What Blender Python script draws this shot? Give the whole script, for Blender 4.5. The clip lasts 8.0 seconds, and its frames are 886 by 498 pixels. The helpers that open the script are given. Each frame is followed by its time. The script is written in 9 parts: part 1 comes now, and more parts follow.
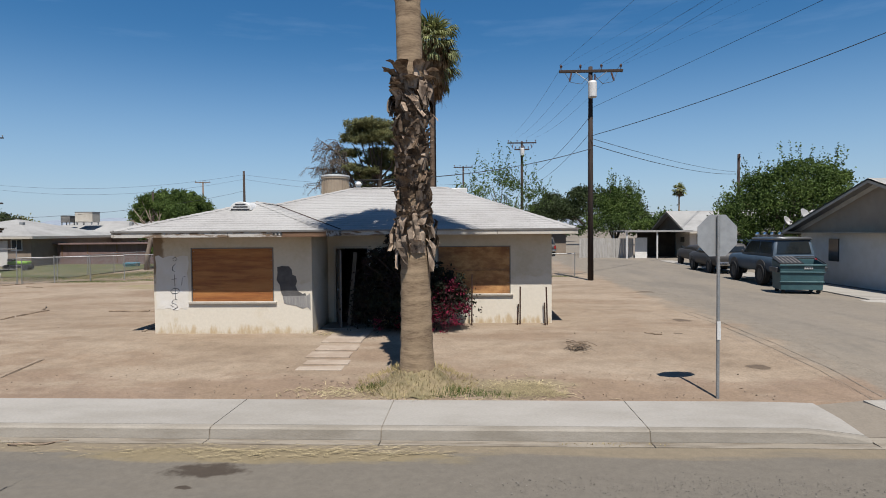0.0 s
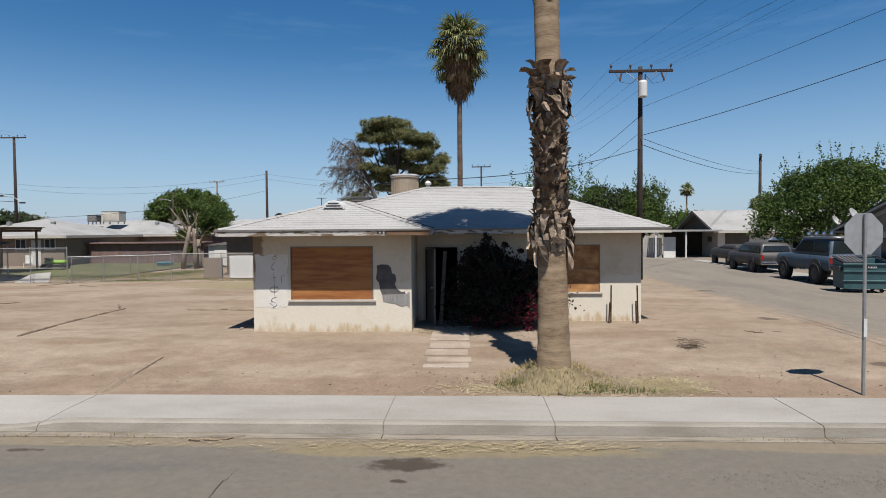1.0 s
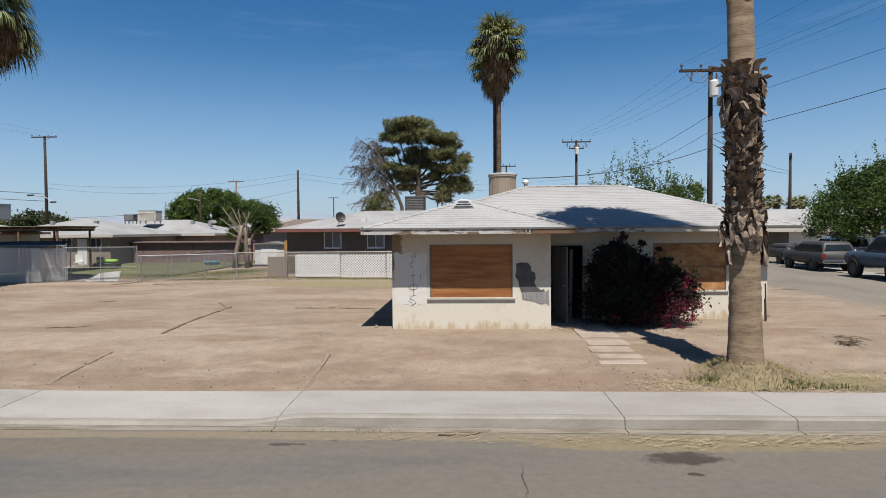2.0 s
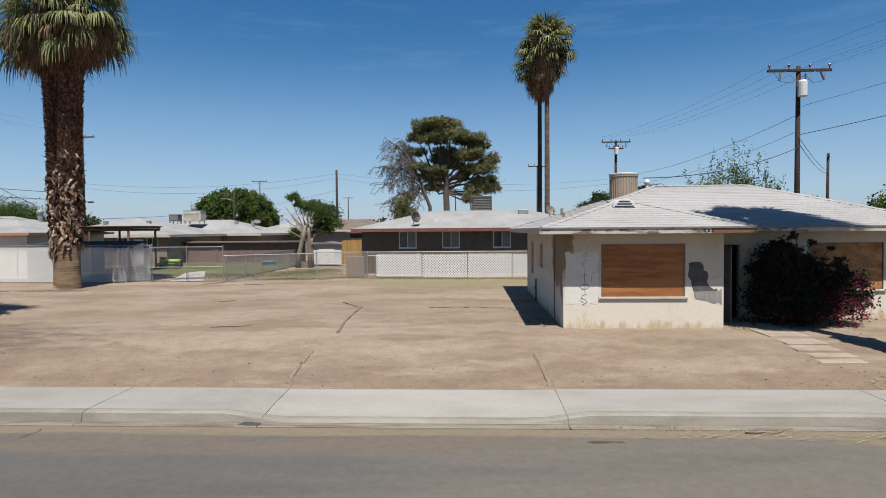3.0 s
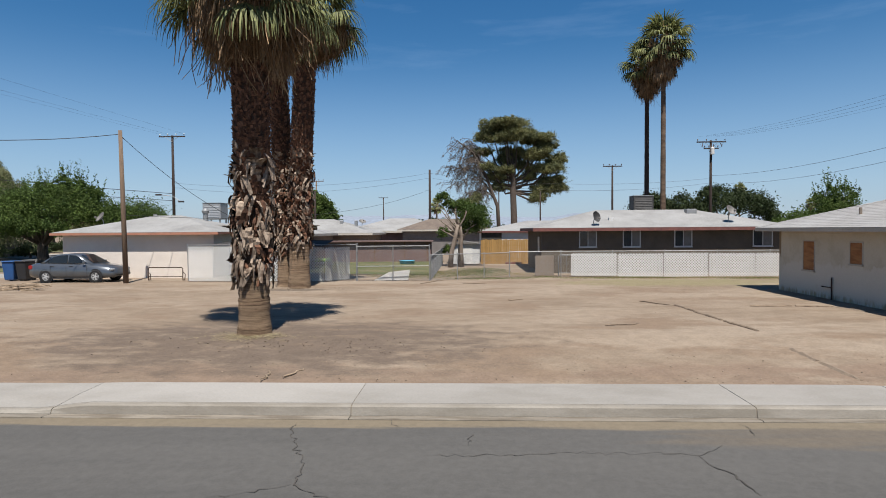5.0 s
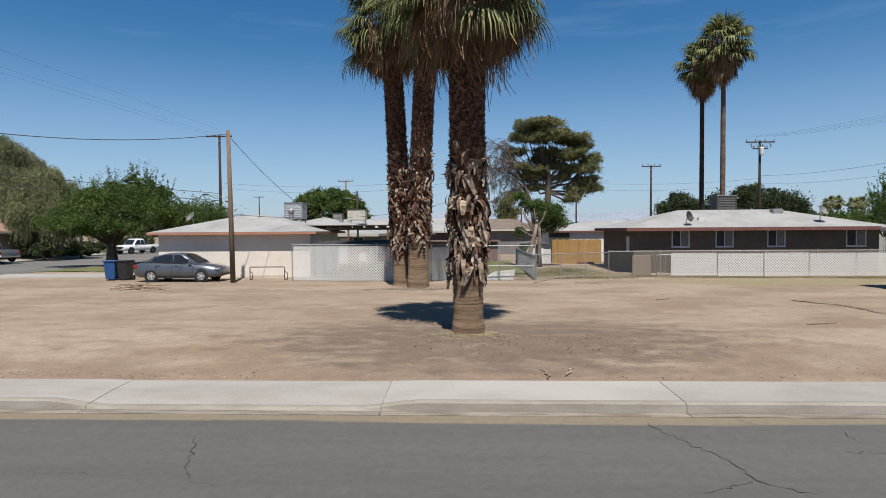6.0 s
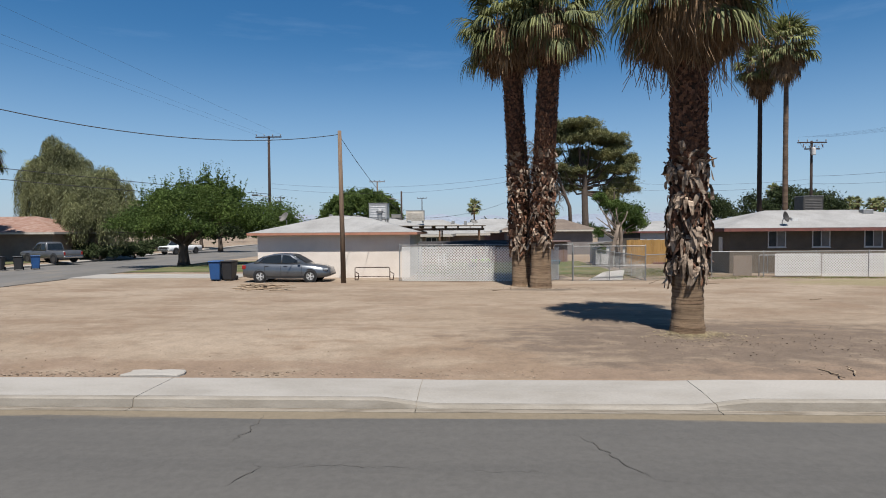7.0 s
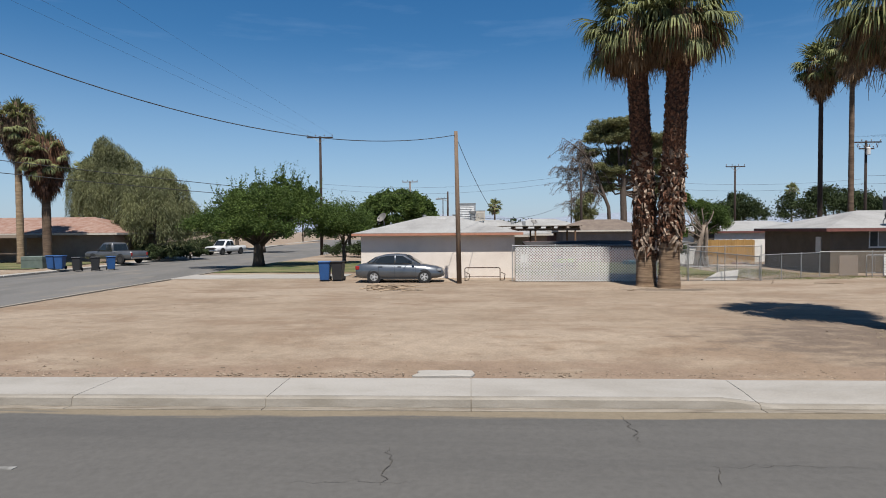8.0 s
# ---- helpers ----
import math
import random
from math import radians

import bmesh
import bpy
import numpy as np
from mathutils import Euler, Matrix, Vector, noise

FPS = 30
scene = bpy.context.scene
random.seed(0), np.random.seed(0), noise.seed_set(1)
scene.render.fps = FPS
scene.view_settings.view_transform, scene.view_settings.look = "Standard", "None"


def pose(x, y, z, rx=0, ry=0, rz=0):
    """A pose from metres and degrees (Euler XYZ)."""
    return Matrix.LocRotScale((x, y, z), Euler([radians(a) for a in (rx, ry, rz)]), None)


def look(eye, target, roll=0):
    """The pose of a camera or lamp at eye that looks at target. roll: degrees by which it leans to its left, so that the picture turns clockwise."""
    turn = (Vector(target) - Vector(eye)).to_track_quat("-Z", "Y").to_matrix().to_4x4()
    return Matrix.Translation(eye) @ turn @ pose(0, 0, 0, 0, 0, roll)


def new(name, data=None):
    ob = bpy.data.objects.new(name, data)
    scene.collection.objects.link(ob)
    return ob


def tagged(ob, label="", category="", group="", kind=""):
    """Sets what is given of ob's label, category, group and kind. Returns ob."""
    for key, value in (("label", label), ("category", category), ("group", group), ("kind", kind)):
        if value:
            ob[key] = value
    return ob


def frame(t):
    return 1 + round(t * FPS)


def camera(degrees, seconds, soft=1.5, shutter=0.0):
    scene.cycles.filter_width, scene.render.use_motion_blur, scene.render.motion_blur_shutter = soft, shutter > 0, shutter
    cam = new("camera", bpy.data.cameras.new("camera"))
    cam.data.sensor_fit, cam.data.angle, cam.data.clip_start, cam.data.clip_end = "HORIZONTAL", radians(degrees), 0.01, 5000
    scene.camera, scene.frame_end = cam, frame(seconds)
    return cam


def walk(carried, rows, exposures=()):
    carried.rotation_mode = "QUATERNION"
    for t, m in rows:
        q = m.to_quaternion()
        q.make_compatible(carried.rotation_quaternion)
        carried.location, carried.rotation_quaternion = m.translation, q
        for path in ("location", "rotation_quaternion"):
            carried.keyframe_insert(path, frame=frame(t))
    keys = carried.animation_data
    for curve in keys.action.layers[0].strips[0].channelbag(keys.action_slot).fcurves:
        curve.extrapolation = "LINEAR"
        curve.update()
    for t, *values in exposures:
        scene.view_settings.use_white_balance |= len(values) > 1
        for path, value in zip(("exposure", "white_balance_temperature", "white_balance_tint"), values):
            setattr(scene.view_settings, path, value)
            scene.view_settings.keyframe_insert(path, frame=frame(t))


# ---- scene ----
cam = camera(73.0, 8.0, soft=0.95)
METRES, EYE, TILT, LEAN, TURN = 37.2, 2.51, -0.80, 0.69, 2.6
ROWS = [
    (0.0, 0.0, 0.0, 0.0, 0.0, -0.99, -0.22),
    (0.5, -0.0305, -0.0012, -0.0006, 0.01, -1.0, -0.22),
    (1.0, -0.0651, -0.0028, -0.0009, 0.03, -1.02, -0.24),
    (1.5, -0.1084, -0.0044, -0.0013, 0.04, -1.05, -0.23),
    (2.0, -0.1582, -0.0055, -0.0022, 0.01, -1.06, -0.23),
    (3.5, -0.3396, -0.0063, -0.0039, -0.05, -1.03, -0.24),
    (4.0, -0.4089, -0.0063, -0.0048, -0.08, -1.03, -0.25),
    (4.5, -0.4808, -0.0062, -0.0053, -0.11, -1.03, -0.25),
    (6.0, -0.6975, -0.0078, -0.007, -0.15, -1.02, -0.29),
    (6.5, -0.7684, -0.0079, -0.008, -0.11, -0.97, -0.28),
    (7.0, -0.845, -0.0085, -0.0081, -0.06, -0.96, -0.28),
    (7.5, -0.922, -0.0089, -0.0085, 0.01, -0.94, -0.26),
    (8.0, -0.9998, -0.0092, -0.0083, 0.03, -0.96, -0.22),
]
walk(cam, [(t, pose(0, 0, EYE, TILT, LEAN, TURN) @ pose(METRES * x, METRES * y, METRES * z, 90 + pitch, roll, yaw)) for t, x, y, z, yaw, pitch, roll in ROWS], exposures=[(0.0, 0.69, 6340, 10), (8.0, 0.71, 6340, 10)])


# ---- light ----
SUN_WAY = Vector((0.095, -0.48, 1.0)).normalized()
world = bpy.data.worlds.new("world")
scene.world = world
world.use_nodes = True
wt = world.node_tree
sky = wt.nodes.new("ShaderNodeTexSky")
sky.sky_type = "NISHITA"
sky.sun_disc = False
sky.sun_elevation = math.asin(SUN_WAY.z)
sky.sun_rotation = math.atan2(SUN_WAY.x, SUN_WAY.y)
sky.air_density, sky.dust_density, sky.ozone_density = 1.0, 0.35, 2.0
tint = wt.nodes.new("ShaderNodeHueSaturation")
tint.inputs["Saturation"].default_value = 1.38
tint.inputs["Value"].default_value = 1.14
wt.links.new(sky.outputs[0], tint.inputs["Color"])
# pale haze towards the horizon and a breath of cirrus
tco = wt.nodes.new("ShaderNodeTexCoord")
sxyz = wt.nodes.new("ShaderNodeSeparateXYZ")
wt.links.new(tco.outputs["Generated"], sxyz.inputs[0])
low = wt.nodes.new("ShaderNodeMapRange")
low.interpolation_type = "SMOOTHSTEP"
low.inputs[1].default_value, low.inputs[2].default_value, low.inputs[3].default_value, low.inputs[4].default_value = 0.0, 0.31, 0.62, 0.0
wt.links.new(sxyz.outputs[2], low.inputs[0])
wmap = wt.nodes.new("ShaderNodeMapping")
wmap.inputs["Scale"].default_value = (1.0, 1.0, 7.0)
wt.links.new(tco.outputs["Generated"], wmap.inputs[0])
wisp = wt.nodes.new("ShaderNodeTexNoise")
wisp.inputs["Scale"].default_value, wisp.inputs["Detail"].default_value, wisp.inputs["Roughness"].default_value = 3.2, 7.0, 0.6
wt.links.new(wmap.outputs[0], wisp.inputs["Vector"])
wr_ = wt.nodes.new("ShaderNodeMapRange")
wr_.inputs[1].default_value, wr_.inputs[2].default_value, wr_.inputs[3].default_value, wr_.inputs[4].default_value = 0.52, 0.82, 0.0, 0.22
wt.links.new(wisp.outputs[0], wr_.inputs[0])
cover = wt.nodes.new("ShaderNodeMath")
cover.operation = "MAXIMUM"
wt.links.new(low.outputs[0], cover.inputs[0])
wt.links.new(wr_.outputs[0], cover.inputs[1])
haze = wt.nodes.new("ShaderNodeMix")
haze.data_type = "RGBA"
haze.inputs[7].default_value = (4.5, 6.4, 9.3, 1)
wt.links.new(cover.outputs[0], haze.inputs[0])
wt.links.new(tint.outputs[0], haze.inputs[6])
wt.links.new(haze.outputs[2], wt.nodes["Background"].inputs[0])
wt.nodes["Background"].inputs[1].default_value = 0.05
sun = new("sun", bpy.data.lights.new("sun", "SUN"))
sun.data.energy, sun.data.angle, sun.data.color = 5.0, radians(0.55), (1.0, 0.95, 0.88)
sun.matrix_world = look(SUN_WAY * 100, (0, 0, 0))


# ---- geometry helpers ----
class Geo:
    """Collects vertices and faces of one mesh."""

    def __init__(self):
        self.v, self.f = [], []

    def add(self, verts, faces):
        n = len(self.v)
        self.v.extend(tuple(p) for p in verts)
        self.f.extend(tuple(i + n for i in face) for face in faces)
        return self

    def box(self, x0, x1, y0, y1, z0, z1, m=None):
        vs = [Vector((x, y, z)) for z in (z0, z1) for y in (y0, y1) for x in (x0, x1)]
        if m is not None:
            vs = [m @ p for p in vs]
        return self.add(vs, [(0, 2, 3, 1), (4, 5, 7, 6), (0, 1, 5, 4), (2, 6, 7, 3), (0, 4, 6, 2), (1, 3, 7, 5)])

    def tube(self, pts, radii, n=8, caps=True):
        pts = [Vector(p) for p in pts]
        if not isinstance(radii, (list, tuple)):
            radii = [radii] * len(pts)
        vs, fs = [], []
        side = None
        for i, p in enumerate(pts):
            d = (pts[min(i + 1, len(pts) - 1)] - pts[max(i - 1, 0)]).normalized()
            if side is None:
                side = d.orthogonal().normalized()
            side = (side - d * side.dot(d)).normalized()
            up = d.cross(side)
            for k in range(n):
                a = 2 * math.pi * k / n
                vs.append(p + (side * math.cos(a) + up * math.sin(a)) * radii[i])
        for i in range(len(pts) - 1):
            for k in range(n):
                a, b = i * n + k, i * n + (k + 1) % n
                fs.append((a, b, b + n, a + n))
        if caps:
            fs.append(tuple(range(n))[::-1])
            fs.append(tuple(range((len(pts) - 1) * n, len(pts) * n)))
        return self.add(vs, fs)

    def lathe(self, profile, n=20, m=None, caps=True):
        """profile: (radius, height) from bottom to top about the z axis."""
        vs, fs = [], []
        for r, z in profile:
            for k in range(n):
                a = 2 * math.pi * k / n
                vs.append(Vector((r * math.cos(a), r * math.sin(a), z)))
        for i in range(len(profile) - 1):
            for k in range(n):
                a, b = i * n + k, i * n + (k + 1) % n
                fs.append((a, b, b + n, a + n))
        if caps:
            fs.append(tuple(range(n))[::-1])
            fs.append(tuple(range((len(profile) - 1) * n, len(profile) * n)))
        if m is not None:
            vs = [m @ p for p in vs]
        return self.add(vs, fs)

    def prism(self, pts, way):
        """A flat outline pushed along a vector."""
        pts, way = [Vector(p) for p in pts], Vector(way)
        n = len(pts)
        fs = [tuple(range(n)), tuple(range(2 * n - 1, n - 1, -1))]
        fs += [(i, i + n, (i + 1) % n + n, (i + 1) % n) for i in range(n)]
        return self.add(pts + [p + way for p in pts], fs)

    def loft(self, rings, closed=True, caps=True):
        n = len(rings[0])
        vs = [p for ring in rings for p in ring]
        fs = []
        for i in range(len(rings) - 1):
            for k in range(n if closed else n - 1):
                a, b = i * n + k, i * n + (k + 1) % n
                fs.append((a, b, b + n, a + n))
        if caps:
            fs.append(tuple(range(n))[::-1])
            fs.append(tuple(range((len(rings) - 1) * n, len(rings) * n)))
        return self.add(vs, fs)

    def quads(self, verts):
        """verts: an array (n, 4, 3) of separate quads."""
        n = len(self.v)
        flat = verts.reshape(-1, 3)
        self.v.extend(map(tuple, flat.tolist()))
        self.f.extend((n + 4 * i, n + 4 * i + 1, n + 4 * i + 2, n + 4 * i + 3) for i in range(len(verts)))
        return self


def mesh_of(geo, name, bevel=0.0, smooth=False, fix=True):
    me = bpy.data.meshes.new(name)
    me.from_pydata(geo.v, [], geo.f)
    if fix or bevel:
        bm = bmesh.new()
        bm.from_mesh(me)
        if fix:
            bmesh.ops.recalc_face_normals(bm, faces=bm.faces)
        if bevel:
            edges = [e for e in bm.edges if len(e.link_faces) == 2 and e.calc_face_angle(0) > 0.6]
            bmesh.ops.bevel(bm, geom=edges, offset=bevel, segments=1, affect="EDGES", clamp_overlap=True)
        bm.to_mesh(me)
        bm.free()
    if smooth:
        me.polygons.foreach_set("use_smooth", [True] * len(me.polygons))
    me.update()
    return me


def thing(name, at=(0, 0, 0), rz=0.0, label="", category="", group="", kind=""):
    ob = new(name)
    ob.empty_display_size = 0.2
    ob.matrix_basis = pose(*at, 0, 0, rz)
    return tagged(ob, label, category, group, kind)


def part(name, geo, material, parent, label="", bevel=0.0, smooth=False, kind="", fix=True):
    ob = new(name, mesh_of(geo, name, bevel, smooth, fix))
    ob.data.materials.append(material)
    ob.parent = parent
    return tagged(ob, label, kind=kind)


def solo(name, geo, material, label="", category="", group="", kind="", bevel=0.0, smooth=False, fix=True, at=(0, 0, 0), rz=0.0):
    ob = new(name, mesh_of(geo, name, bevel, smooth, fix))
    ob.data.materials.append(material)
    ob.matrix_basis = pose(*at, 0, 0, rz)
    return tagged(ob, label, category, group, kind)


# ---- materials ----
def surface(name, c1, c2, scale=2.0, rough=0.8, bump=0.2, grain=60.0, metal=0.0, c3=None, scale3=0.35, vary=0.0, stretch=(1, 1, 1), clear=0.0,
            islands=0.0, sheen_through=0.0, spread=(0.38, 0.62), bump_size=0.02, speckle=(0.82, 1.12)):
    """Two noises at two scales between colours c1, c2 and c3, with fine relief."""
    m = bpy.data.materials.new(name)
    m.use_nodes = True
    nt = m.node_tree
    p = nt.nodes["Principled BSDF"]
    tc = nt.nodes.new("ShaderNodeTexCoord")
    mp = nt.nodes.new("ShaderNodeMapping")
    mp.inputs["Scale"].default_value = stretch
    nt.links.new(tc.outputs["Object"], mp.inputs[0])

    def noise_ramp(sc, lo, hi, detail=6.0):
        n = nt.nodes.new("ShaderNodeTexNoise")
        n.inputs["Scale"].default_value, n.inputs["Detail"].default_value, n.inputs["Roughness"].default_value = sc, detail, 0.62
        r = nt.nodes.new("ShaderNodeMapRange")
        r.inputs[1].default_value, r.inputs[2].default_value = lo, hi
        nt.links.new(mp.outputs[0], n.inputs["Vector"])
        nt.links.new(n.outputs[0], r.inputs[0])
        return r.outputs[0], n.outputs[0]

    def mix(fac, a, b, kind="MIX"):
        x = nt.nodes.new("ShaderNodeMix")
        x.data_type, x.blend_type = "RGBA", kind
        for sock, val in ((x.inputs[0], fac), (x.inputs[6], a), (x.inputs[7], b)):
            if isinstance(val, (float, tuple)):
                sock.default_value = (*val, 1) if isinstance(val, tuple) else val
            else:
                nt.links.new(val, sock)
        return x.outputs[2]

    f1, _ = noise_ramp(scale, *spread)
    col = mix(f1, tuple(c1), tuple(c2))
    if c3:
        f3, _ = noise_ramp(scale3, 0.45, 0.62, 4.0)
        col = mix(f3, col, tuple(c3))
    fg, ng = noise_ramp(grain, 0.3, 0.7, 3.0)
    g = nt.nodes.new("ShaderNodeMapRange")
    g.inputs[3].default_value, g.inputs[4].default_value = speckle
    nt.links.new(fg, g.inputs[0])
    comb = nt.nodes.new("ShaderNodeCombineColor")
    for i in range(3):
        nt.links.new(g.outputs[0], comb.inputs[i])
    col = mix(1.0, col, comb.outputs[0], "MULTIPLY")
    if vary or islands:
        if islands:
            src = nt.nodes.new("ShaderNodeNewGeometry").outputs["Random Per Island"]
        else:
            src = nt.nodes.new("ShaderNodeObjectInfo").outputs["Random"]
        r = nt.nodes.new("ShaderNodeMapRange")
        amount = vary or islands
        r.inputs[3].default_value, r.inputs[4].default_value = 1 - amount, 1 + amount
        nt.links.new(src, r.inputs[0])
        comb = nt.nodes.new("ShaderNodeCombineColor")
        for i in range(3):
            nt.links.new(r.outputs[0], comb.inputs[i])
        col = mix(1.0, col, comb.outputs[0], "MULTIPLY")
    nt.links.new(col, p.inputs["Base Color"])
    p.inputs["Roughness"].default_value, p.inputs["Metallic"].default_value = rough, metal
    p.inputs["Coat Weight"].default_value = clear
    if rough > 0.75:
        p.inputs["Specular IOR Level"].default_value = 0.25
    if bump:
        b = nt.nodes.new("ShaderNodeBump")
        b.inputs["Strength"].default_value, b.inputs["Distance"].default_value = bump, bump_size
        nt.links.new(ng, b.inputs["Height"])
        nt.links.new(b.outputs[0], p.inputs["Normal"])
    if sheen_through:
        tr = nt.nodes.new("ShaderNodeBsdfTranslucent")
        nt.links.new(col, tr.inputs[0])
        ms = nt.nodes.new("ShaderNodeMixShader")
        ms.inputs[0].default_value = sheen_through
        nt.links.new(p.outputs[0], ms.inputs[1])
        nt.links.new(tr.outputs[0], ms.inputs[2])
        nt.links.new(ms.outputs[0], nt.nodes["Material Output"].inputs[0])
    return m


def layered(name, colours, grain_scale, rough, bump, bump_size, masks, contrast=0.2):
    """A large ground surface: the first colour, then each mask (noise scale, stretch, low, high, axis range or None) lays the next colour over it.
    An axis range (axis, from, to) limits a layer to a strip of the plan, (axis, axis, centre, centre, radius, radius) to a spot, both faded and broken up by the noise."""
    m = bpy.data.materials.new(name)
    m.use_nodes = True
    nt = m.node_tree
    p = nt.nodes["Principled BSDF"]
    tc = nt.nodes.new("ShaderNodeTexCoord")
    sep = nt.nodes.new("ShaderNodeSeparateXYZ")
    nt.links.new(tc.outputs["Object"], sep.inputs[0])

    def tex(scale, stretch, detail=7.0):
        mp = nt.nodes.new("ShaderNodeMapping")
        mp.inputs["Scale"].default_value = stretch
        nt.links.new(tc.outputs["Object"], mp.inputs[0])
        n = nt.nodes.new("ShaderNodeTexNoise")
        n.inputs["Scale"].default_value, n.inputs["Detail"].default_value, n.inputs["Roughness"].default_value = scale, detail, 0.65
        nt.links.new(mp.outputs[0], n.inputs["Vector"])
        return n.outputs[0]

    def span(src, lo, hi, a=0.0, b=1.0):
        r = nt.nodes.new("ShaderNodeMapRange")
        r.interpolation_type = "SMOOTHSTEP"
        r.inputs[1].default_value, r.inputs[2].default_value, r.inputs[3].default_value, r.inputs[4].default_value = lo, hi, a, b
        nt.links.new(src, r.inputs[0])
        return r.outputs[0]

    def math_(op, a, b):
        x = nt.nodes.new("ShaderNodeMath")
        x.operation = op
        for sock, val in zip(x.inputs, (a, b)):
            if isinstance(val, (int, float)):
                sock.default_value = val
            else:
                nt.links.new(val, sock)
        return x.outputs[0]

    def mix(fac, a, b, kind="MIX"):
        x = nt.nodes.new("ShaderNodeMix")
        x.data_type, x.blend_type = "RGBA", kind
        for sock, val in ((x.inputs[0], fac), (x.inputs[6], a), (x.inputs[7], b)):
            if isinstance(val, (float, tuple)):
                sock.default_value = (*val, 1) if isinstance(val, tuple) else val
            else:
                nt.links.new(val, sock)
        return x.outputs[2]

    col = tuple(colours[0])
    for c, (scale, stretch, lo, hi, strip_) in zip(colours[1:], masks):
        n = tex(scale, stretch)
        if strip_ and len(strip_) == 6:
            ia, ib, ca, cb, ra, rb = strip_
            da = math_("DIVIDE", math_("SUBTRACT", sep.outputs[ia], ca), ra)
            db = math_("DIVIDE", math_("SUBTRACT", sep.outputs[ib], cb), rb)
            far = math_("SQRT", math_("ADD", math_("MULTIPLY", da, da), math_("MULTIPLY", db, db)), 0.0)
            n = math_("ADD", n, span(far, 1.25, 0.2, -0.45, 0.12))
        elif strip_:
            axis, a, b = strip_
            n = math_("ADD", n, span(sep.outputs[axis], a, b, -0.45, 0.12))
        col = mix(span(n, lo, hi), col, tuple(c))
    g1, g2 = tex(grain_scale, (1, 1, 1), 5.0), tex(grain_scale * 0.13, (1, 1, 1), 6.0)
    both = math_("ADD", math_("MULTIPLY", g1, 0.55), math_("MULTIPLY", g2, 0.45))
    shade = span(both, 0.3, 0.7, 1 - contrast, 1 + contrast * 0.9)
    comb = nt.nodes.new("ShaderNodeCombineColor")
    for i in range(3):
        nt.links.new(shade, comb.inputs[i])
    col = mix(1.0, col, comb.outputs[0], "MULTIPLY")
    nt.links.new(col, p.inputs["Base Color"])
    p.inputs["Roughness"].default_value = rough
    p.inputs["Specular IOR Level"].default_value = 0.2
    b = nt.nodes.new("ShaderNodeBump")
    b.inputs["Strength"].default_value, b.inputs["Distance"].default_value = bump, bump_size
    nt.links.new(both, b.inputs["Height"])
    nt.links.new(b.outputs[0], p.inputs["Normal"])
    return m


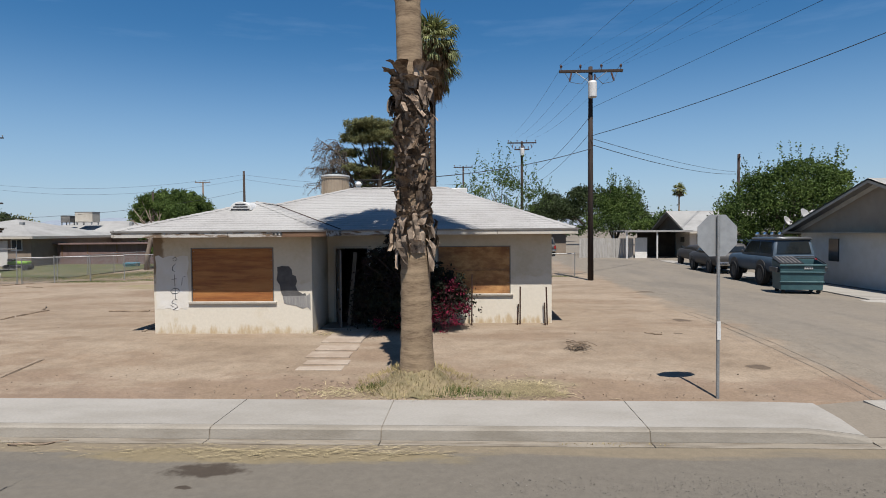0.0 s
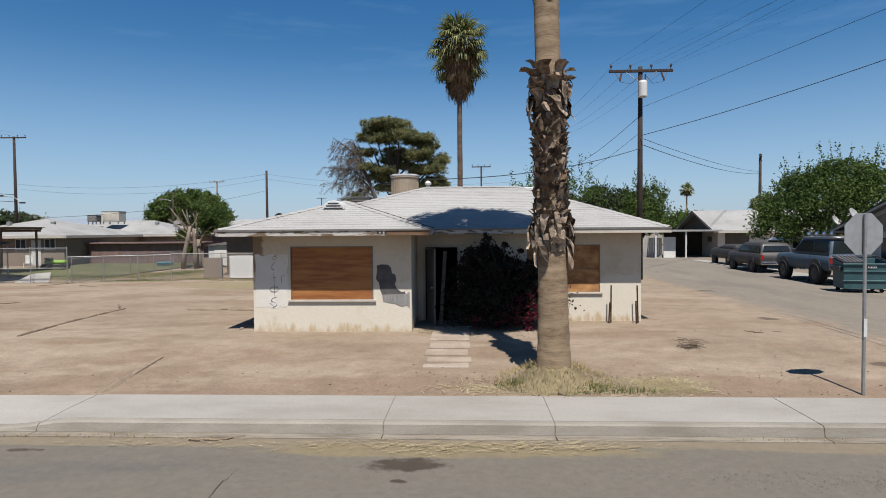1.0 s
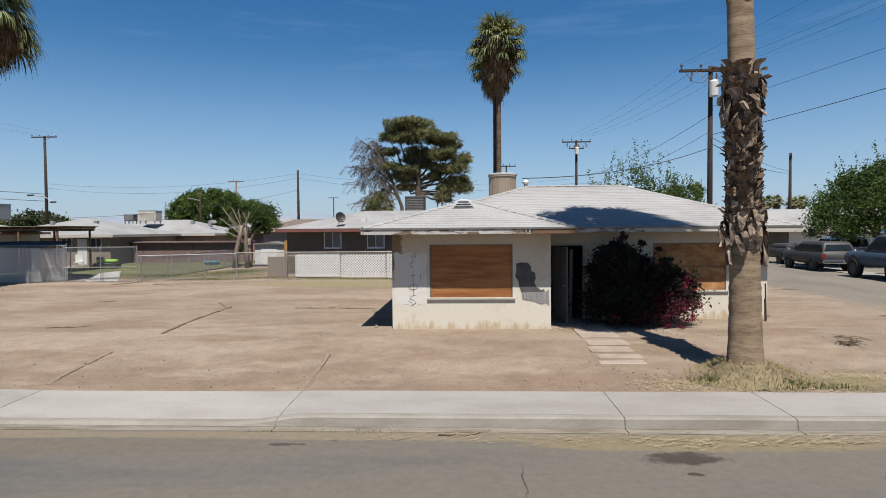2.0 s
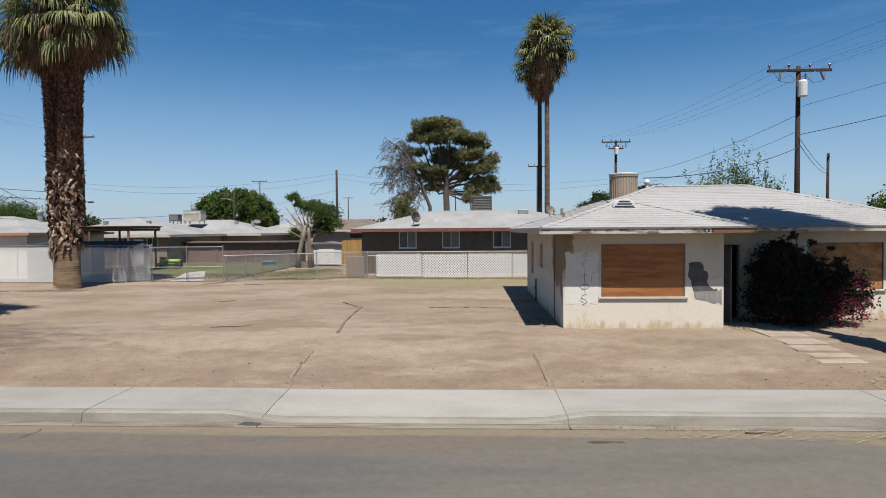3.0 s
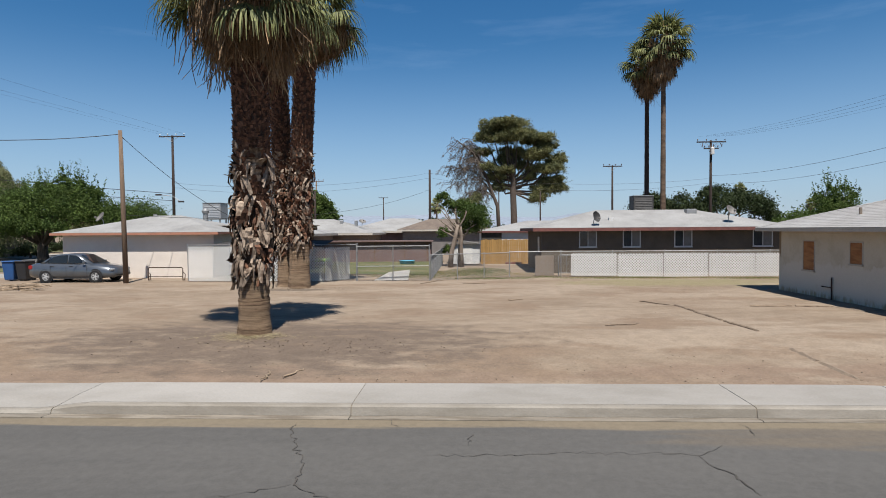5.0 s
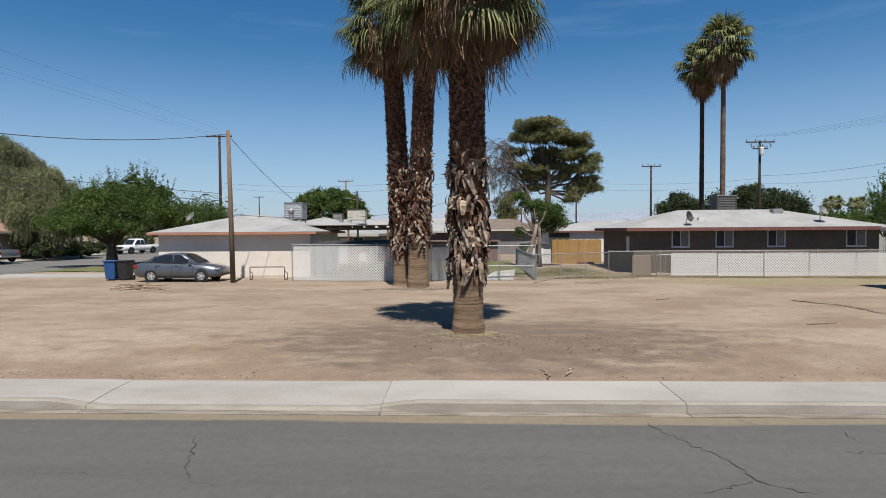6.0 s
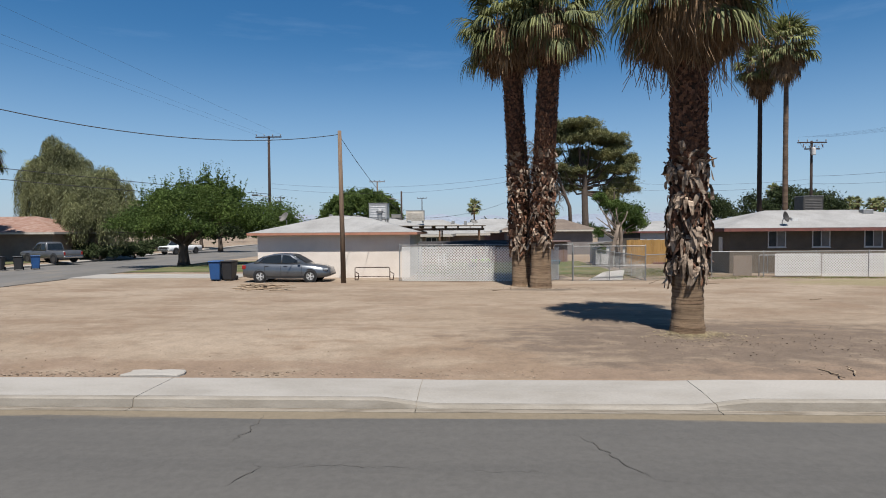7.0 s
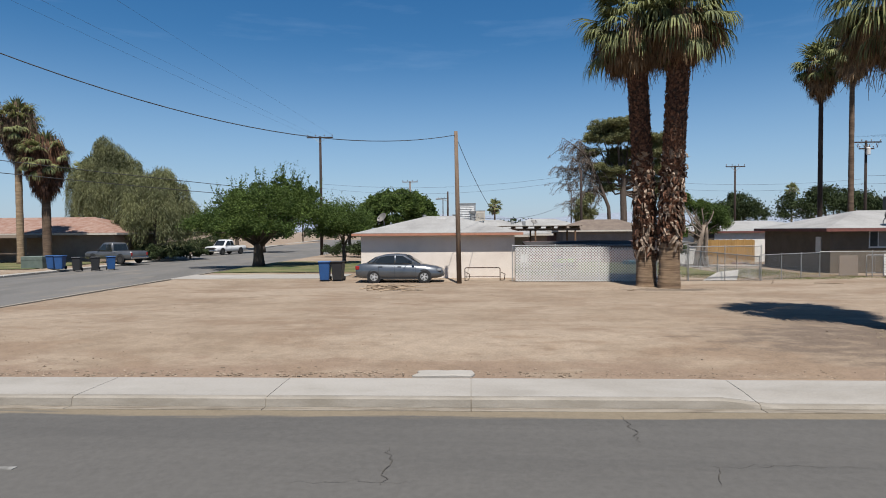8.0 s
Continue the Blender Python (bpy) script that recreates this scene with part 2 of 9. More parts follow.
M = {
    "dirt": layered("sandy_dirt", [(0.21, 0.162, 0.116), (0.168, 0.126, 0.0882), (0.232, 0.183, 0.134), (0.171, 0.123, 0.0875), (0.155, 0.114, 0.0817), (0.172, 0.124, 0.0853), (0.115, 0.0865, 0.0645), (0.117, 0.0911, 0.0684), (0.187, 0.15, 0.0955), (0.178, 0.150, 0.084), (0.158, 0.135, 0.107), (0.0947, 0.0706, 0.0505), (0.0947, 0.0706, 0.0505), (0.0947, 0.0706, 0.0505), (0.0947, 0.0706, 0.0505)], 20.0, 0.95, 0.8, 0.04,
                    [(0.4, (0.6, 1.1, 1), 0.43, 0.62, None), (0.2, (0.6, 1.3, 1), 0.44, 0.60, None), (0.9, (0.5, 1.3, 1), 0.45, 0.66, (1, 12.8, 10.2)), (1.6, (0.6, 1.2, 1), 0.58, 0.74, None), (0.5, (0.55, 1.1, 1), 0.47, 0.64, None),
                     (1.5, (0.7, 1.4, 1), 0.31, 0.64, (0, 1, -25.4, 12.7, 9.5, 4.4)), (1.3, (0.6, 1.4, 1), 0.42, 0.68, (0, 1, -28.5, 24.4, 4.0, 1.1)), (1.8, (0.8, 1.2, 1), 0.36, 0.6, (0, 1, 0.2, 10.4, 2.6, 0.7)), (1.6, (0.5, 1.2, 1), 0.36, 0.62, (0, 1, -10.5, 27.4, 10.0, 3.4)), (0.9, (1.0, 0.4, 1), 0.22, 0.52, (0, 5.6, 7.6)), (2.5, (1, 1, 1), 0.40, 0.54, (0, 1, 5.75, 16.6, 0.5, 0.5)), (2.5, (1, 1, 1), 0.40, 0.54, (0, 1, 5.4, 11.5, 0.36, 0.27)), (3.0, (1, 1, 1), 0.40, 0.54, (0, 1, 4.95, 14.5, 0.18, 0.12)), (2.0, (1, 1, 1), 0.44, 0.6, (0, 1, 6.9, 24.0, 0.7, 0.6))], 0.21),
    "clod": surface("dirt_clod", (0.199, 0.153, 0.111), (0.157, 0.12, 0.0875), 8.0, 0.95, 0.3, 60, islands=0.4),
    "gravel": surface("pale_gravel", (0.132, 0.119, 0.102), (0.098, 0.088, 0.075), 9.0, 0.95, 0.2, 60, islands=0.5),
    "litter": surface("dark_leaf_litter", (0.15, 0.115, 0.083), (0.115, 0.085, 0.062), 3.0, 0.95, 0.5, 30, c3=(0.15, 0.114, 0.0875), scale3=1.5),
    "asphalt": layered("old_asphalt", [(0.082, 0.0775, 0.0705), (0.070, 0.0665, 0.061), (0.112, 0.0985, 0.080), (0.150, 0.122, 0.085), (0.108, 0.09, 0.069), (0.152, 0.122, 0.074), (0.046, 0.036, 0.027), (0.046, 0.036, 0.027), (0.055, 0.045, 0.034), (0.055, 0.045, 0.034)], 70.0, 0.9, 0.35, 0.010,
                       [(0.3, (0.15, 1.6, 1), 0.42, 0.66, None), (0.3, (0.3, 1.6, 1), 0.34, 0.58, (0, -21.0, -6.0)), (1.3, (0.22, 2.6, 1), 0.36, 0.58, (1, 7.25, 7.8)), (0.8, (0.3, 1.8, 1), 0.40, 0.66, (0, 1, -14.0, 7.2, 9.0, 0.8)), (1.6, (0.5, 1.6, 1), 0.34, 0.58, (0, 1, -2.6, 7.55, 4.4, 0.42)), (5.0, (1, 1, 1), 0.27, 0.56, (0, 1, -3.2, 7.05, 0.75, 0.33)), (6.0, (1, 1, 1), 0.36, 0.52, (0, 1, -3.26, 6.54, 0.17, 0.09)), (5.0, (1, 1, 1), 0.38, 0.56, (0, 1, -8.4, 7.42, 0.45, 0.10)), (5.0, (1, 1, 1), 0.38, 0.58, (0, 1, -0.4, 6.1, 0.4, 0.10))], 0.16),
    "alley": layered("dusty_alley", [(0.154, 0.133, 0.107), (0.132, 0.115, 0.094), (0.168, 0.143, 0.112), (0.158, 0.135, 0.107), (0.085, 0.066, 0.047), (0.085, 0.066, 0.047), (0.085, 0.066, 0.047), (0.085, 0.066, 0.047)], 30.0, 0.92, 0.35, 0.012,
                     [(0.5, (1.2, 0.4, 1), 0.44, 0.62, None), (0.35, (1.2, 0.3, 1), 0.48, 0.66, None), (0.9, (1.0, 0.5, 1), 0.22, 0.52, (0, 9.2, 6.3)), (2.5, (1, 1, 1), 0.40, 0.54, (0, 1, 5.75, 16.6, 0.5, 0.5)), (2.5, (1, 1, 1), 0.40, 0.54, (0, 1, 5.4, 11.5, 0.36, 0.27)), (3.0, (1, 1, 1), 0.40, 0.54, (0, 1, 4.95, 14.5, 0.18, 0.12)), (2.0, (1, 1, 1), 0.44, 0.6, (0, 1, 6.9, 24.0, 0.7, 0.6))], 0.14),
    "side_asphalt": layered("side_street_asphalt", [(0.114, 0.108, 0.1), (0.0973, 0.0924, 0.0847), (0.144, 0.128, 0.108)], 30.0, 0.92, 0.3, 0.012,
                            [(0.3, (1.2, 0.3, 1), 0.44, 0.62, None), (0.4, (1.2, 0.4, 1), 0.5, 0.68, None)], 0.10),
    "concrete": surface("pale_concrete", (0.248, 0.231, 0.205), (0.213, 0.196, 0.170), 1.3, 0.9, 0.3, 45, c3=(0.268, 0.25, 0.223), vary=0.05, speckle=(0.90, 1.06), stretch=(0.5, 1, 1)),
    "curb": surface("curb_concrete", (0.232, 0.209, 0.175), (0.178, 0.157, 0.127), 1.8, 0.9, 0.3, 60, vary=0.06, speckle=(0.88, 1.06), stretch=(0.5, 1, 2)),
    "gutter": surface("dusty_gutter", (0.205, 0.178, 0.141), (0.125, 0.104, 0.079), 2.6, 0.92, 0.3, 50, vary=0.08, stretch=(0.4, 2, 1), speckle=(0.88, 1.08), spread=(0.44, 0.62)),
    # paler layer below 1.9 m puts the sunlit lower wall into the colour
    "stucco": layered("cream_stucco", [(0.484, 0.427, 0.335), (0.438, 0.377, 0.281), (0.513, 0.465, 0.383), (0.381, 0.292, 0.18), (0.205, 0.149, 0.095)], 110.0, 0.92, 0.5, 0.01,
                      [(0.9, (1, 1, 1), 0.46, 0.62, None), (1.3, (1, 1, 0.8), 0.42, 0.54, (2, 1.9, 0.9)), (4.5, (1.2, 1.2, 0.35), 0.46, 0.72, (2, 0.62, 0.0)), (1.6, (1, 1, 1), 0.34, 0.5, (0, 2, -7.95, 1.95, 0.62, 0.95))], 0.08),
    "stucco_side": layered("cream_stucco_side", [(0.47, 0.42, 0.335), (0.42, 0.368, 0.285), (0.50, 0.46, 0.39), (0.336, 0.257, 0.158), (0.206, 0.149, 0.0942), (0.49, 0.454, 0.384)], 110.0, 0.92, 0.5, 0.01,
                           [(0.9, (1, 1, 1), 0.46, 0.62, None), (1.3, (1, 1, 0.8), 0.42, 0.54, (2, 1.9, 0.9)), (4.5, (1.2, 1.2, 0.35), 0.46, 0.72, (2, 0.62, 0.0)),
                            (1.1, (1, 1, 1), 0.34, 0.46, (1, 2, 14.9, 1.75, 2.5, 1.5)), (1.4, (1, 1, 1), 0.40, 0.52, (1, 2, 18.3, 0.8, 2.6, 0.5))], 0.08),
    "white_paint": surface("white_wall_paint", (0.585, 0.568, 0.535), (0.53, 0.508, 0.462), 2.0, 0.85, 0.4, 120),
    "touch_up": surface("thin_white_touch_up_paint", (0.53, 0.49, 0.42), (0.56, 0.535, 0.495), 2.0, 0.85, 0.4, 120),
    "tan_paint": surface("tan_wall_paint", (0.209, 0.162, 0.115), (0.173, 0.131, 0.0889), 3.0, 0.9, 0.4, 120),
    # one grey wall paint in two tones, eave shade and sun in the colour
    "grey_patch_shaded": surface("shaded_grey_paint", (0.0658, 0.0619, 0.0619), (0.0927, 0.089, 0.0851), 5.0, 0.8, 0.4, 120),
    "grey_patch_sunlit": surface("sunlit_grey_paint", (0.181, 0.174, 0.169), (0.253, 0.241, 0.223), 6.0, 0.85, 0.4, 120, stretch=(3, 1, 0.6)),
    "black_paint": surface("black_spray_paint", (0.012, 0.012, 0.0132), (0.0181, 0.0181, 0.0181), 9.0, 0.6, 0.1, 90),
    "plywood": surface("orange_plywood", (0.262, 0.096, 0.0205), (0.182, 0.058, 0.0115), 2.2, 0.7, 0.15, 70, c3=(0.31, 0.13, 0.034), scale3=1.2, stretch=(0.6, 1, 6)),
    "plywood_pale": surface("weathered_plywood", (0.41, 0.215, 0.078), (0.265, 0.122, 0.038), 3.0, 0.75, 0.2, 70, c3=(0.20, 0.085, 0.028), scale3=2.2, stretch=(0.9, 1, 1.8)),
    "trim": surface("peeling_trim", (0.395, 0.371, 0.335), (0.144, 0.102, 0.0688), 3.5, 0.85, 0.6, 40, stretch=(0.8, 1, 3), spread=(0.47, 0.56)),
    "trim_clean": surface("cream_trim", (0.407, 0.371, 0.317), (0.359, 0.323, 0.27), 3.0, 0.8, 0.2, 60),
    "trim_bare": surface("bare_brown_board", (0.162, 0.0966, 0.0572), (0.12, 0.0692, 0.0421), 4.0, 0.85, 0.4, 60, stretch=(0.6, 1, 4)),
    "shingle": surface("grey_white_shingle", (0.268, 0.258, 0.246), (0.236, 0.226, 0.214), 1.6, 0.93, 0.5, 22, c3=(0.282, 0.274, 0.261), vary=0.03),
    "white_roof": surface("white_coated_roof", (0.236, 0.23, 0.217), (0.194, 0.188, 0.178), 0.8, 0.85, 0.3, 14, c3=(0.256, 0.251, 0.239)),
    "brown_wall": surface("dark_brown_stucco", (0.114, 0.092, 0.069), (0.094, 0.076, 0.057), 1.5, 0.92, 0.4, 80),
    "red_trim": surface("dark_red_fascia", (0.144, 0.0512, 0.0391), (0.102, 0.0361, 0.0301), 3.0, 0.75, 0.2, 50),
    "peach_trim": surface("peach_fascia", (0.337, 0.157, 0.0966), (0.289, 0.127, 0.0784), 3.0, 0.75, 0.2, 50),
    "pinkish_wall": surface("pale_pink_stucco", (0.60, 0.535, 0.465), (0.55, 0.485, 0.418), 1.3, 0.92, 0.4, 90, c3=(0.62, 0.555, 0.485)),
    "grey_wall": surface("grey_stucco", (0.173, 0.157, 0.147), (0.141, 0.128, 0.12), 1.2, 0.92, 0.4, 80),
    "tan_wall": surface("tan_stucco", (0.209, 0.167, 0.131), (0.178, 0.141, 0.11), 1.2, 0.92, 0.4, 80),
    "mauve_wall": surface("mauve_brown_wall", (0.167, 0.11, 0.0987), (0.13, 0.0868, 0.0791), 1.4, 0.9, 0.3, 50, stretch=(3, 1, 0.5)),
    "white_vinyl": surface("white_lattice", (0.584, 0.576, 0.554), (0.524, 0.509, 0.479), 4.0, 0.6, 0.1, 60),
    "yellow_wood": surface("new_cedar_board", (0.311, 0.186, 0.0658), (0.263, 0.15, 0.0479), 3.0, 0.8, 0.3, 50, vary=0.12, stretch=(4, 4, 0.4)),
    "grey_wood": surface("weathered_board", (0.199, 0.162, 0.127), (0.144, 0.114, 0.0875), 3.0, 0.9, 0.4, 50, vary=0.1, stretch=(3, 3, 0.5)),
    "cream_board": surface("weathered_white_board", (0.344, 0.33, 0.31), (0.275, 0.258, 0.234), 3.0, 0.85, 0.3, 50, vary=0.08, stretch=(3, 3, 0.5)),
    "pole_wood": surface("brown_pole_wood", (0.175, 0.122, 0.082), (0.112, 0.079, 0.056), 3.0, 0.9, 0.5, 50, stretch=(6, 6, 0.4)),
    "pole_dark": surface("creosoted_pole", (0.045, 0.031, 0.025), (0.028, 0.0205, 0.017), 3.0, 0.9, 0.4, 50, stretch=(6, 6, 0.4)),
    "galv": surface("galvanised_steel", (0.30, 0.30, 0.292), (0.235, 0.235, 0.23), 6.0, 0.55, 0.1, 60, metal=0.6),
    "rust": surface("rusty_steel", (0.0662, 0.0361, 0.0241), (0.0421, 0.0241, 0.0181), 8.0, 0.8, 0.3, 60, metal=0.3),
    "sign_back": surface("bare_aluminium_sign", (0.344, 0.344, 0.337), (0.302, 0.302, 0.296), 2.0, 0.45, 0.02, 8, metal=0.5),
    "wire": surface("black_cable", (0.0181, 0.0181, 0.0192), (0.0241, 0.0241, 0.0241), 4.0, 0.7, 0.0, 30),
    "bark": surface("palm_bark", (0.245, 0.178, 0.114), (0.14, 0.096, 0.06), 9.0, 0.95, 0.5, 30, c3=(0.285, 0.21, 0.135), scale3=1.6, stretch=(0.7, 0.7, 5), bump_size=0.05),
    "bark_brown": surface("weathered_brown_palm_bark", (0.105, 0.07, 0.048), (0.058, 0.04, 0.028), 5.0, 0.95, 0.6, 20, c3=(0.13, 0.09, 0.062), scale3=0.8, stretch=(0.7, 0.7, 3)),
    "bark_red": surface("red_brown_palm_bark", (0.27, 0.182, 0.112), (0.105, 0.066, 0.041), 6.0, 0.95, 1.0, 35, c3=(0.31, 0.22, 0.14), scale3=1.2, stretch=(0.3, 0.3, 7), bump_size=0.05, spread=(0.42, 0.58)),
    "bark_fibre": surface("dark_fibrous_palm_trunk", (0.085, 0.052, 0.034), (0.041, 0.0255, 0.018), 7.0, 0.95, 0.8, 40, stretch=(1, 1, 3), bump_size=0.05),
    "worn_slab": surface("dusty_concrete_slab", (0.287, 0.234, 0.183), (0.231, 0.178, 0.133), 2.2, 0.95, 0.4, 60, c3=(0.315, 0.269, 0.22)),
    "boot": surface("palm_leaf_base", (0.157, 0.108, 0.0692), (0.0602, 0.0391, 0.0253), 9.0, 0.9, 0.5, 40, islands=0.6),
    "boot_red": surface("dark_palm_leaf_base", (0.138, 0.068, 0.039), (0.064, 0.0315, 0.0195), 9.0, 0.9, 0.5, 40, islands=0.6),
    "boot_pale": surface("pale_palm_leaf_base", (0.30, 0.232, 0.172), (0.105, 0.072, 0.050), 8.0, 0.9, 0.5, 40, islands=0.5, stretch=(1, 1, 0.4)),
    "frond": surface("palm_frond", (0.20, 0.207, 0.074), (0.090, 0.104, 0.036), 1.5, 0.74, 0.0, 20, islands=0.5, sheen_through=0.32),
    "frond_dead": surface("dead_palm_frond", (0.27, 0.178, 0.098), (0.150, 0.094, 0.052), 1.5, 0.85, 0.0, 20, islands=0.45, sheen_through=0.18),
    "tree_bark": surface("grey_brown_bark", (0.0966, 0.0749, 0.0602), (0.0602, 0.047, 0.0373), 4.0, 0.95, 0.6, 30, stretch=(3, 3, 0.6)),
    "pale_bark": surface("pale_pruned_bark", (0.217, 0.174, 0.136), (0.139, 0.108, 0.084), 4.0, 0.95, 0.6, 30, stretch=(3, 3, 0.6)),
    "leaf_mid": surface("green_leaf", (0.080, 0.118, 0.024), (0.042, 0.070, 0.0145), 0.6, 0.8, 0.0, 12, islands=0.38, sheen_through=0.22),
    "leaf_dark": surface("dark_green_leaf", (0.042, 0.057, 0.020), (0.024, 0.036, 0.0125), 0.6, 0.85, 0.0, 12, islands=0.4, sheen_through=0.15),
    "leaf_pine": surface("olive_needle", (0.175, 0.168, 0.055), (0.090, 0.100, 0.036), 0.35, 0.7, 0.0, 12, islands=0.35, sheen_through=0.15),
    "leaf_dry": surface("dry_grey_needle", (0.165, 0.134, 0.106), (0.117, 0.096, 0.0791), 0.5, 0.85, 0.0, 12, islands=0.3, sheen_through=0.1),
    "leaf_willow": surface("willow_leaf", (0.155, 0.160, 0.064), (0.085, 0.093, 0.036), 0.5, 0.7, 0.0, 12, islands=0.35, sheen_through=0.25),
    # dark leaf taken near black, shade of eave and palm in its colour
    "leaf_bush": surface("shade_toned_bush_leaf", (0.0181, 0.0202, 0.00861), (0.0108, 0.0135, 0.00626), 1.0, 0.8, 0.0, 12, c3=(0.020, 0.0085, 0.008), scale3=1.6, islands=0.4, sheen_through=0.15),
    "bract": surface("magenta_bract", (0.26, 0.009, 0.045), (0.15, 0.005, 0.028), 3.0, 0.7, 0.0, 12, islands=0.35, sheen_through=0.3),
    "grass": surface("green_grass", (0.066, 0.102, 0.022), (0.125, 0.13, 0.042), 1.2, 0.85, 0.0, 12, islands=0.3, sheen_through=0.2),
    "lawn": surface("thin_lawn", (0.0791, 0.0856, 0.031), (0.138, 0.117, 0.0585), 0.8, 0.95, 0.5, 30, c3=(0.0619, 0.0757, 0.0241)),
    "straw": surface("dry_straw", (0.285, 0.228, 0.108), (0.205, 0.158, 0.074), 2.0, 0.9, 0.2, 20, islands=0.25),
    "straw_pale": surface("pale_flattened_straw", (0.37, 0.305, 0.175), (0.27, 0.218, 0.122), 2.0, 0.9, 0.2, 20, islands=0.25),
    "damp_straw": surface("matted_straw", (0.215, 0.172, 0.098), (0.165, 0.128, 0.075), 9.0, 0.95, 0.3, 60, c3=(0.135, 0.115, 0.062), scale3=2.5),
    "cut_wood": surface("pale_cut_wood", (0.27, 0.205, 0.14), (0.19, 0.14, 0.095), 4.0, 0.9, 0.3, 40, vary=0.2),
    "dead_wood": surface("dead_stick", (0.216, 0.162, 0.113), (0.136, 0.0994, 0.0721), 4.0, 0.9, 0.3, 40),
    # blue-grey of distant haze painted into the hills' base colour
    "hill": surface("haze_tinted_hill", (0.194, 0.219, 0.258), (0.174, 0.2, 0.238), 0.004, 1.0, 0.0, 0.05),
    # shade of rooms and open bays put into a near-black base colour
    "interior_shade": surface("painted_interior_shade", (0.0602, 0.0512, 0.0421), (0.0421, 0.0361, 0.0301), 2.0, 0.95, 0.1, 30),
    "black": surface("black_plastic", (0.0132, 0.0132, 0.0144), (0.0181, 0.0181, 0.0192), 5.0, 0.55, 0.05, 60),
    "rubber": surface("tyre_rubber", (0.015, 0.015, 0.015), (0.0211, 0.0204, 0.0199), 5.0, 0.85, 0.1, 60),
    "alloy": surface("alloy_rim", (0.48, 0.48, 0.473), (0.426, 0.426, 0.418), 5.0, 0.35, 0.0, 60, metal=0.1),
    "car_grey": surface("grey_metallic_paint", (0.098, 0.107, 0.118), (0.088, 0.097, 0.108), 3.0, 0.3, 0.0, 200, metal=0.5, clear=0.8),
    "car_silver": surface("silver_grey_paint", (0.10, 0.102, 0.104), (0.088, 0.09, 0.092), 3.0, 0.35, 0.0, 200, metal=0.4, clear=0.7),
    "car_blue": surface("faded_blue_grey_paint", (0.026, 0.046, 0.070), (0.034, 0.056, 0.082), 2.0, 0.65, 0.0, 60, clear=0.04),
    "car_white": surface("white_car_paint", (0.548, 0.548, 0.541), (0.512, 0.512, 0.504), 3.0, 0.35, 0.0, 100, clear=0.6),
    "car_tan": surface("dusty_brown_paint", (0.034, 0.030, 0.027), (0.027, 0.024, 0.022), 2.0, 0.6, 0.0, 60, clear=0.04),
    "car_glass": surface("dark_car_glass", (0.012, 0.0144, 0.0157), (0.015, 0.0181, 0.0192), 2.0, 0.08, 0.0, 30),
    "chrome": surface("chrome", (0.602, 0.602, 0.602), (0.533, 0.533, 0.533), 4.0, 0.2, 0.0, 50, metal=1.0),
    "red_lens": surface("red_lens", (0.258, 0.0129, 0.0103), (0.206, 0.0103, 0.0086), 4.0, 0.25, 0.0, 50),
    "clear_lens": surface("clear_lens", (0.22, 0.23, 0.24), (0.16, 0.17, 0.18), 4.0, 0.15, 0.0, 50),
    "teal": surface("faded_teal_steel", (0.0234, 0.0694, 0.079), (0.0175, 0.0512, 0.0585), 2.0, 0.6, 0.15, 40, c3=(0.0365, 0.0875, 0.0952), scale3=1.0),
    "bin_blue": surface("blue_bin_plastic", (0.0155, 0.0697, 0.202), (0.0131, 0.0581, 0.17), 3.0, 0.5, 0.05, 60),
    "green_box": surface("grey_green_box", (0.0966, 0.12, 0.0994), (0.0784, 0.0994, 0.0812), 3.0, 0.6, 0.05, 60),
    "lime": surface("lime_plastic", (0.17, 0.325, 0.0232), (0.14, 0.271, 0.0193), 3.0, 0.45, 0.0, 60),
    "sky_blue": surface("light_blue_plastic", (0.0619, 0.325, 0.464), (0.0542, 0.279, 0.402), 3.0, 0.5, 0.0, 60),
    "blue_tarp": surface("grey_tarp", (0.042, 0.038, 0.035), (0.032, 0.029, 0.027), 2.0, 1.0, 0.3, 20),
    "corrugated": surface("beige_sheet_metal", (0.301, 0.241, 0.174), (0.259, 0.204, 0.148), 2.0, 0.55, 0.1, 40, metal=0.15),
    "cooler_grey": surface("grey_cooler_metal", (0.162, 0.15, 0.136), (0.127, 0.118, 0.105), 2.5, 0.6, 0.1, 40, metal=0.2),
    "brown_roof": surface("dusty_brown_shingle", (0.15, 0.118, 0.0931), (0.12, 0.0931, 0.0749), 1.5, 0.92, 0.4, 20, vary=0.06),
    "cooler_dark": surface("dark_cooler_metal", (0.0361, 0.0332, 0.0307), (0.0504, 0.047, 0.0433), 2.5, 0.6, 0.1, 40, metal=0.2),
    "tile_roof": surface("terracotta_tile", (0.229, 0.158, 0.125), (0.169, 0.0882, 0.0616), 2.0, 0.85, 0.3, 30, vary=0.12),
    "window_glass": surface("dim_window_pane", (0.0301, 0.0361, 0.0391), (0.0451, 0.0512, 0.0542), 1.5, 0.08, 0.0, 30),
    "white_metal": surface("white_enamel", (0.499, 0.491, 0.472), (0.445, 0.438, 0.418), 3.0, 0.45, 0.05, 50),
    "dish_white": surface("chalky_white_enamel", (0.30, 0.295, 0.285), (0.26, 0.255, 0.245), 3.0, 0.6, 0.05, 50),
    "worn_paint": surface("worn_road_paint", (0.24, 0.235, 0.22), (0.12, 0.115, 0.105), 5.0, 0.9, 0.2, 40),
    "pot_ceramic": surface("brown_glass_ceramic", (0.0542, 0.0271, 0.0181), (0.0721, 0.0361, 0.0241), 4.0, 0.3, 0.0, 40),
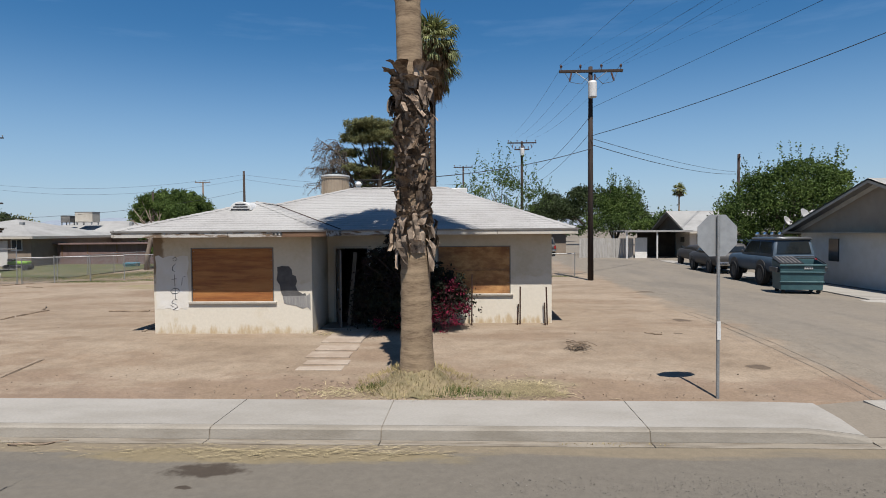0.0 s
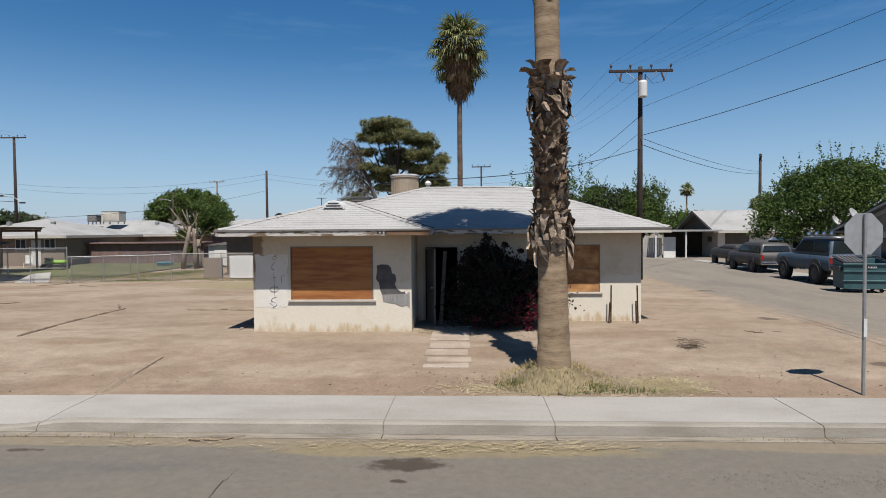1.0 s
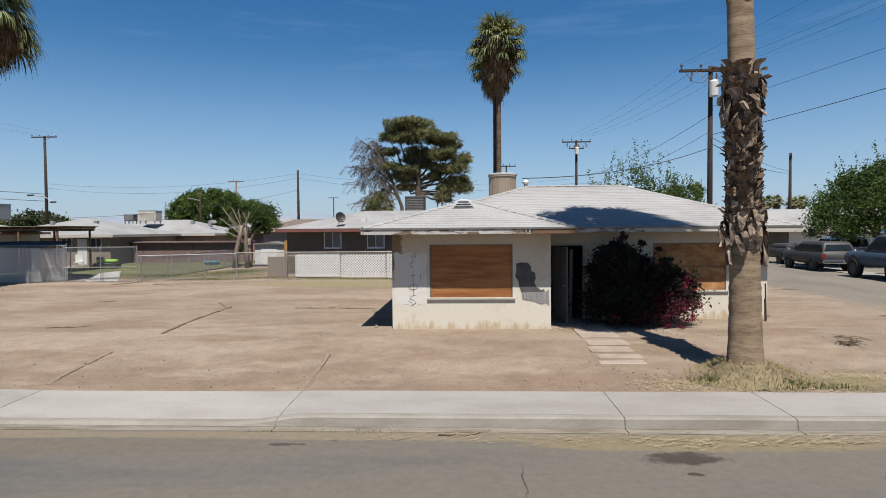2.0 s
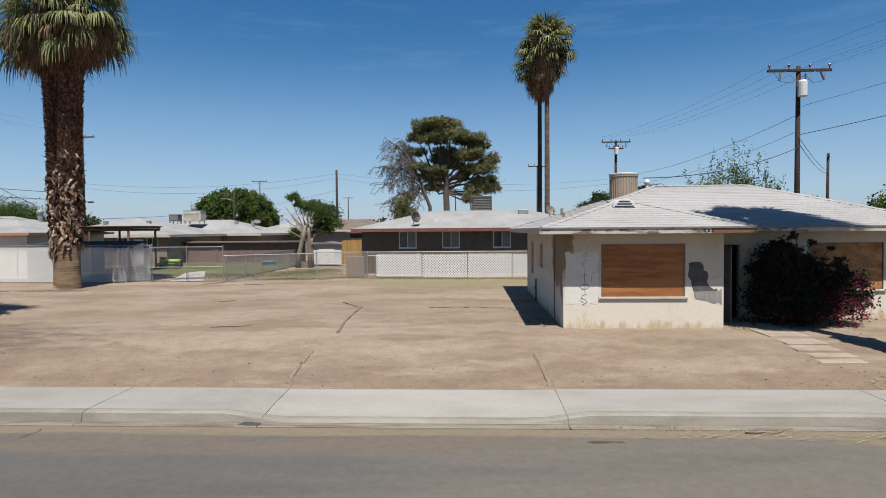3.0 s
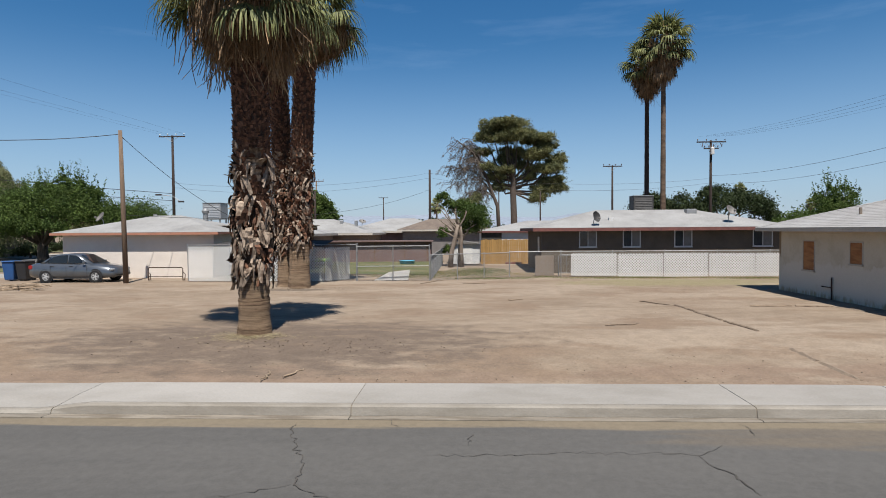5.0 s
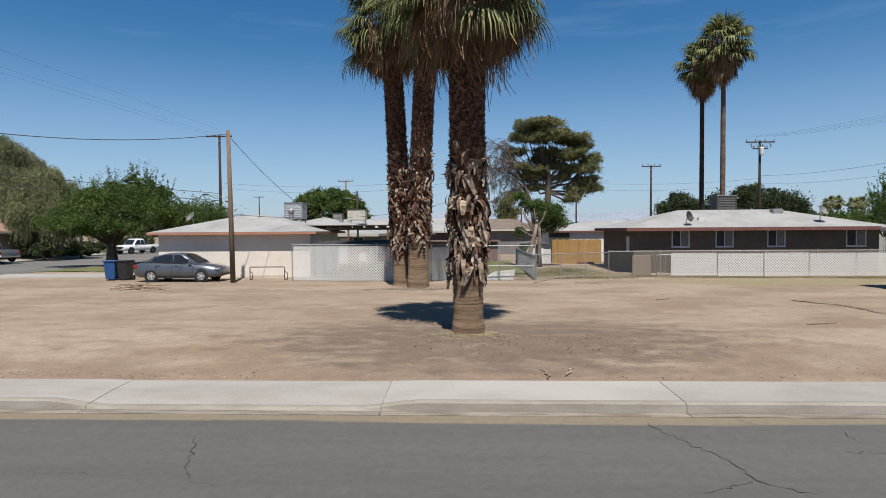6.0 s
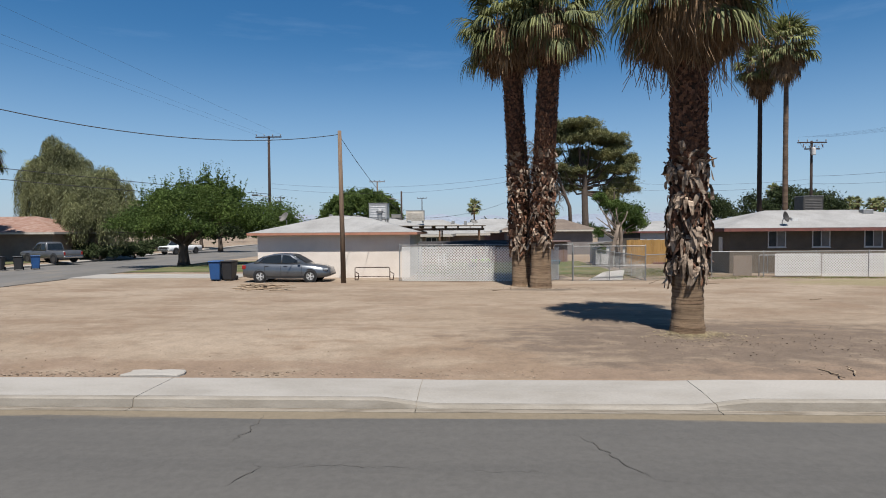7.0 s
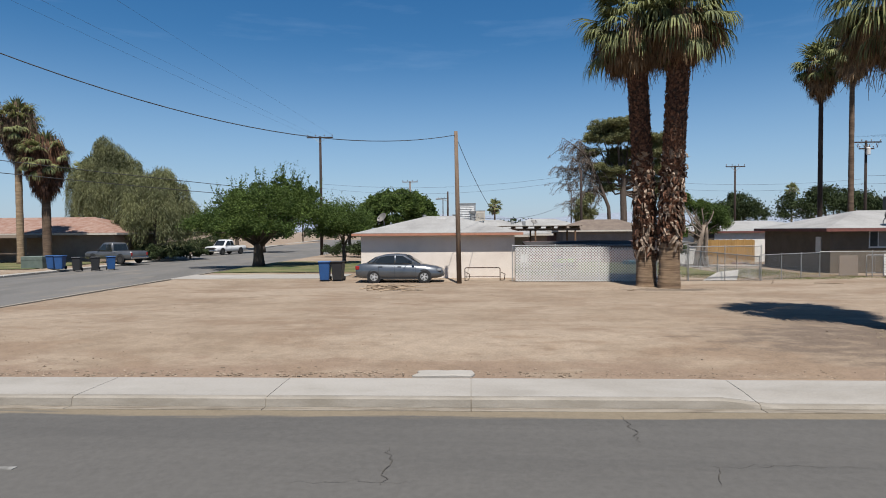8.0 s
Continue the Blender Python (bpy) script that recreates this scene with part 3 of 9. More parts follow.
    "tar": surface("dark_crack_fill", (0.0508, 0.0463, 0.0394), (0.0678, 0.0605, 0.0519), 6.0, 0.95, 0.2, 60),
    "damp": surface("damp_dust_stain", (0.13, 0.107, 0.084), (0.144, 0.12, 0.0966), 2.0, 0.95, 0.2, 40),
}


# ---- ground, road, sidewalk ----
CURB_Y, WALK_Y, GUTTER_Y = 8.15, 9.57, 7.93
WALK_Z, ROAD_Z = -0.23, -0.385
SIDE_X0, SIDE_X1 = -68.0, -55.0


def side_far(y):
    """Far edge of the side street, which bends away behind the willows."""
    if y < 50:
        return SIDE_X0
    if y < 67:
        return SIDE_X0 - 1.8 * (y - 50) / 17
    return -69.8 - 0.13 * (y - 67)


def ground_z(x, y):
    """Height of the bare soil."""
    z = 0.0
    if y < 13.2:
        z = -0.255 * min(1.0, max(0.0, (13.2 - y) / 3.55))
    z += 0.016 * noise.noise((x * 0.45, y * 0.45, 3.0)) + 0.015 * noise.noise((x * 1.5, y * 1.5, 8.0)) if 9.7 < y < 60 else 0.0
    if y < 9.62:
        z = -0.50
    if side_far(y) - 1 < x < SIDE_X1 + 1 and y > 3:
        z = min(z, -0.32)
    return z


def ticks(spans):
    out = []
    for a, b, step in spans:
        n = max(1, round((b - a) / step))
        out += [a + (b - a) * i / n for i in range(n)]
    return out + [spans[-1][1]]


xs = ticks([(-3000, -400, 650), (-400, -120, 70), (-120, -90, 10), (-90, -54, 1), (-54, 12, 0.34), (12, 40, 2), (40, 120, 20), (120, 400, 70), (400, 3000, 650)])
ys = ticks([(-400, -30, 90), (-30, 8, 4), (8, 9.4, 0.7), (9.4, 9.7, 0.06), (9.7, 20, 0.26), (20, 34, 0.5), (34, 60, 2), (60, 120, 5), (120, 400, 70), (400, 3600, 800)])
geo = Geo()
geo.add([(x, y, ground_z(x, y)) for y in ys for x in xs],
        [(j * len(xs) + i, j * len(xs) + i + 1, (j + 1) * len(xs) + i + 1, (j + 1) * len(xs) + i) for j in range(len(ys) - 1) for i in range(len(xs) - 1)])
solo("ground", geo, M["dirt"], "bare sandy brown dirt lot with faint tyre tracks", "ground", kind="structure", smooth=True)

road = thing("road", label="sun-faded grey asphalt street with thin cracks", category="road", kind="structure")
geo = Geo()
rx = ticks([(-160, -60, 10), (-60, 14, 0.8), (14, 120, 10)])
ry = [-6.0, -3.0, 0.0, 2.0, 4.0, 5.5, 6.8, GUTTER_Y]
geo.add([(x, y, ROAD_Z + 0.06 * max(0.0, 1 - abs(y - 1.0) / 7.0) + 0.006 * noise.noise((x * 0.8, y * 0.8, 1))) for y in ry for x in rx],
        [(j * len(rx) + i, j * len(rx) + i + 1, (j + 1) * len(rx) + i + 1, (j + 1) * len(rx) + i) for j in range(len(ry) - 1) for i in range(len(rx) - 1)])
part("surface", geo, M["asphalt"], road, smooth=True)


def road_z(y):
    return ROAD_Z + 0.06 * max(0.0, 1 - abs(y - 1.0) / 7.0)


def crack(pts, width, seed):
    """A jagged dark ribbon that follows the road."""
    rng = random.Random(seed)
    geo, line = Geo(), []
    for (x0, y0), (x1, y1) in zip(pts, pts[1:]):
        n = max(2, int(math.hypot(x1 - x0, y1 - y0) / 0.09))
        line += [(x0 + (x1 - x0) * i / n + rng.gauss(0, 0.03), y0 + (y1 - y0) * i / n + rng.gauss(0, 0.03)) for i in range(n)]
    line.append(pts[-1])
    vs = []
    for i, (x, y) in enumerate(line):
        a, b = line[max(i - 1, 0)], line[min(i + 1, len(line) - 1)]
        d = Vector((b[0] - a[0], b[1] - a[1])).normalized()
        w = width * rng.uniform(0.35, 1.3) * min(1.0, 0.2 + 0.3 * min(i, len(line) - 1 - i))
        vs += [(x - d.y * w, y + d.x * w, road_z(y) + 0.009), (x + d.y * w, y - d.x * w, road_z(y) + 0.009)]
    geo.add(vs, [(2 * i, 2 * i + 1, 2 * i + 3, 2 * i + 2) for i in range(len(line) - 1)])
    part("crack", geo, M["tar"], road)


def blot(name, x, y, rx_, ry_, z, material, parent, seed, label="", lift=0.006, n=40, rough=0.25):
    """A flat stain with a ragged outline."""
    rng = random.Random(seed)
    ph = [rng.uniform(0, 6.28) for _ in range(5)]
    geo = Geo()
    ring = []
    for k in range(n):
        a = 2 * math.pi * k / n
        r = 1 + rough * sum(math.sin(a * (j + 2) + ph[j]) / (j + 1.5) for j in range(5)) + rng.gauss(0, 0.03)
        ring.append((x + rx_ * r * math.cos(a), y + ry_ * r * math.sin(a)))
    geo.add([(px, py, (z(px, py) if callable(z) else z) + lift) for px, py in ring] + [(x, y, (z(x, y) if callable(z) else z) + lift)],
            [(k, (k + 1) % n, n) for k in range(n)])
    return part(name, geo, material, parent, label)


# sidewalk, curb and gutter, laid in sections
sidewalk = thing("sidewalk", label="pale concrete sidewalk with curb and driveway dips", category="sidewalk", kind="structure")
DIPS = [(-13.35, -8.95), (-32.3, -27.4)]
JOINTS = [-62.0, -57.2, -52.3, -47.4, -44.2, -40.72, -37.15, -32.3, -27.35, -22.45, -16.15, -13.35, -8.75, -3.67, -1.25, 2.42, 5.35]


def dip(x):
    """How far the walk's front edge sinks for a driveway, 0 to 1."""
    for a, b in DIPS:
        if a - 0.55 < x < b + 0.55:
            return min(1.0, (x - a + 0.55) / 0.75, (b + 0.55 - x) / 0.75)
    if x > 4.6:
        return min(1.0, (x - 4.6) / 0.8)
    return 0.0


def strip(x0, x1, profile, gap=0.012):
    """A slab from x0 to x1; profile(x) gives its outline in y, z."""
    geo = Geo()
    cuts = [x0 + gap / 2 + (x1 - x0 - gap) * i / max(1, round((x1 - x0) / 0.3)) for i in range(max(1, round((x1 - x0) / 0.3)) + 1)]
    geo.loft([[Vector((x, y, z)) for y, z in profile(x)] for x in cuts])
    return geo


def slab_profile(x):
    d = dip(x)
    zf = WALK_Z - 0.105 * d
    back = WALK_Z - 0.02 * d
    mid = WALK_Z - 0.045 * d
    return [(CURB_Y + 0.16, -0.5), (WALK_Y, -0.5), (WALK_Y, back), (WALK_Y - 0.01, back + 0.004), (8.85, mid + 0.004), (CURB_Y + 0.16, zf + 0.004)]


def curb_profile(x):
    zf = WALK_Z - 0.105 * dip(x)
    return [(CURB_Y - 0.015, -0.5), (CURB_Y + 0.157, -0.5), (CURB_Y + 0.157, zf), (CURB_Y + 0.05, zf), (CURB_Y + 0.012, zf - 0.02), (CURB_Y - 0.012, ROAD_Z + 0.01)]


def gutter_profile(x):
    return [(GUTTER_Y, -0.55), (CURB_Y - 0.018, -0.55), (CURB_Y - 0.018, ROAD_Z + 0.004), (GUTTER_Y + 0.02, ROAD_Z + 0.016), (GUTTER_Y, ROAD_Z + 0.012)]


part("bedding", strip(-62.0, 5.33, lambda x: [(y, z - 0.010) for y, z in slab_profile(x)], 0.0), M["curb"], sidewalk)
part("bedding", strip(-62.0, 5.33, lambda x: [(y + 0.008, z - 0.008) for y, z in curb_profile(x)], 0.0), M["gutter"], sidewalk)
for a, b in zip(JOINTS, JOINTS[1:]):
    part("slab", strip(a, b, slab_profile, 0.014), M["concrete"], sidewalk)
    part("curb", strip(a, b, curb_profile, 0.018), M["curb"], sidewalk)
    part("gutter", strip(a, b, gutter_profile, 0.014), M["gutter"], sidewalk)

# cracks and stains of the street
for i, (pts, w) in enumerate([
    ([(-16.51, 7.82), (-16.54, 7.62), (-16.59, 7.29)], 0.013),
    ([(-17.16, 6.92), (-17.35, 6.73), (-17.64, 6.57), (-18.14, 6.63), (-18.49, 6.59), (-19.10, 6.61), (-19.86, 6.50), (-21.12, 6.47)], 0.008),
    ([(-17.63, 6.55), (-17.62, 6.20), (-17.46, 5.92), (-17.45, 5.64), (-17.41, 5.35)], 0.015),
    ([(-21.84, 7.93), (-21.61, 7.59)], 0.010),
    ([(-23.19, 7.76), (-23.23, 7.47), (-23.05, 7.03), (-22.79, 6.49), (-22.64, 6.16), (-22.60, 5.84), (-22.60, 5.54), (-22.43, 5.33), (-22.09, 5.17)], 0.014),
    ([(-22.61, 5.51), (-23.01, 5.29), (-23.46, 5.16)], 0.010),
    ([(-20.48, 7.45), (-20.54, 7.13), (-20.58, 6.82)], 0.009),
    ([(-29.82, 6.83), (-29.59, 6.22), (-29.39, 5.67), (-29.25, 5.40)], 0.010),
    ([(-29.22, 5.34), (-28.80, 5.22)], 0.006),
    ([(-31.65, 5.52), (-31.08, 5.52), (-30.29, 5.51)], 0.004),
    ([(-38.27, 6.20), (-38.22, 5.68), (-38.23, 5.26), (-38.22, 4.93)], 0.011),
    ([(-34.74, 7.68), (-34.71, 7.12), (-34.75, 6.46)], 0.009),
    ([(-34.22, 5.78), (-34.05, 5.58), (-34.25, 4.98)], 0.008),
    ([(-34.05, 5.58), (-33.11, 5.64), (-31.99, 5.60)], 0.005),
    ([(-39.54, 4.95), (-38.60, 5.02), (-37.65, 4.95)], 0.004),
    ([(-5.30, 6.77), (-5.28, 6.46), (-5.24, 6.12), (-5.27, 5.82)], 0.010),
]):
    crack(pts, w * 0.7, 40 + i)
blot("manhole_stain", -13.5, 8.05, 0.16, 0.09, ROAD_Z + 0.012, M["tar"], road, 9)
geo = Geo().box(-45.22, -43.02, 5.26, 5.36, road_z(5) - 0.02, road_z(5) + 0.008)
part("lane_dash", geo, M["worn_paint"], road, "worn white lane dash")

# alley with its concrete apron, side street with its curb
alley = thing("alley", label="dusty grey asphalt alley beside the boarded house", category="alley", kind="structure")
geo = Geo()
ay = ticks([(8.3, 20, 0.3), (20, 60, 1.0), (60, 110, 25)])
ax = [0.0, 0.2, 0.5, 0.8, 1.0]
rows = []
for y in ay:
    k = min(1.0, max(0.0, (y - 9) / 22))
    x0 = 7.3 + 0.6 * k + 0.3 * noise.noise((0, y * 0.35, 5)) + 0.1 * noise.noise((0, y * 1.6, 9)) + (0.1 * (y - 31) if y > 31 else 0)
    x0 = 5.36 + (x0 - 5.36) * min(1.0, max(0.0, (y - 9.6) / 0.3))
    x1 = 13.4 + 0.3 * k + (0.1 * (y - 31) if y > 31 else 0)
    for u in ax:
        px_ = x0 + (x1 - x0) * u
        zz = max(ground_z(px_, max(y, 9.7)), -0.30) - 0.10 * max(0.0, (9.6 - y) / 1.3)
        rows.append((px_, y, zz + (0.012 if u else 0.002) + 0.03 * (u * (1 - u))))
geo.add(rows, [(j * 5 + i, j * 5 + i + 1, (j + 1) * 5 + i + 1, (j + 1) * 5 + i) for j in range(len(ay) - 1) for i in range(4)])
part("surface", geo, M["alley"], alley, smooth=True)
geo = Geo().prism([(6.15, 9.62, -0.215), (13.5, 9.62, -0.215), (13.5, 8.95, -0.30), (6.35, 8.95, -0.30)], (0, 0, -0.2))
part("apron", geo, M["concrete"], alley, "worn concrete apron")
geo = Geo().prism([(5.345, 9.2, -0.30), (13.5, 9.2, -0.30), (13.5, 7.93, -0.372), (5.345, 7.93, -0.372)], (0, 0, -0.2))
part("apron", geo, M["gutter"], alley, "dusty gutter crossing")
geo = Geo().prism([(13.6, 21.0, 0.04), (15.58, 21.0, 0.04), (15.58, 47.0, 0.04), (14.6, 47.0, 0.04)], (0, 0, -0.12))
part("parking_pad", geo, M["concrete"], alley)
geo = Geo().prism([(13.0, 9.7, -0.20), (24, 9.7, -0.20), (24, 21.0, 0.025), (13.2, 21.0, 0.025)], (0, 0, -0.12))
part("parking_pad", geo, M["concrete"], alley)

for xs_, ys_ in ((6.38, 9.7), (6.62, 9.9)):
    rng = random.Random(int(xs_ * 100))
    line = [(xs_ + rng.gauss(0, 0.012) + 0.05 * math.sin(0.5 * k), ys_ + 0.4 * k) for k in range(22)]
    geo = Geo()
    vs = []
    for x, y in line:
        z = max(ground_z(x, y), -0.30) + 0.006
        w = 0.010 * rng.uniform(0.3, 1.3)
        vs += [(x - w, y, z), (x + w, y, z)]
    geo.add(vs, [(2 * i, 2 * i + 1, 2 * i + 3, 2 * i + 2) for i in range(len(line) - 1)])
    part("seam", geo, M["damp"], alley)
side = thing("side_street", label="grey asphalt side street with a concrete curb", category="road", kind="structure")
geo = Geo()
sy = ticks([(7.7, 60, 1.5), (60, 200, 14)])


def side_edge(y):
    if y < 26:
        return -55.6 + 0.1 * min(1.0, (26 - y) / 6)
    if y < 40:
        return -55.6
    if y < 54:
        return -55.6 + 1.6 * (y - 40) / 14
    return -54.0


geo.add([(side_far(y) + (side_edge(y) - side_far(y)) * u, y, -0.24 + 0.05 * 4 * u * (1 - u) - 0.13 * max(0, 1 - (y - 7.7) / 6)) for y in sy for u in (0, 0.25, 0.5, 0.75, 1)],
        [(j * 5 + i, j * 5 + i + 1, (j + 1) * 5 + i + 1, (j + 1) * 5 + i) for j in range(len(sy) - 1) for i in range(4)])
part("surface", geo, M["side_asphalt"], side, smooth=True)
for y0, y1 in zip(sy, sy[1:]):
    if y0 > 12:
        geo = Geo().prism([(side_edge(y0), y0 + 0.02, -0.16), (side_edge(y0) + 1.1, y0 + 0.02, -0.02), (side_edge(y1) + 1.1, y1 - 0.02, -0.02), (side_edge(y1), y1 - 0.02, -0.16)], (0, 0, -0.3))
        part("curb", geo, M["curb"], side)
        geo = Geo().prism([(side_far(y0), y0 + 0.02, -0.1), (side_far(y0) - 1.5, y0 + 0.02, -0.06), (side_far(y1) - 1.5, y1 - 0.02, -0.06), (side_far(y1), y1 - 0.02, -0.1)], (0, 0, -0.3))
        part("curb", geo, M["concrete"], side)

# far hills on the horizon
geo = Geo()
hx = [-2600 + 100 * i for i in range(53)]
hv = []
for x in hx:
    h = 75 + 55 * noise.noise((x * 0.0016, 2, 0)) + 26 * noise.noise((x * 0.007, 5, 0)) + 12 * noise.noise((x * 0.02, 7, 0))
    hv += [(x, 3300, -5), (x, 3420, max(12, h) * 0.75), (x, 3600, max(15, h) * 1.15)]
geo.add(hv, [(3 * i + j, 3 * i + 3 + j, 3 * i + 4 + j, 3 * i + 1 + j) for i in range(len(hx) - 1) for j in (0, 1)])
solo("backdrop", geo, M["hill"], "pale hazy desert hills on the horizon", "hills", kind="structure", smooth=True)


# ---- the boarded-up house ----
def wall_panel(name, parent, material, axis, at, a0, a1, z0, z1, openings=(), thick=0.15, label=""):
    """An upright wall with real openings. axis 'x': runs along x at y=at, its thickness towards +y; axis 'y': runs along y at x=at, towards +x."""
    us = sorted({a0, a1, *[v for o in openings for v in o[:2]]})
    zs = sorted({z0, z1, *[min(max(v, z0), z1) for o in openings for v in o[2:]]})

    def solid(i, j):
        if not (0 <= i < len(us) - 1 and 0 <= j < len(zs) - 1):
            return False
        u, w = (us[i] + us[i + 1]) / 2, (zs[j] + zs[j + 1]) / 2
        return not any(o[0] < u < o[1] and o[2] < w < o[3] for o in openings)
    geo, index = Geo(), {}

    def vert(i, j, k):
        if (i, j, k) not in index:
            index[i, j, k] = len(geo.v)
            d = at + k * thick
            geo.v.append((us[i], d, zs[j]) if axis == "x" else (d, us[i], zs[j]))
        return index[i, j, k]
    for i in range(len(us) - 1):
        for j in range(len(zs) - 1):
            if solid(i, j):
                for k in (0, 1):
                    geo.f.append((vert(i, j, k), vert(i + 1, j, k), vert(i + 1, j + 1, k), vert(i, j + 1, k)))
                for ok, p, q in ((solid(i - 1, j), (i, j), (i, j + 1)), (solid(i + 1, j), (i + 1, j), (i + 1, j + 1)), (solid(i, j - 1), (i, j), (i + 1, j)), (solid(i, j + 1), (i, j + 1), (i + 1, j + 1))):
                    if not ok:
                        geo.f.append((vert(*p, 0), vert(*q, 0), vert(*q, 1), vert(*p, 1)))
    return part(name, geo, material, parent, label)


def clip_band(poly, v0, v1):
    """The part of a 2D polygon with v0 <= v <= v1."""
    for sign, lim in ((1, v0), (-1, -v1)):
        out = []
        for i, p in enumerate(poly):
            q = poly[(i + 1) % len(poly)]
            a, b = sign * p[1] - lim, sign * q[1] - lim
            if a >= 0:
                out.append(p)
            if a * b < 0:
                t = a / (a - b)
                out.append((p[0] + (q[0] - p[0]) * t, p[1] + (q[1] - p[1]) * t))
        poly = out
        if len(poly) < 3:
            return []
    return poly


def roof_face(parent, pts, material, exposure=0.0, thick=0.06, name="roof_slope", course="shingle_course"):
    """A sloping roof face; pts start with its two eave corners. With exposure it is covered with overlapping courses."""
    pts = [Vector(p) for p in pts]
    u = (pts[1] - pts[0]).normalized()
    nrm = (pts[1] - pts[0]).cross(pts[2] - pts[0]).normalized()
    if nrm.z < 0:
        nrm = -nrm
    v = nrm.cross(u)
    if v.z < 0:
        v = -v
    base = part(name, Geo().prism([p - nrm * 0.004 for p in pts], -nrm * thick), material, parent)
    if exposure:
        flat = [((p - pts[0]).dot(u), (p - pts[0]).dot(v)) for p in pts]
        top = max(p[1] for p in flat)
        k = 0
        while k * exposure < top - 0.02:
            v0, v1 = k * exposure, min(top, (k + 1) * exposure)
            band = clip_band(flat, v0, v1)
            if len(band) >= 3:
                lift = [0.004 + 0.0045 * (1 - (q[1] - v0) / exposure) for q in band]
                tops = [pts[0] + u * q[0] + v * q[1] + nrm * h for q, h in zip(band, lift)]
                lows = [pts[0] + u * q[0] + v * q[1] for q in band]
                n = len(band)
                geo = Geo().add(tops + lows, [tuple(range(n)), tuple(range(2 * n - 1, n - 1, -1))] + [(i, i + n, (i + 1) % n + n, (i + 1) % n) for i in range(n)])
                part(course, geo, material, base)
            k += 1
    return base


def ring_frame(x0, x1, z0, z1, w, y0, y1, turn=False, sides=4):
    """A rectangular frame of width w round an opening, as one piece; sides=3 leaves the bottom open."""
    out = [(x0 - w, z0 - (w if sides == 4 else 0)), (x1 + w, z0 - (w if sides == 4 else 0)), (x1 + w, z1 + w), (x0 - w, z1 + w)]
    inn = [(x0, z0), (x1, z0), (x1, z1), (x0, z1)]
    vs = [((y, a, z) if turn else (a, y, z)) for y in (y0, y1) for a, z in out + inn]
    fs = []
    for i in range(4):
        j = (i + 1) % 4
        if sides == 3 and i == 0:
            continue
        fs += [(i, j, 4 + j, 4 + i), (8 + i, 12 + i, 12 + j, 8 + j), (i, 8 + i, 8 + j, j), (4 + i, 4 + j, 12 + j, 12 + i)]
    if sides == 3:
        fs += [(0, 4, 12, 8), (1, 9, 13, 5)]
    return Geo().add(vs, fs)


def cap(parent, a, b, material, r=0.09, name="ridge_cap"):
    a, b = Vector(a), Vector(b)
    d = (b - a).normalized()
    s = d.cross(Vector((0, 0, 1))).normalized()
    up = s.cross(d)
    n = max(1, round((b - a).length / 0.3))
    rings = []
    for i in range(n):
        for v, h in ((i / n, 0.012), ((i + 0.98) / n, 0.0)):
            p = a + (b - a) * v
            rings.append([p + s * r + up * (h - 0.02), p + up * (0.022 + h), p - s * r + up * (h - 0.02)])
    geo = Geo().loft(rings, closed=False, caps=False)
    return part(name, geo, material, parent)


house = thing("house", (0, 0, 0), 0, "abandoned cream stucco house with boarded windows and peeling fascia", "house")
X0, XW, X1 = -7.84, -3.88, 2.17
YF, YM, YB = 14.47, 16.12, 23.95
H = 2.40
W1 = (-6.87, -4.85, 0.80, 2.10)
W2 = (-0.86, 1.05, 0.80, 2.06)
DOOR = (-3.66, -2.78, 0.0, 2.04)
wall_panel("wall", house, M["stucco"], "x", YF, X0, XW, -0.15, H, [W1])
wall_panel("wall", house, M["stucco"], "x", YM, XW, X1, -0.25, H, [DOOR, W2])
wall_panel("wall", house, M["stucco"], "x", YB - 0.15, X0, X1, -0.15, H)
SW = [(18.75, 19.35, 1.32, 2.02), (21.45, 22.15, 0.95, 2.02)]
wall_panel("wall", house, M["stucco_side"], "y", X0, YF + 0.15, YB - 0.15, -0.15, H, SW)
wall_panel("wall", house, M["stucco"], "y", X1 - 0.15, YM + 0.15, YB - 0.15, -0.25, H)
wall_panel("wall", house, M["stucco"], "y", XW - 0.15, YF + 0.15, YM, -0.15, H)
# room surfaces coloured near black in place of indoor shade
part("wall", Geo().box(-4.1, -1.9, 19.4, 19.5, 0, H), M["interior_shade"], house, "interior wall coloured near black as shade")
part("floor", Geo().box(X0 + 0.15, X1 - 0.15, YM + 0.15, YB - 0.15, -0.15, 0.02), M["interior_shade"], house)
part("ceiling", Geo().box(X0 + 0.15, X1 - 0.15, YM + 0.15, YB - 0.15, H - 0.06, H - 0.01), M["interior_shade"], house)
part("ceiling", Geo().box(X0 + 0.15, XW - 0.15, YF + 0.15, YM + 0.147, H - 0.06, H - 0.01), M["interior_shade"], house)

# roof: a hipped main block and a hipped wing
E0, E1, EB, EF, EM, EW = -8.47, 2.72, 24.62, 13.86, 15.50, -3.36
ZE = 2.535
SL = (3.93 - ZE) / ((EB - EM) / 2)
half = (EB - EM) / 2
RL, RR = (E0 + half, EM + half, ZE + SL * half), (-0.80, EM + half, ZE + SL * half)
wr = (EW - E0) / 2
WA, WB = (E0 + wr, EF + wr, ZE + SL * wr), (E0 + wr, EM + wr, ZE + SL * wr)
part("roof", Geo().box(E0 + 0.2, E1 - 0.2, EM + 0.3, EB - 0.2, H + 0.005, H + 0.03), M["trim_bare"], house)
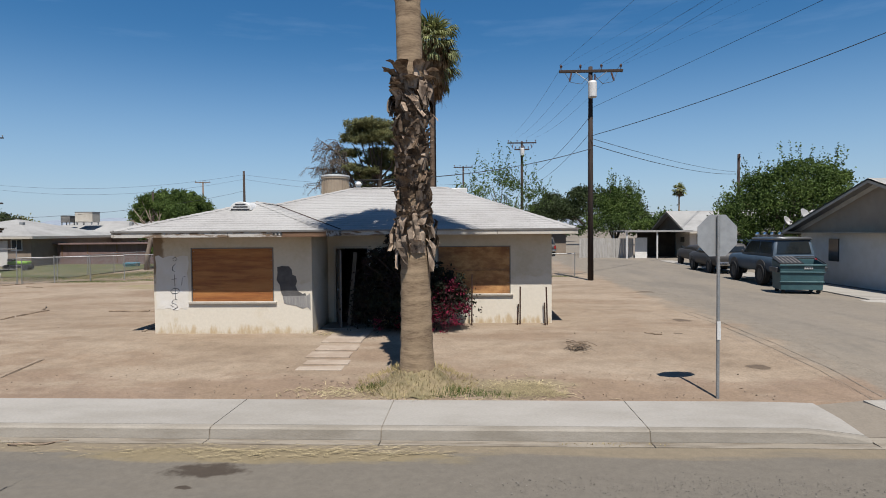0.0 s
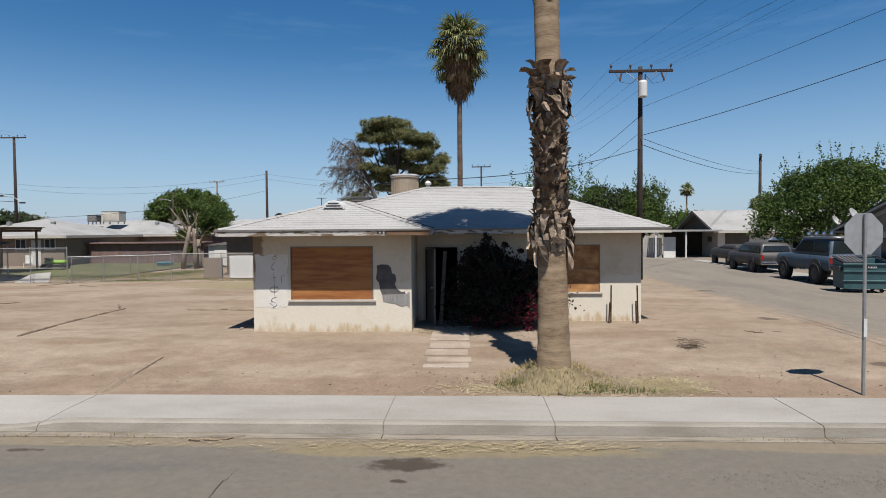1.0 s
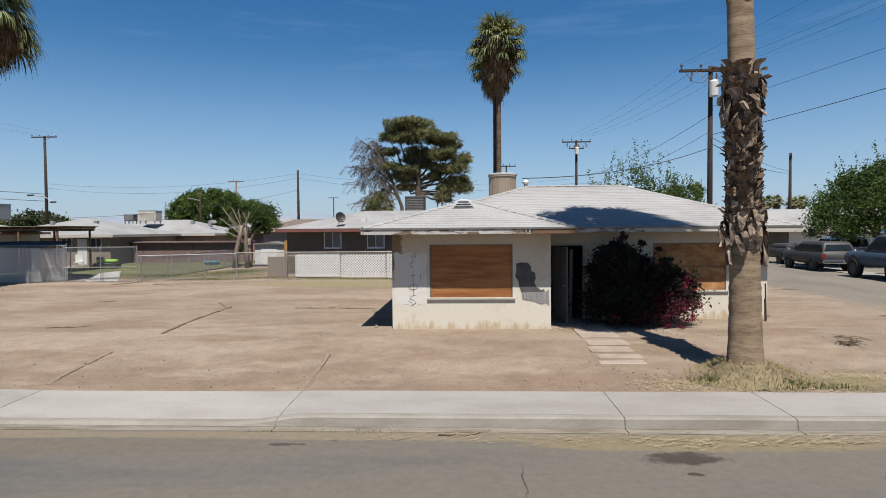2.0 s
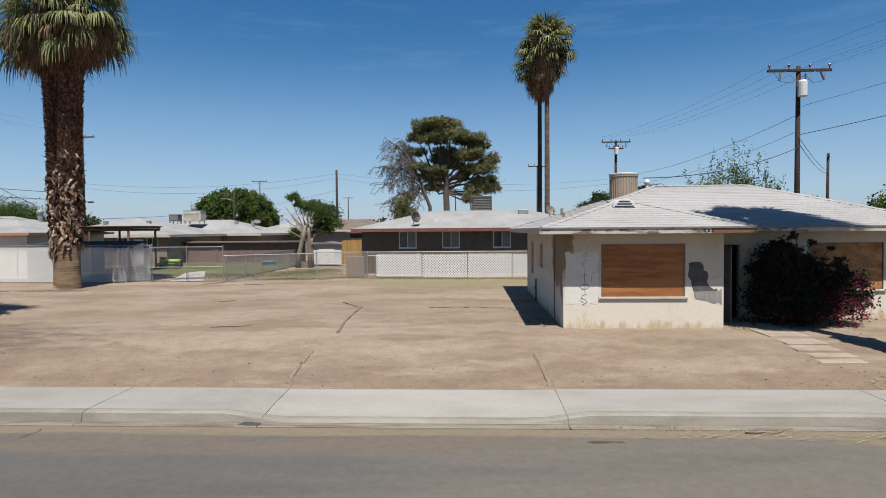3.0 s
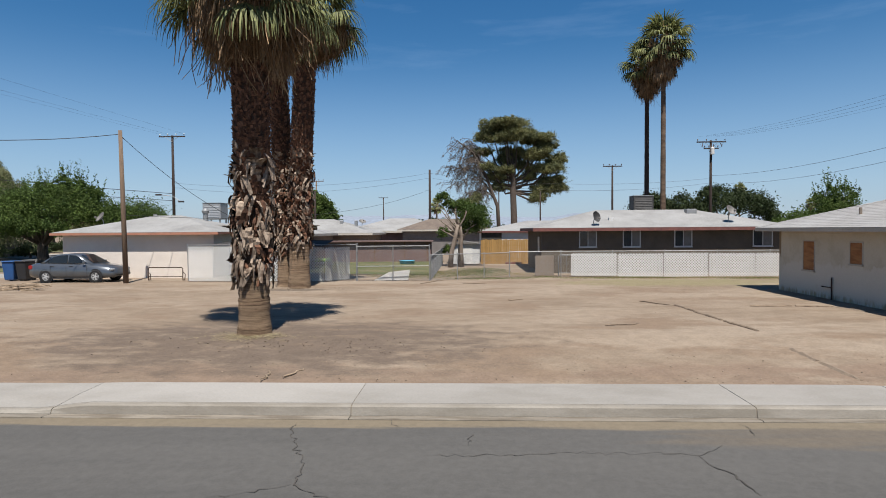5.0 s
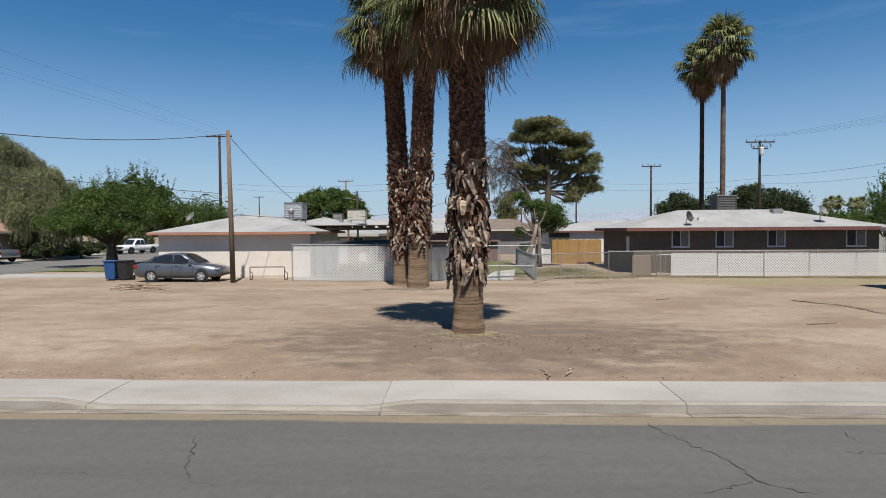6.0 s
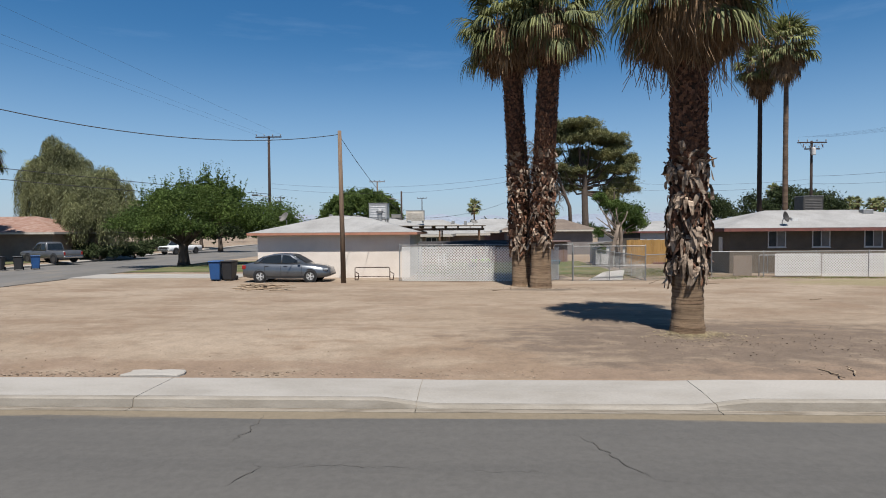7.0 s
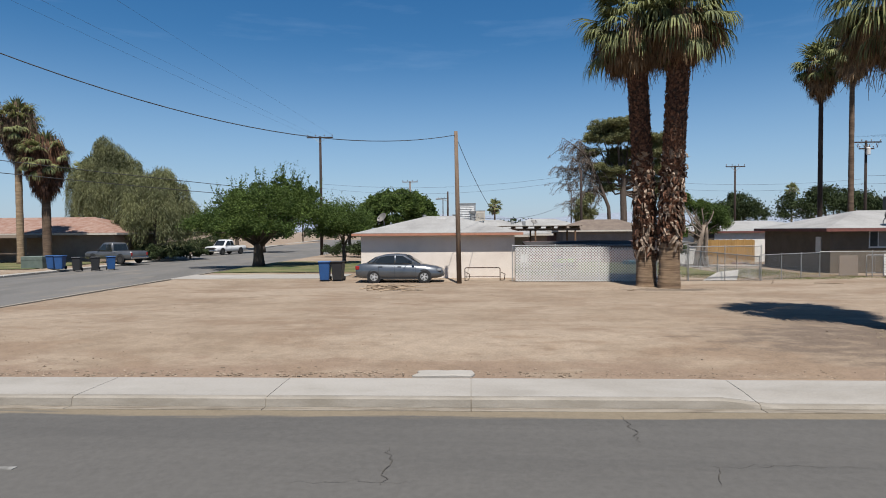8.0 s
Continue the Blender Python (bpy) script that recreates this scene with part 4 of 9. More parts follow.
for pts in ([(E0, EF, ZE), (EW, EF, ZE), WA],
            [(EW, EF, ZE), (EW, EM, ZE), WB, WA],
            [(EW, EM, ZE), (E1, EM, ZE), RR, RL, WB],
            [(E1, EM, ZE), (E1, EB, ZE), RR],
            [(E1, EB, ZE), (E0, EB, ZE), RL, RR],
            [(E0, EB, ZE), (E0, EF, ZE), WA, WB, RL]):
    roof_face(house, pts, M["shingle"], 0.20)
for a, b in ((RL, RR), ((E0, EF, ZE), WA), ((EW, EF, ZE), WA), (WA, WB), (WB, RL), ((E1, EM, ZE), RR), ((E1, EB, ZE), RR), ((E0, EB, ZE), RL)):
    cap(house, (a[0], a[1], a[2] + 0.012), (b[0], b[1], b[2] + 0.012), M["shingle"])
part("valley_flashing", Geo().tube([(EW - 0.02, EM - 0.02, ZE + 0.03), (WB[0], WB[1], WB[2] + 0.02)], 0.013, 5), M["rust"], house)
# wing soffit, fascia boards end to end
part("soffit", Geo().box(E0 + 0.02, EW - 0.02, EF + 0.02, EM + 0.3, H + 0.035, H + 0.055), M["trim_bare"], house)
ft = 0.035
for x0, x1, mat in ((E0, -7.2, "trim"), (-7.2, -5.7, "trim"), (-5.7, -4.42, "trim"), (-4.42, EW, "trim_bare")):
    part("fascia", Geo().box(x0 + 0.003, x1 - 0.003, EF - ft, EF, ZE - 0.15, ZE - 0.012), M[mat], house, bevel=0.004)
for x0, x1 in ((EW, -1.3), (-1.3, 0.7), (0.7, E1)):
    part("fascia", Geo().box(x0 + 0.003, x1 - 0.003, EM - ft, EM, ZE - 0.14, ZE - 0.012), M["trim" if x1 < 0.7 else "trim_clean"], house, bevel=0.004)
part("fascia", Geo().box(EW - ft, EW, EF, EM - ft, ZE - 0.15, ZE - 0.012), M["trim"], house)
part("fascia", Geo().box(E0 - ft, E0, EF - ft, EB + ft, ZE - 0.14, ZE - 0.012), M["trim_clean"], house)
part("fascia", Geo().box(E1, E1 + ft, EM - ft, EB + ft, ZE - 0.14, ZE - 0.012), M["trim_clean"], house)
part("fascia", Geo().box(E0, E1, EB, EB + ft, ZE - 0.14, ZE - 0.012), M["trim_clean"], house)
part("drip_edge", Geo().box(E0 - 0.05, EW + 0.03, EF - 0.055, EF - 0.038, ZE - 0.03, ZE + 0.012), M["cooler_grey"], house)
part("drip_edge", Geo().box(EW + 0.03, E1 + 0.05, EM - 0.055, EM - 0.038, ZE - 0.03, ZE + 0.012), M["cooler_grey"], house)
# number on the fascia, kept as plain bars
for i in range(3):
    part("number_bar", Geo().box(-4.62 + 0.09 * i, -4.57 + 0.09 * i, EF - ft - 0.004, EF - ft, ZE - 0.11, ZE - 0.05), M["black_paint"], house)


def boarded_window(parent, x0, x1, z0, z1, y, mat, seams=0):
    win = part("window", ring_frame(x0, x1, z0, z1, 0.024, y - 0.012, y + 0.1, sides=3), M["cooler_grey"], parent, "thin grey window frame covered by plywood")
    part("board", Geo().box(x0, x1, y + 0.012, y + 0.03, z0, z1), mat, win, "weathered orange plywood board")
    for k in range(seams):
        zz = z0 + (z1 - z0) * (k + 1) / (seams + 1)
        part("batten", Geo().box(x0 + 0.01, x1 - 0.01, y + 0.002, y + 0.012, zz - 0.006, zz + 0.006), M["trim_bare"], win)
    part("sill", Geo().box(x0 - 0.09, x1 + 0.09, y - 0.05, y + 0.06, z0 - 0.055, z0), M["trim_clean"], win, bevel=0.008)
    rng = random.Random(int(x0 * 100))
    geo = Geo()
    for xx in (x0 + 0.04, x1 - 0.04):
        for k in range(6):
            geo.tube([(xx, y + 0.013, z0 + 0.06 + k * (z1 - z0 - 0.12) / 5), (xx, y + 0.006, z0 + 0.06 + k * (z1 - z0 - 0.12) / 5)], 0.009, 6)
    part("screw", geo, M["galv"], win, kind="stuff")
    return win


boarded_window(house, *W1, YF, M["plywood"])
boarded_window(house, *W2, YM, M["plywood_pale"], 1)
for y0, y1, z0, z1 in SW:
    win = part("window", ring_frame(y0, y1, z0, z1, 0.04, X0 - 0.02, X0 + 0.08, True, 3), M["trim_clean"], house)
    part("board", Geo().box(X0 - 0.012, X0 + 0.006, y0, y1, z0, z1), M["plywood"], win, "orange plywood board")
    part("sill", Geo().box(X0 - 0.06, X0 + 0.05, y0 - 0.06, y1 + 0.06, z0 - 0.06, z0), M["trim_clean"], win)

# open door, frame and a plank leaning in the doorway
door = part("door", Geo().box(0, 0.86, 0, 0.04, 0.03, 2.02), M["grey_wall"], house, "open weathered grey-white entrance door", bevel=0.004)
door.matrix_basis = pose(DOOR[0] + 0.03, YM - 0.02, 0, 0, 0, -72)
part("handle", Geo().tube([(0.79, -0.005, 1.0), (0.79, -0.045, 1.0)], 0.014, 8).lathe([(0.012, 0), (0.03, 0.012), (0.03, 0.03), (0.012, 0.042)], 10, pose(0.79, -0.04, 1.0, 90)), M["galv"], door, "steel door knob")
for z0, z1 in ((0.2, 0.95), (1.15, 1.88)):
    part("door_panel", Geo().box(0.14, 0.72, -0.008, 0.0, z0, z1), M["grey_wall"], door, bevel=0.003)
part("door_frame", ring_frame(DOOR[0] + 0.002, DOOR[1] - 0.002, 0.03, 2.038, 0.06, YM - 0.02, YM + 0.16, sides=3), M["trim_clean"], house)
part("step", Geo().box(DOOR[0] - 0.2, DOOR[1] + 0.4, YM - 1.0, YM - 0.01, -0.2, 0.03), M["curb"], house, bevel=0.01)

# paint patches, stains and scrawls on the front wall
def wall_patch(parent, name, outline, y, material, lift=0.004, label="", side=False):
    geo = Geo().prism([(y - lift, a, z) if side else (a, y - lift, z) for a, z in outline], (lift - 0.001, 0, 0) if side else (0, lift - 0.001, 0))
    return part(name, geo, material, parent, label)


def ragged(x0, x1, z0, z1, amount, seed, n=9):
    rng = random.Random(seed)
    pts = [(x0 + (x1 - x0) * i / n, z0 + rng.uniform(-1, 1) * amount) for i in range(n)]
    pts += [(x1 + rng.uniform(-1, 1) * amount, z0 + (z1 - z0) * i / n) for i in range(n)]
    pts += [(x1 - (x1 - x0) * i / n, z1 + rng.uniform(-1, 1) * amount) for i in range(n)]
    pts += [(x0 + rng.uniform(-1, 1) * amount, z1 - (z1 - z0) * i / n) for i in range(n)]
    return pts


wall_patch(house, "paint_patch", ragged(-7.80, -6.98, 0.62, 1.92, 0.04, 3), YF, M["touch_up"], 0.0035, "white touch-up paint")
# grey patch coloured dark above and light below the eave's shadow line
wall_patch(house, "dark_patch", [(-4.74, 1.64), (-4.62, 1.67), (-4.45, 1.66), (-4.38, 1.58), (-4.36, 1.45), (-4.28, 1.42), (-4.25, 1.28), (-4.29, 1.18), (-4.24, 1.06), (-4.12, 0.98), (-4.05, 1.0), (-4.02, 0.93),
                                 (-4.6, 0.9), (-4.66, 1.05), (-4.68, 1.2), (-4.76, 1.32), (-4.73, 1.5)], YF, M["grey_patch_shaded"], 0.006, "grey painted-over patch, darkened for eave shade")
wall_patch(house, "thin_patch", [(-4.61, 0.92), (-4.0, 0.94), (-3.93, 1.0), (-3.92, 0.58), (-4.0, 0.66), (-4.12, 0.62), (-4.3, 0.70), (-4.45, 0.72), (-4.58, 0.75)], YF, M["grey_patch_sunlit"], 0.008, "lower grey paint, lightened as sunlit")
scrawl = Geo()
for pts in ([(-7.36, 1.86), (-7.28, 1.9), (-7.24, 1.84), (-7.31, 1.80), (-7.35, 1.83)], [(-7.28, 1.74), (-7.36, 1.66), (-7.37, 1.58), (-7.30, 1.54)], [(-7.32, 1.48), (-7.31, 1.18)],
            [(-7.40, 1.34), (-7.25, 1.37)], [(-7.12, 1.40), (-7.14, 1.2)], [(-7.1, 1.41), (-7.04, 1.42)],
            [(-7.43, 1.06), (-7.36, 1.12), (-7.24, 1.12), (-7.19, 1.06), (-7.26, 1.0), (-7.38, 1.0), (-7.43, 1.06)], [(-7.31, 1.16), (-7.30, 0.86)],
            [(-7.25, 0.86), (-7.36, 0.84), (-7.40, 0.77), (-7.28, 0.72), (-7.25, 0.66), (-7.36, 0.60)], [(-7.45, 0.72), (-7.34, 0.66)]):
    scrawl.tube([(a, YF - 0.004, z) for a, z in pts], [0.004 + 0.005 * ((7 * k) % 3) / 2 for k in range(len(pts))], 5)
part("scrawl", scrawl, M["black_paint"], house, "black spray-painted strokes")
# tan patch and pipe on the west side
part("pipe", Geo().tube([(X0 - 0.05, 20.3, -0.05), (X0 - 0.05, 20.3, 0.78)], 0.024, 8).tube([(X0 - 0.05, 20.3, 0.42), (X0 - 0.05, 20.9, 0.42)], 0.018, 8), M["rust"], house, "rusty gas pipe")
part("pipe", Geo().tube([(X0 - 0.03, 15.9, 0.0), (X0 - 0.03, 15.9, 2.38)], 0.016, 8), M["tan_paint"], house)
# half-round vent on the wing
vx, vy, vz = -6.05, 15.55, ZE + SL * (15.55 - EF)
vent = part("roof_vent", Geo().prism([(vx + 0.30 * math.cos(a), vy, vz + 0.02 + 0.24 * math.sin(a)) for a in [math.pi * k / 14 for k in range(15)]], (0, 0.8, 0.0)), M["white_metal"], house, "white half-round louvred roof vent", bevel=0.01)
for k in range(3):
    hw = 0.25 - 0.055 * k
    part("slot", Geo().box(vx - hw, vx + hw, vy - 0.006, vy - 0.001, vz + 0.035 + 0.065 * k, vz + 0.07 + 0.065 * k), M["black"], vent)
# corrugated round cooler, pipes
cool = part("roof_cooler", Geo().lathe([(0.46 + (0.012 if k % 2 else 0), 3.45) for k in range(1)] + [(0.47, 4.32), (0.50, 4.34), (0.50, 4.40), (0.44, 4.43)], 32, pose(-4.72, 20.9, 0)), M["corrugated"], house, "round beige sheet-metal roof cooler", smooth=False)
for k in range(32):
    a = 2 * math.pi * k / 32
    part("rib", Geo().box(-0.012, 0.012, -0.012, 0.012, 3.5, 4.30, pose(-4.72 + 0.472 * math.cos(a), 20.9 + 0.472 * math.sin(a), 0, 0, 0, math.degrees(a))), M["corrugated"], cool)
part("rim", Geo().lathe([(0.51, 4.40), (0.515, 4.44), (0.46, 4.46)], 28, pose(-4.72, 20.9, 0)), M["white_metal"], cool)
part("flue", Geo().tube([(-3.9, 20.9, 3.7), (-3.9, 20.9, 4.12)], 0.07, 10).lathe([(0.11, 4.1), (0.12, 4.16), (0.05, 4.24)], 10, pose(-3.9, 20.9, 0)), M["white_metal"], house, "white vent flue")
part("flue", Geo().tube([(-7.0, 20.2, 2.9), (-7.0, 20.2, 3.22)], 0.05, 8), M["tan_wall"], house)
part("flue", Geo().tube([(-7.4, 17.2, 2.8), (-7.4, 17.2, 2.98)], 0.04, 8), M["tan_wall"], house)
part("roof_box", Geo().box(-0.75, -0.1, 20.9, 21.6, 3.5, 3.98), M["white_metal"], house, "low white roof box", bevel=0.02)


# ---- neighbouring houses ----
def hip_house(name, x0, x1, y0, y1, h, pitch, wall, trim, roofm, label, over=0.55, z=0.0, ridge="x", gable=False, group="", board=0.18):
    """A box house with a hipped (or gabled) roof. Returns the thing."""
    ob = thing(name, (0, 0, 0), 0, label, "house", group)
    for ax, at, a0, a1 in (("x", y0, x0, x1), ("x", y1 - 0.15, x0, x1), ("y", x0, y0 + 0.15, y1 - 0.15), ("y", x1 - 0.15, y0 + 0.15, y1 - 0.15)):
        wall_panel("wall", ob, wall, ax, at, a0, a1, z - 0.3, z + h)
    a, b, c, d, e = x0 - over, x1 + over, y0 - over, y1 + over, z + h + 0.12
    hw = (d - c) / 2 if ridge == "x" else (b - a) / 2
    top = e + pitch * hw
    inset = 0 if gable else hw
    if ridge == "x":
        r0, r1 = (a + inset, (c + d) / 2, top), (b - inset, (c + d) / 2, top)
        faces = [[(a, c, e), (b, c, e), r1, r0], [(b, d, e), (a, d, e), r0, r1]]
        ends = [[(a, d, e), (a, c, e), r0], [(b, c, e), (b, d, e), r1]]
    else:
        r0, r1 = ((a + b) / 2, c + inset, top), ((a + b) / 2, d - inset, top)
        faces = [[(a, d, e), (a, c, e), r0, r1], [(b, c, e), (b, d, e), r1, r0]]
        ends = [[(a, c, e), (b, c, e), r0], [(b, d, e), (a, d, e), r1]]
    for f in faces:
        roof_face(ob, f, roofm)
    for f in ends:
        if gable:
            k = over * 0.9
            move = Vector((k if f is ends[0] else -k, 0, 0)) if ridge == "x" else Vector((0, k if f is ends[0] else -k, 0))
            part("gable", Geo().prism([Vector(p) + move - Vector((0, 0, 0.07)) for p in f], move * 0.15), wall, ob)
        else:
            roof_face(ob, f, roofm)
    for bx in ((a, b, c - 0.03, c), (a, b, d, d + 0.03), (a - 0.03, a, c - 0.03, d + 0.03), (b, b + 0.03, c - 0.03, d + 0.03)):
        if gable and (bx[1] - bx[0] < 0.1) == (ridge == "x"):
            continue
        part("fascia", Geo().box(*bx, e - 0.02 - board, e - 0.02), trim, ob)
    part("soffit", Geo().box(a + 0.01, b - 0.01, c + 0.01, d - 0.01, e - 0.13, e - 0.11), trim, ob)
    if gable:
        for f in ends:
            for p, q in ((f[0], f[2]), (f[1], f[2])):
                part("barge_board", Geo().prism([Vector(p) + Vector((0, 0, 0.0)), Vector(q), Vector(q) - Vector((0, 0, 0.18)), Vector(p) - Vector((0, 0, 0.18))], (0, 0.03, 0) if ridge == "y" else (0.03, 0, 0)), trim, ob)
    return ob


def slider_window(parent, x0, x1, z0, z1, y, curtain=True):
    """An aluminium sliding window set 2 cm proud of a wall that faces the street."""
    win = part("window", ring_frame(x0 + 0.015, x1 - 0.015, z0 + 0.015, z1 - 0.015, 0.055, y - 0.03, y + 0.02), M["white_metal"], parent, "white aluminium sliding window")
    part("mullion", Geo().box((x0 + x1) / 2 - 0.02, (x0 + x1) / 2 + 0.02, y - 0.028, y + 0.018, z0 + 0.015, z1 - 0.015), M["white_metal"], win)
    part("pane", Geo().box(x0 + 0.015, (x0 + x1) / 2 - 0.02, y - 0.012, y - 0.004, z0 + 0.015, z1 - 0.015), M["window_glass"], win)
    part("pane", Geo().box((x0 + x1) / 2 + 0.02, x1 - 0.015, y - 0.012, y - 0.004, z0 + 0.015, z1 - 0.015), M["cooler_grey" if curtain else "window_glass"], win, "curtained pane" if curtain else "")
    part("sill", Geo().box(x0 - 0.06, x1 + 0.06, y - 0.06, y, z0 - 0.08, z0 - 0.04), M["white_metal"], win)
    return win


def dish(x, y, z, r, rz, tilt=35, label="grey satellite dish on a bent mast", mat="cooler_grey", mast=0.7):
    ob = thing("satellite_dish", (x, y, z), rz, label, "satellite dish", "satellite dishes")
    part("mast", Geo().tube([(0, 0, 0), (0, 0, mast * 0.6), (0, -0.08, mast)], 0.025, 8), M["galv"], ob)
    m = pose(0, -0.1, mast + 0.05, 90 - tilt, 0, 0)
    prof = [(0.02, 0.0), (r * 0.4, 0.02), (r * 0.75, 0.07), (r, 0.13), (r + 0.012, 0.135), (r + 0.012, 0.12), (r * 0.75, 0.055), (r * 0.4, 0.005), (0.02, -0.015)]
    part("bowl", Geo().lathe(prof, 24, m), M[mat], ob, smooth=True)
    part("arm", Geo().tube([m @ Vector((0, -r * 0.9, 0.1)), m @ Vector((0, -r * 0.5, r * 0.9))], 0.014, 6), M["galv"], ob)
    part("feed", Geo().box(-0.05, 0.05, -0.05, 0.05, -0.06, 0.06, m @ pose(0, -r * 0.48, r * 0.92)), M["cooler_grey"], ob, bevel=0.01)
    return ob


def roof_unit(x, y, z, w, d, h, mat="cooler_grey", label="grey evaporative cooler box on a roof"):
    ob = thing("roof_cooler", (x, y, z), 0, label, "air cooler", "roof coolers")
    part("cabinet", Geo().box(-w / 2, w / 2, -d / 2, d / 2, 0, h), M[mat], ob, bevel=0.02)
    part("lid", Geo().box(-w / 2 - 0.02, w / 2 + 0.02, -d / 2 - 0.02, d / 2 + 0.02, h, h + 0.04), M["galv"], ob)
    for k in range(7):
        zz = h * (0.14 + 0.105 * k)
        part("louvre", Geo().prism([(-w * 0.42, -d / 2 - 0.02, zz), (w * 0.42, -d / 2 - 0.02, zz), (w * 0.42, -d / 2, zz + h * 0.06), (-w * 0.42, -d / 2, zz + h * 0.06)], (0, 0.006, 0.0)), M[mat], ob)
    for sx in (-1, 1):
        for sy in (-1, 1):
            part("foot", Geo().box(sx * w * 0.42 - 0.04, sx * w * 0.42 + 0.04, sy * d * 0.42 - 0.04, sy * d * 0.42 + 0.04, -0.25, 0), M["galv"], ob)
    return ob


# dark brown house behind the lot
brown = hip_house("house", -16.4, -2.66, 33.5, 41.2, 2.50, 0.255, M["brown_wall"], M["red_trim"], M["white_roof"], "low dark brown stucco house with white roof and red fascia", 0.5)
for a, b in ((-14.21, -13.28), (-11.73, -10.80), (-8.83, -7.90), (-4.45, -3.42)):
    slider_window(brown, a, b, 1.53, 2.42, 33.5)
part("window", Geo().box(-16.45, -16.38, 34.4, 34.9, 1.2, 2.1), M["white_metal"], brown)
part("roof_vent", Geo().box(-7.2, -6.6, 36.2, 36.7, 3.3, 3.72), M["galv"], brown, "galvanised roof vent", bevel=0.02)
part("roof_vent", Geo().box(-12.3, -12.0, 34.6, 34.9, 3.0, 3.2), M["white_metal"], brown)
dish(-13.4, 33.6, 2.72, 0.30, 40, 15, "dark mesh satellite dish on a roof edge", "cooler_dark", 0.45)
dish(-5.6, 34.1, 2.85, 0.32, 30, 35, "pale satellite dish on a roof edge", "cooler_grey", 0.6)
roof_unit(-9.4, 38.2, 3.62, 1.25, 1.1, 1.0, "cooler_dark", "dark evaporative cooler box on a white roof")

# pale pink house with peach fascia beside the parked sedan
pink = hip_house("house", -43.3, -34.7, 31.4, 38.4, 2.42, 0.26, M["pinkish_wall"], M["peach_trim"], M["white_roof"], "pale pink stucco house with a white roof and peach fascia", 0.42, board=0.13)
dish(-42.3, 33.6, 2.95, 0.32, -40, 35, "grey satellite dish on a white roof", "cooler_grey", 0.4)
roof_unit(-37.4, 38.0, 3.35, 1.2, 1.2, 1.05, "sign_back", "pale grey metal cooler on a white roof")
part("flue", Geo().tube([(-37.0, 35.6, 3.2), (-37.0, 35.6, 3.72)], 0.15, 10).lathe([(0.2, 3.7), (0.23, 3.85), (0.06, 4.0)], 12, pose(-37.0, 35.6, 0)), M["galv"], pink, "turbine roof vent")
part("flue", Geo().tube([(-40.0, 35.2, 3.2), (-40.0, 35.2, 3.65)], 0.12, 10), M["galv"], pink)
part("roof_vent", Geo().box(-39.2, -38.6, 34.2, 34.6, 3.2, 3.45), M["white_metal"], pink)
# house behind it, with a dark patio cover
mid = hip_house("house", -43.0, -30.0, 54.4, 62.6, 2.20, 0.30, M["tan_wall"], M["trim_clean"], M["white_roof"], "low tan house with a white hipped roof behind the lawn", 0.5)
wing = hip_house("house", -43.0, -33.2, 43.8, 54.0, 2.20, 0.26, M["tan_wall"], M["trim_clean"], M["white_roof"], "tan house wing with barred windows behind the lattice", 0.5, ridge="y")
slider_window(wing, -34.7, -33.9, 1.3, 2.05, 43.8, False)
slider_window(wing, -37.0, -36.2, 1.3, 2.05, 43.8, False)
part("door", Geo().box(-35.75, -35.0, 43.75, 43.79, 0.05, 2.0), M["white_metal"], wing, "white security door")
for fx, fy in ((-36.3, 47.0), (-39.6, 46.5)):
    part("roof_vent", Geo().box(fx - 0.15, fx + 0.15, fy - 0.15, fy + 0.15, 2.9, 3.45), M["galv"], wing, bevel=0.02)
for fx, fy in ((-33.0, 57.0), (-31.8, 58.2)):
    part("roof_vent", Geo().box(fx - 0.15, fx + 0.15, fy - 0.15, fy + 0.15, 3.0, 3.55), M["galv"], mid, bevel=0.02)
roof_unit(-36.6, 55.8, 3.55, 1.7, 1.2, 0.95, "trim_clean", "beige cooler box on a white roof")
roof_unit(-38.4, 55.6, 3.55, 0.9, 0.8, 0.6, "cooler_grey", "small grey cooler on a white roof")
patio = thing("patio_cover", (0, 0, 0), 0, "flat weathered wooden patio cover on thin posts", "patio cover")
part("roof_sheet", Geo().box(-36.2, -30.4, 34.4, 38.0, 2.87, 2.91), M["grey_wood"], patio, bevel=0.005)
for y in (34.6, 37.7):
    part("beam", Geo().box(-36.1, -30.5, y - 0.05, y + 0.05, 2.60, 2.74), M["trim_bare"], patio)
for k in range(8):
    part("rafter", Geo().box(-36.0 + 0.77 * k, -35.95 + 0.77 * k, 34.45, 37.95, 2.745, 2.865), M["trim_bare"], patio)
for x in (-35.6, -33.2, -30.8):
    part("post", Geo().box(x - 0.05, x + 0.05, 34.55, 34.65, -0.05, 2.60), M["trim_bare"], patio)
    part("post", Geo().box(x - 0.05, x + 0.05, 37.65, 37.75, -0.05, 2.60), M["trim_bare"], patio)

# long low houses, further back
hip_house("house", -34.5, -22.6, 66.0, 75.0, 2.35, 0.30, M["mauve_wall"], M["trim_clean"], M["white_roof"], "low mauve-brown house with a white hipped roof", 0.5)
hip_house("house", -27.5, -18.6, 61.2, 66.4, 2.5, 0.36, M["grey_wall"], M["trim_clean"], M["brown_roof"], "grey house with a dusty brown roof behind the gardens", 0.5)
dish(-31.0, 57.0, 3.0, 0.34, 30, 60, "small grey satellite dish on a far roof", "cooler_grey", 0.3)
shed = thing("long_shed", (0, 0, 0), 0, "long low mauve-brown shed wall with a dark flat roof", "shed")
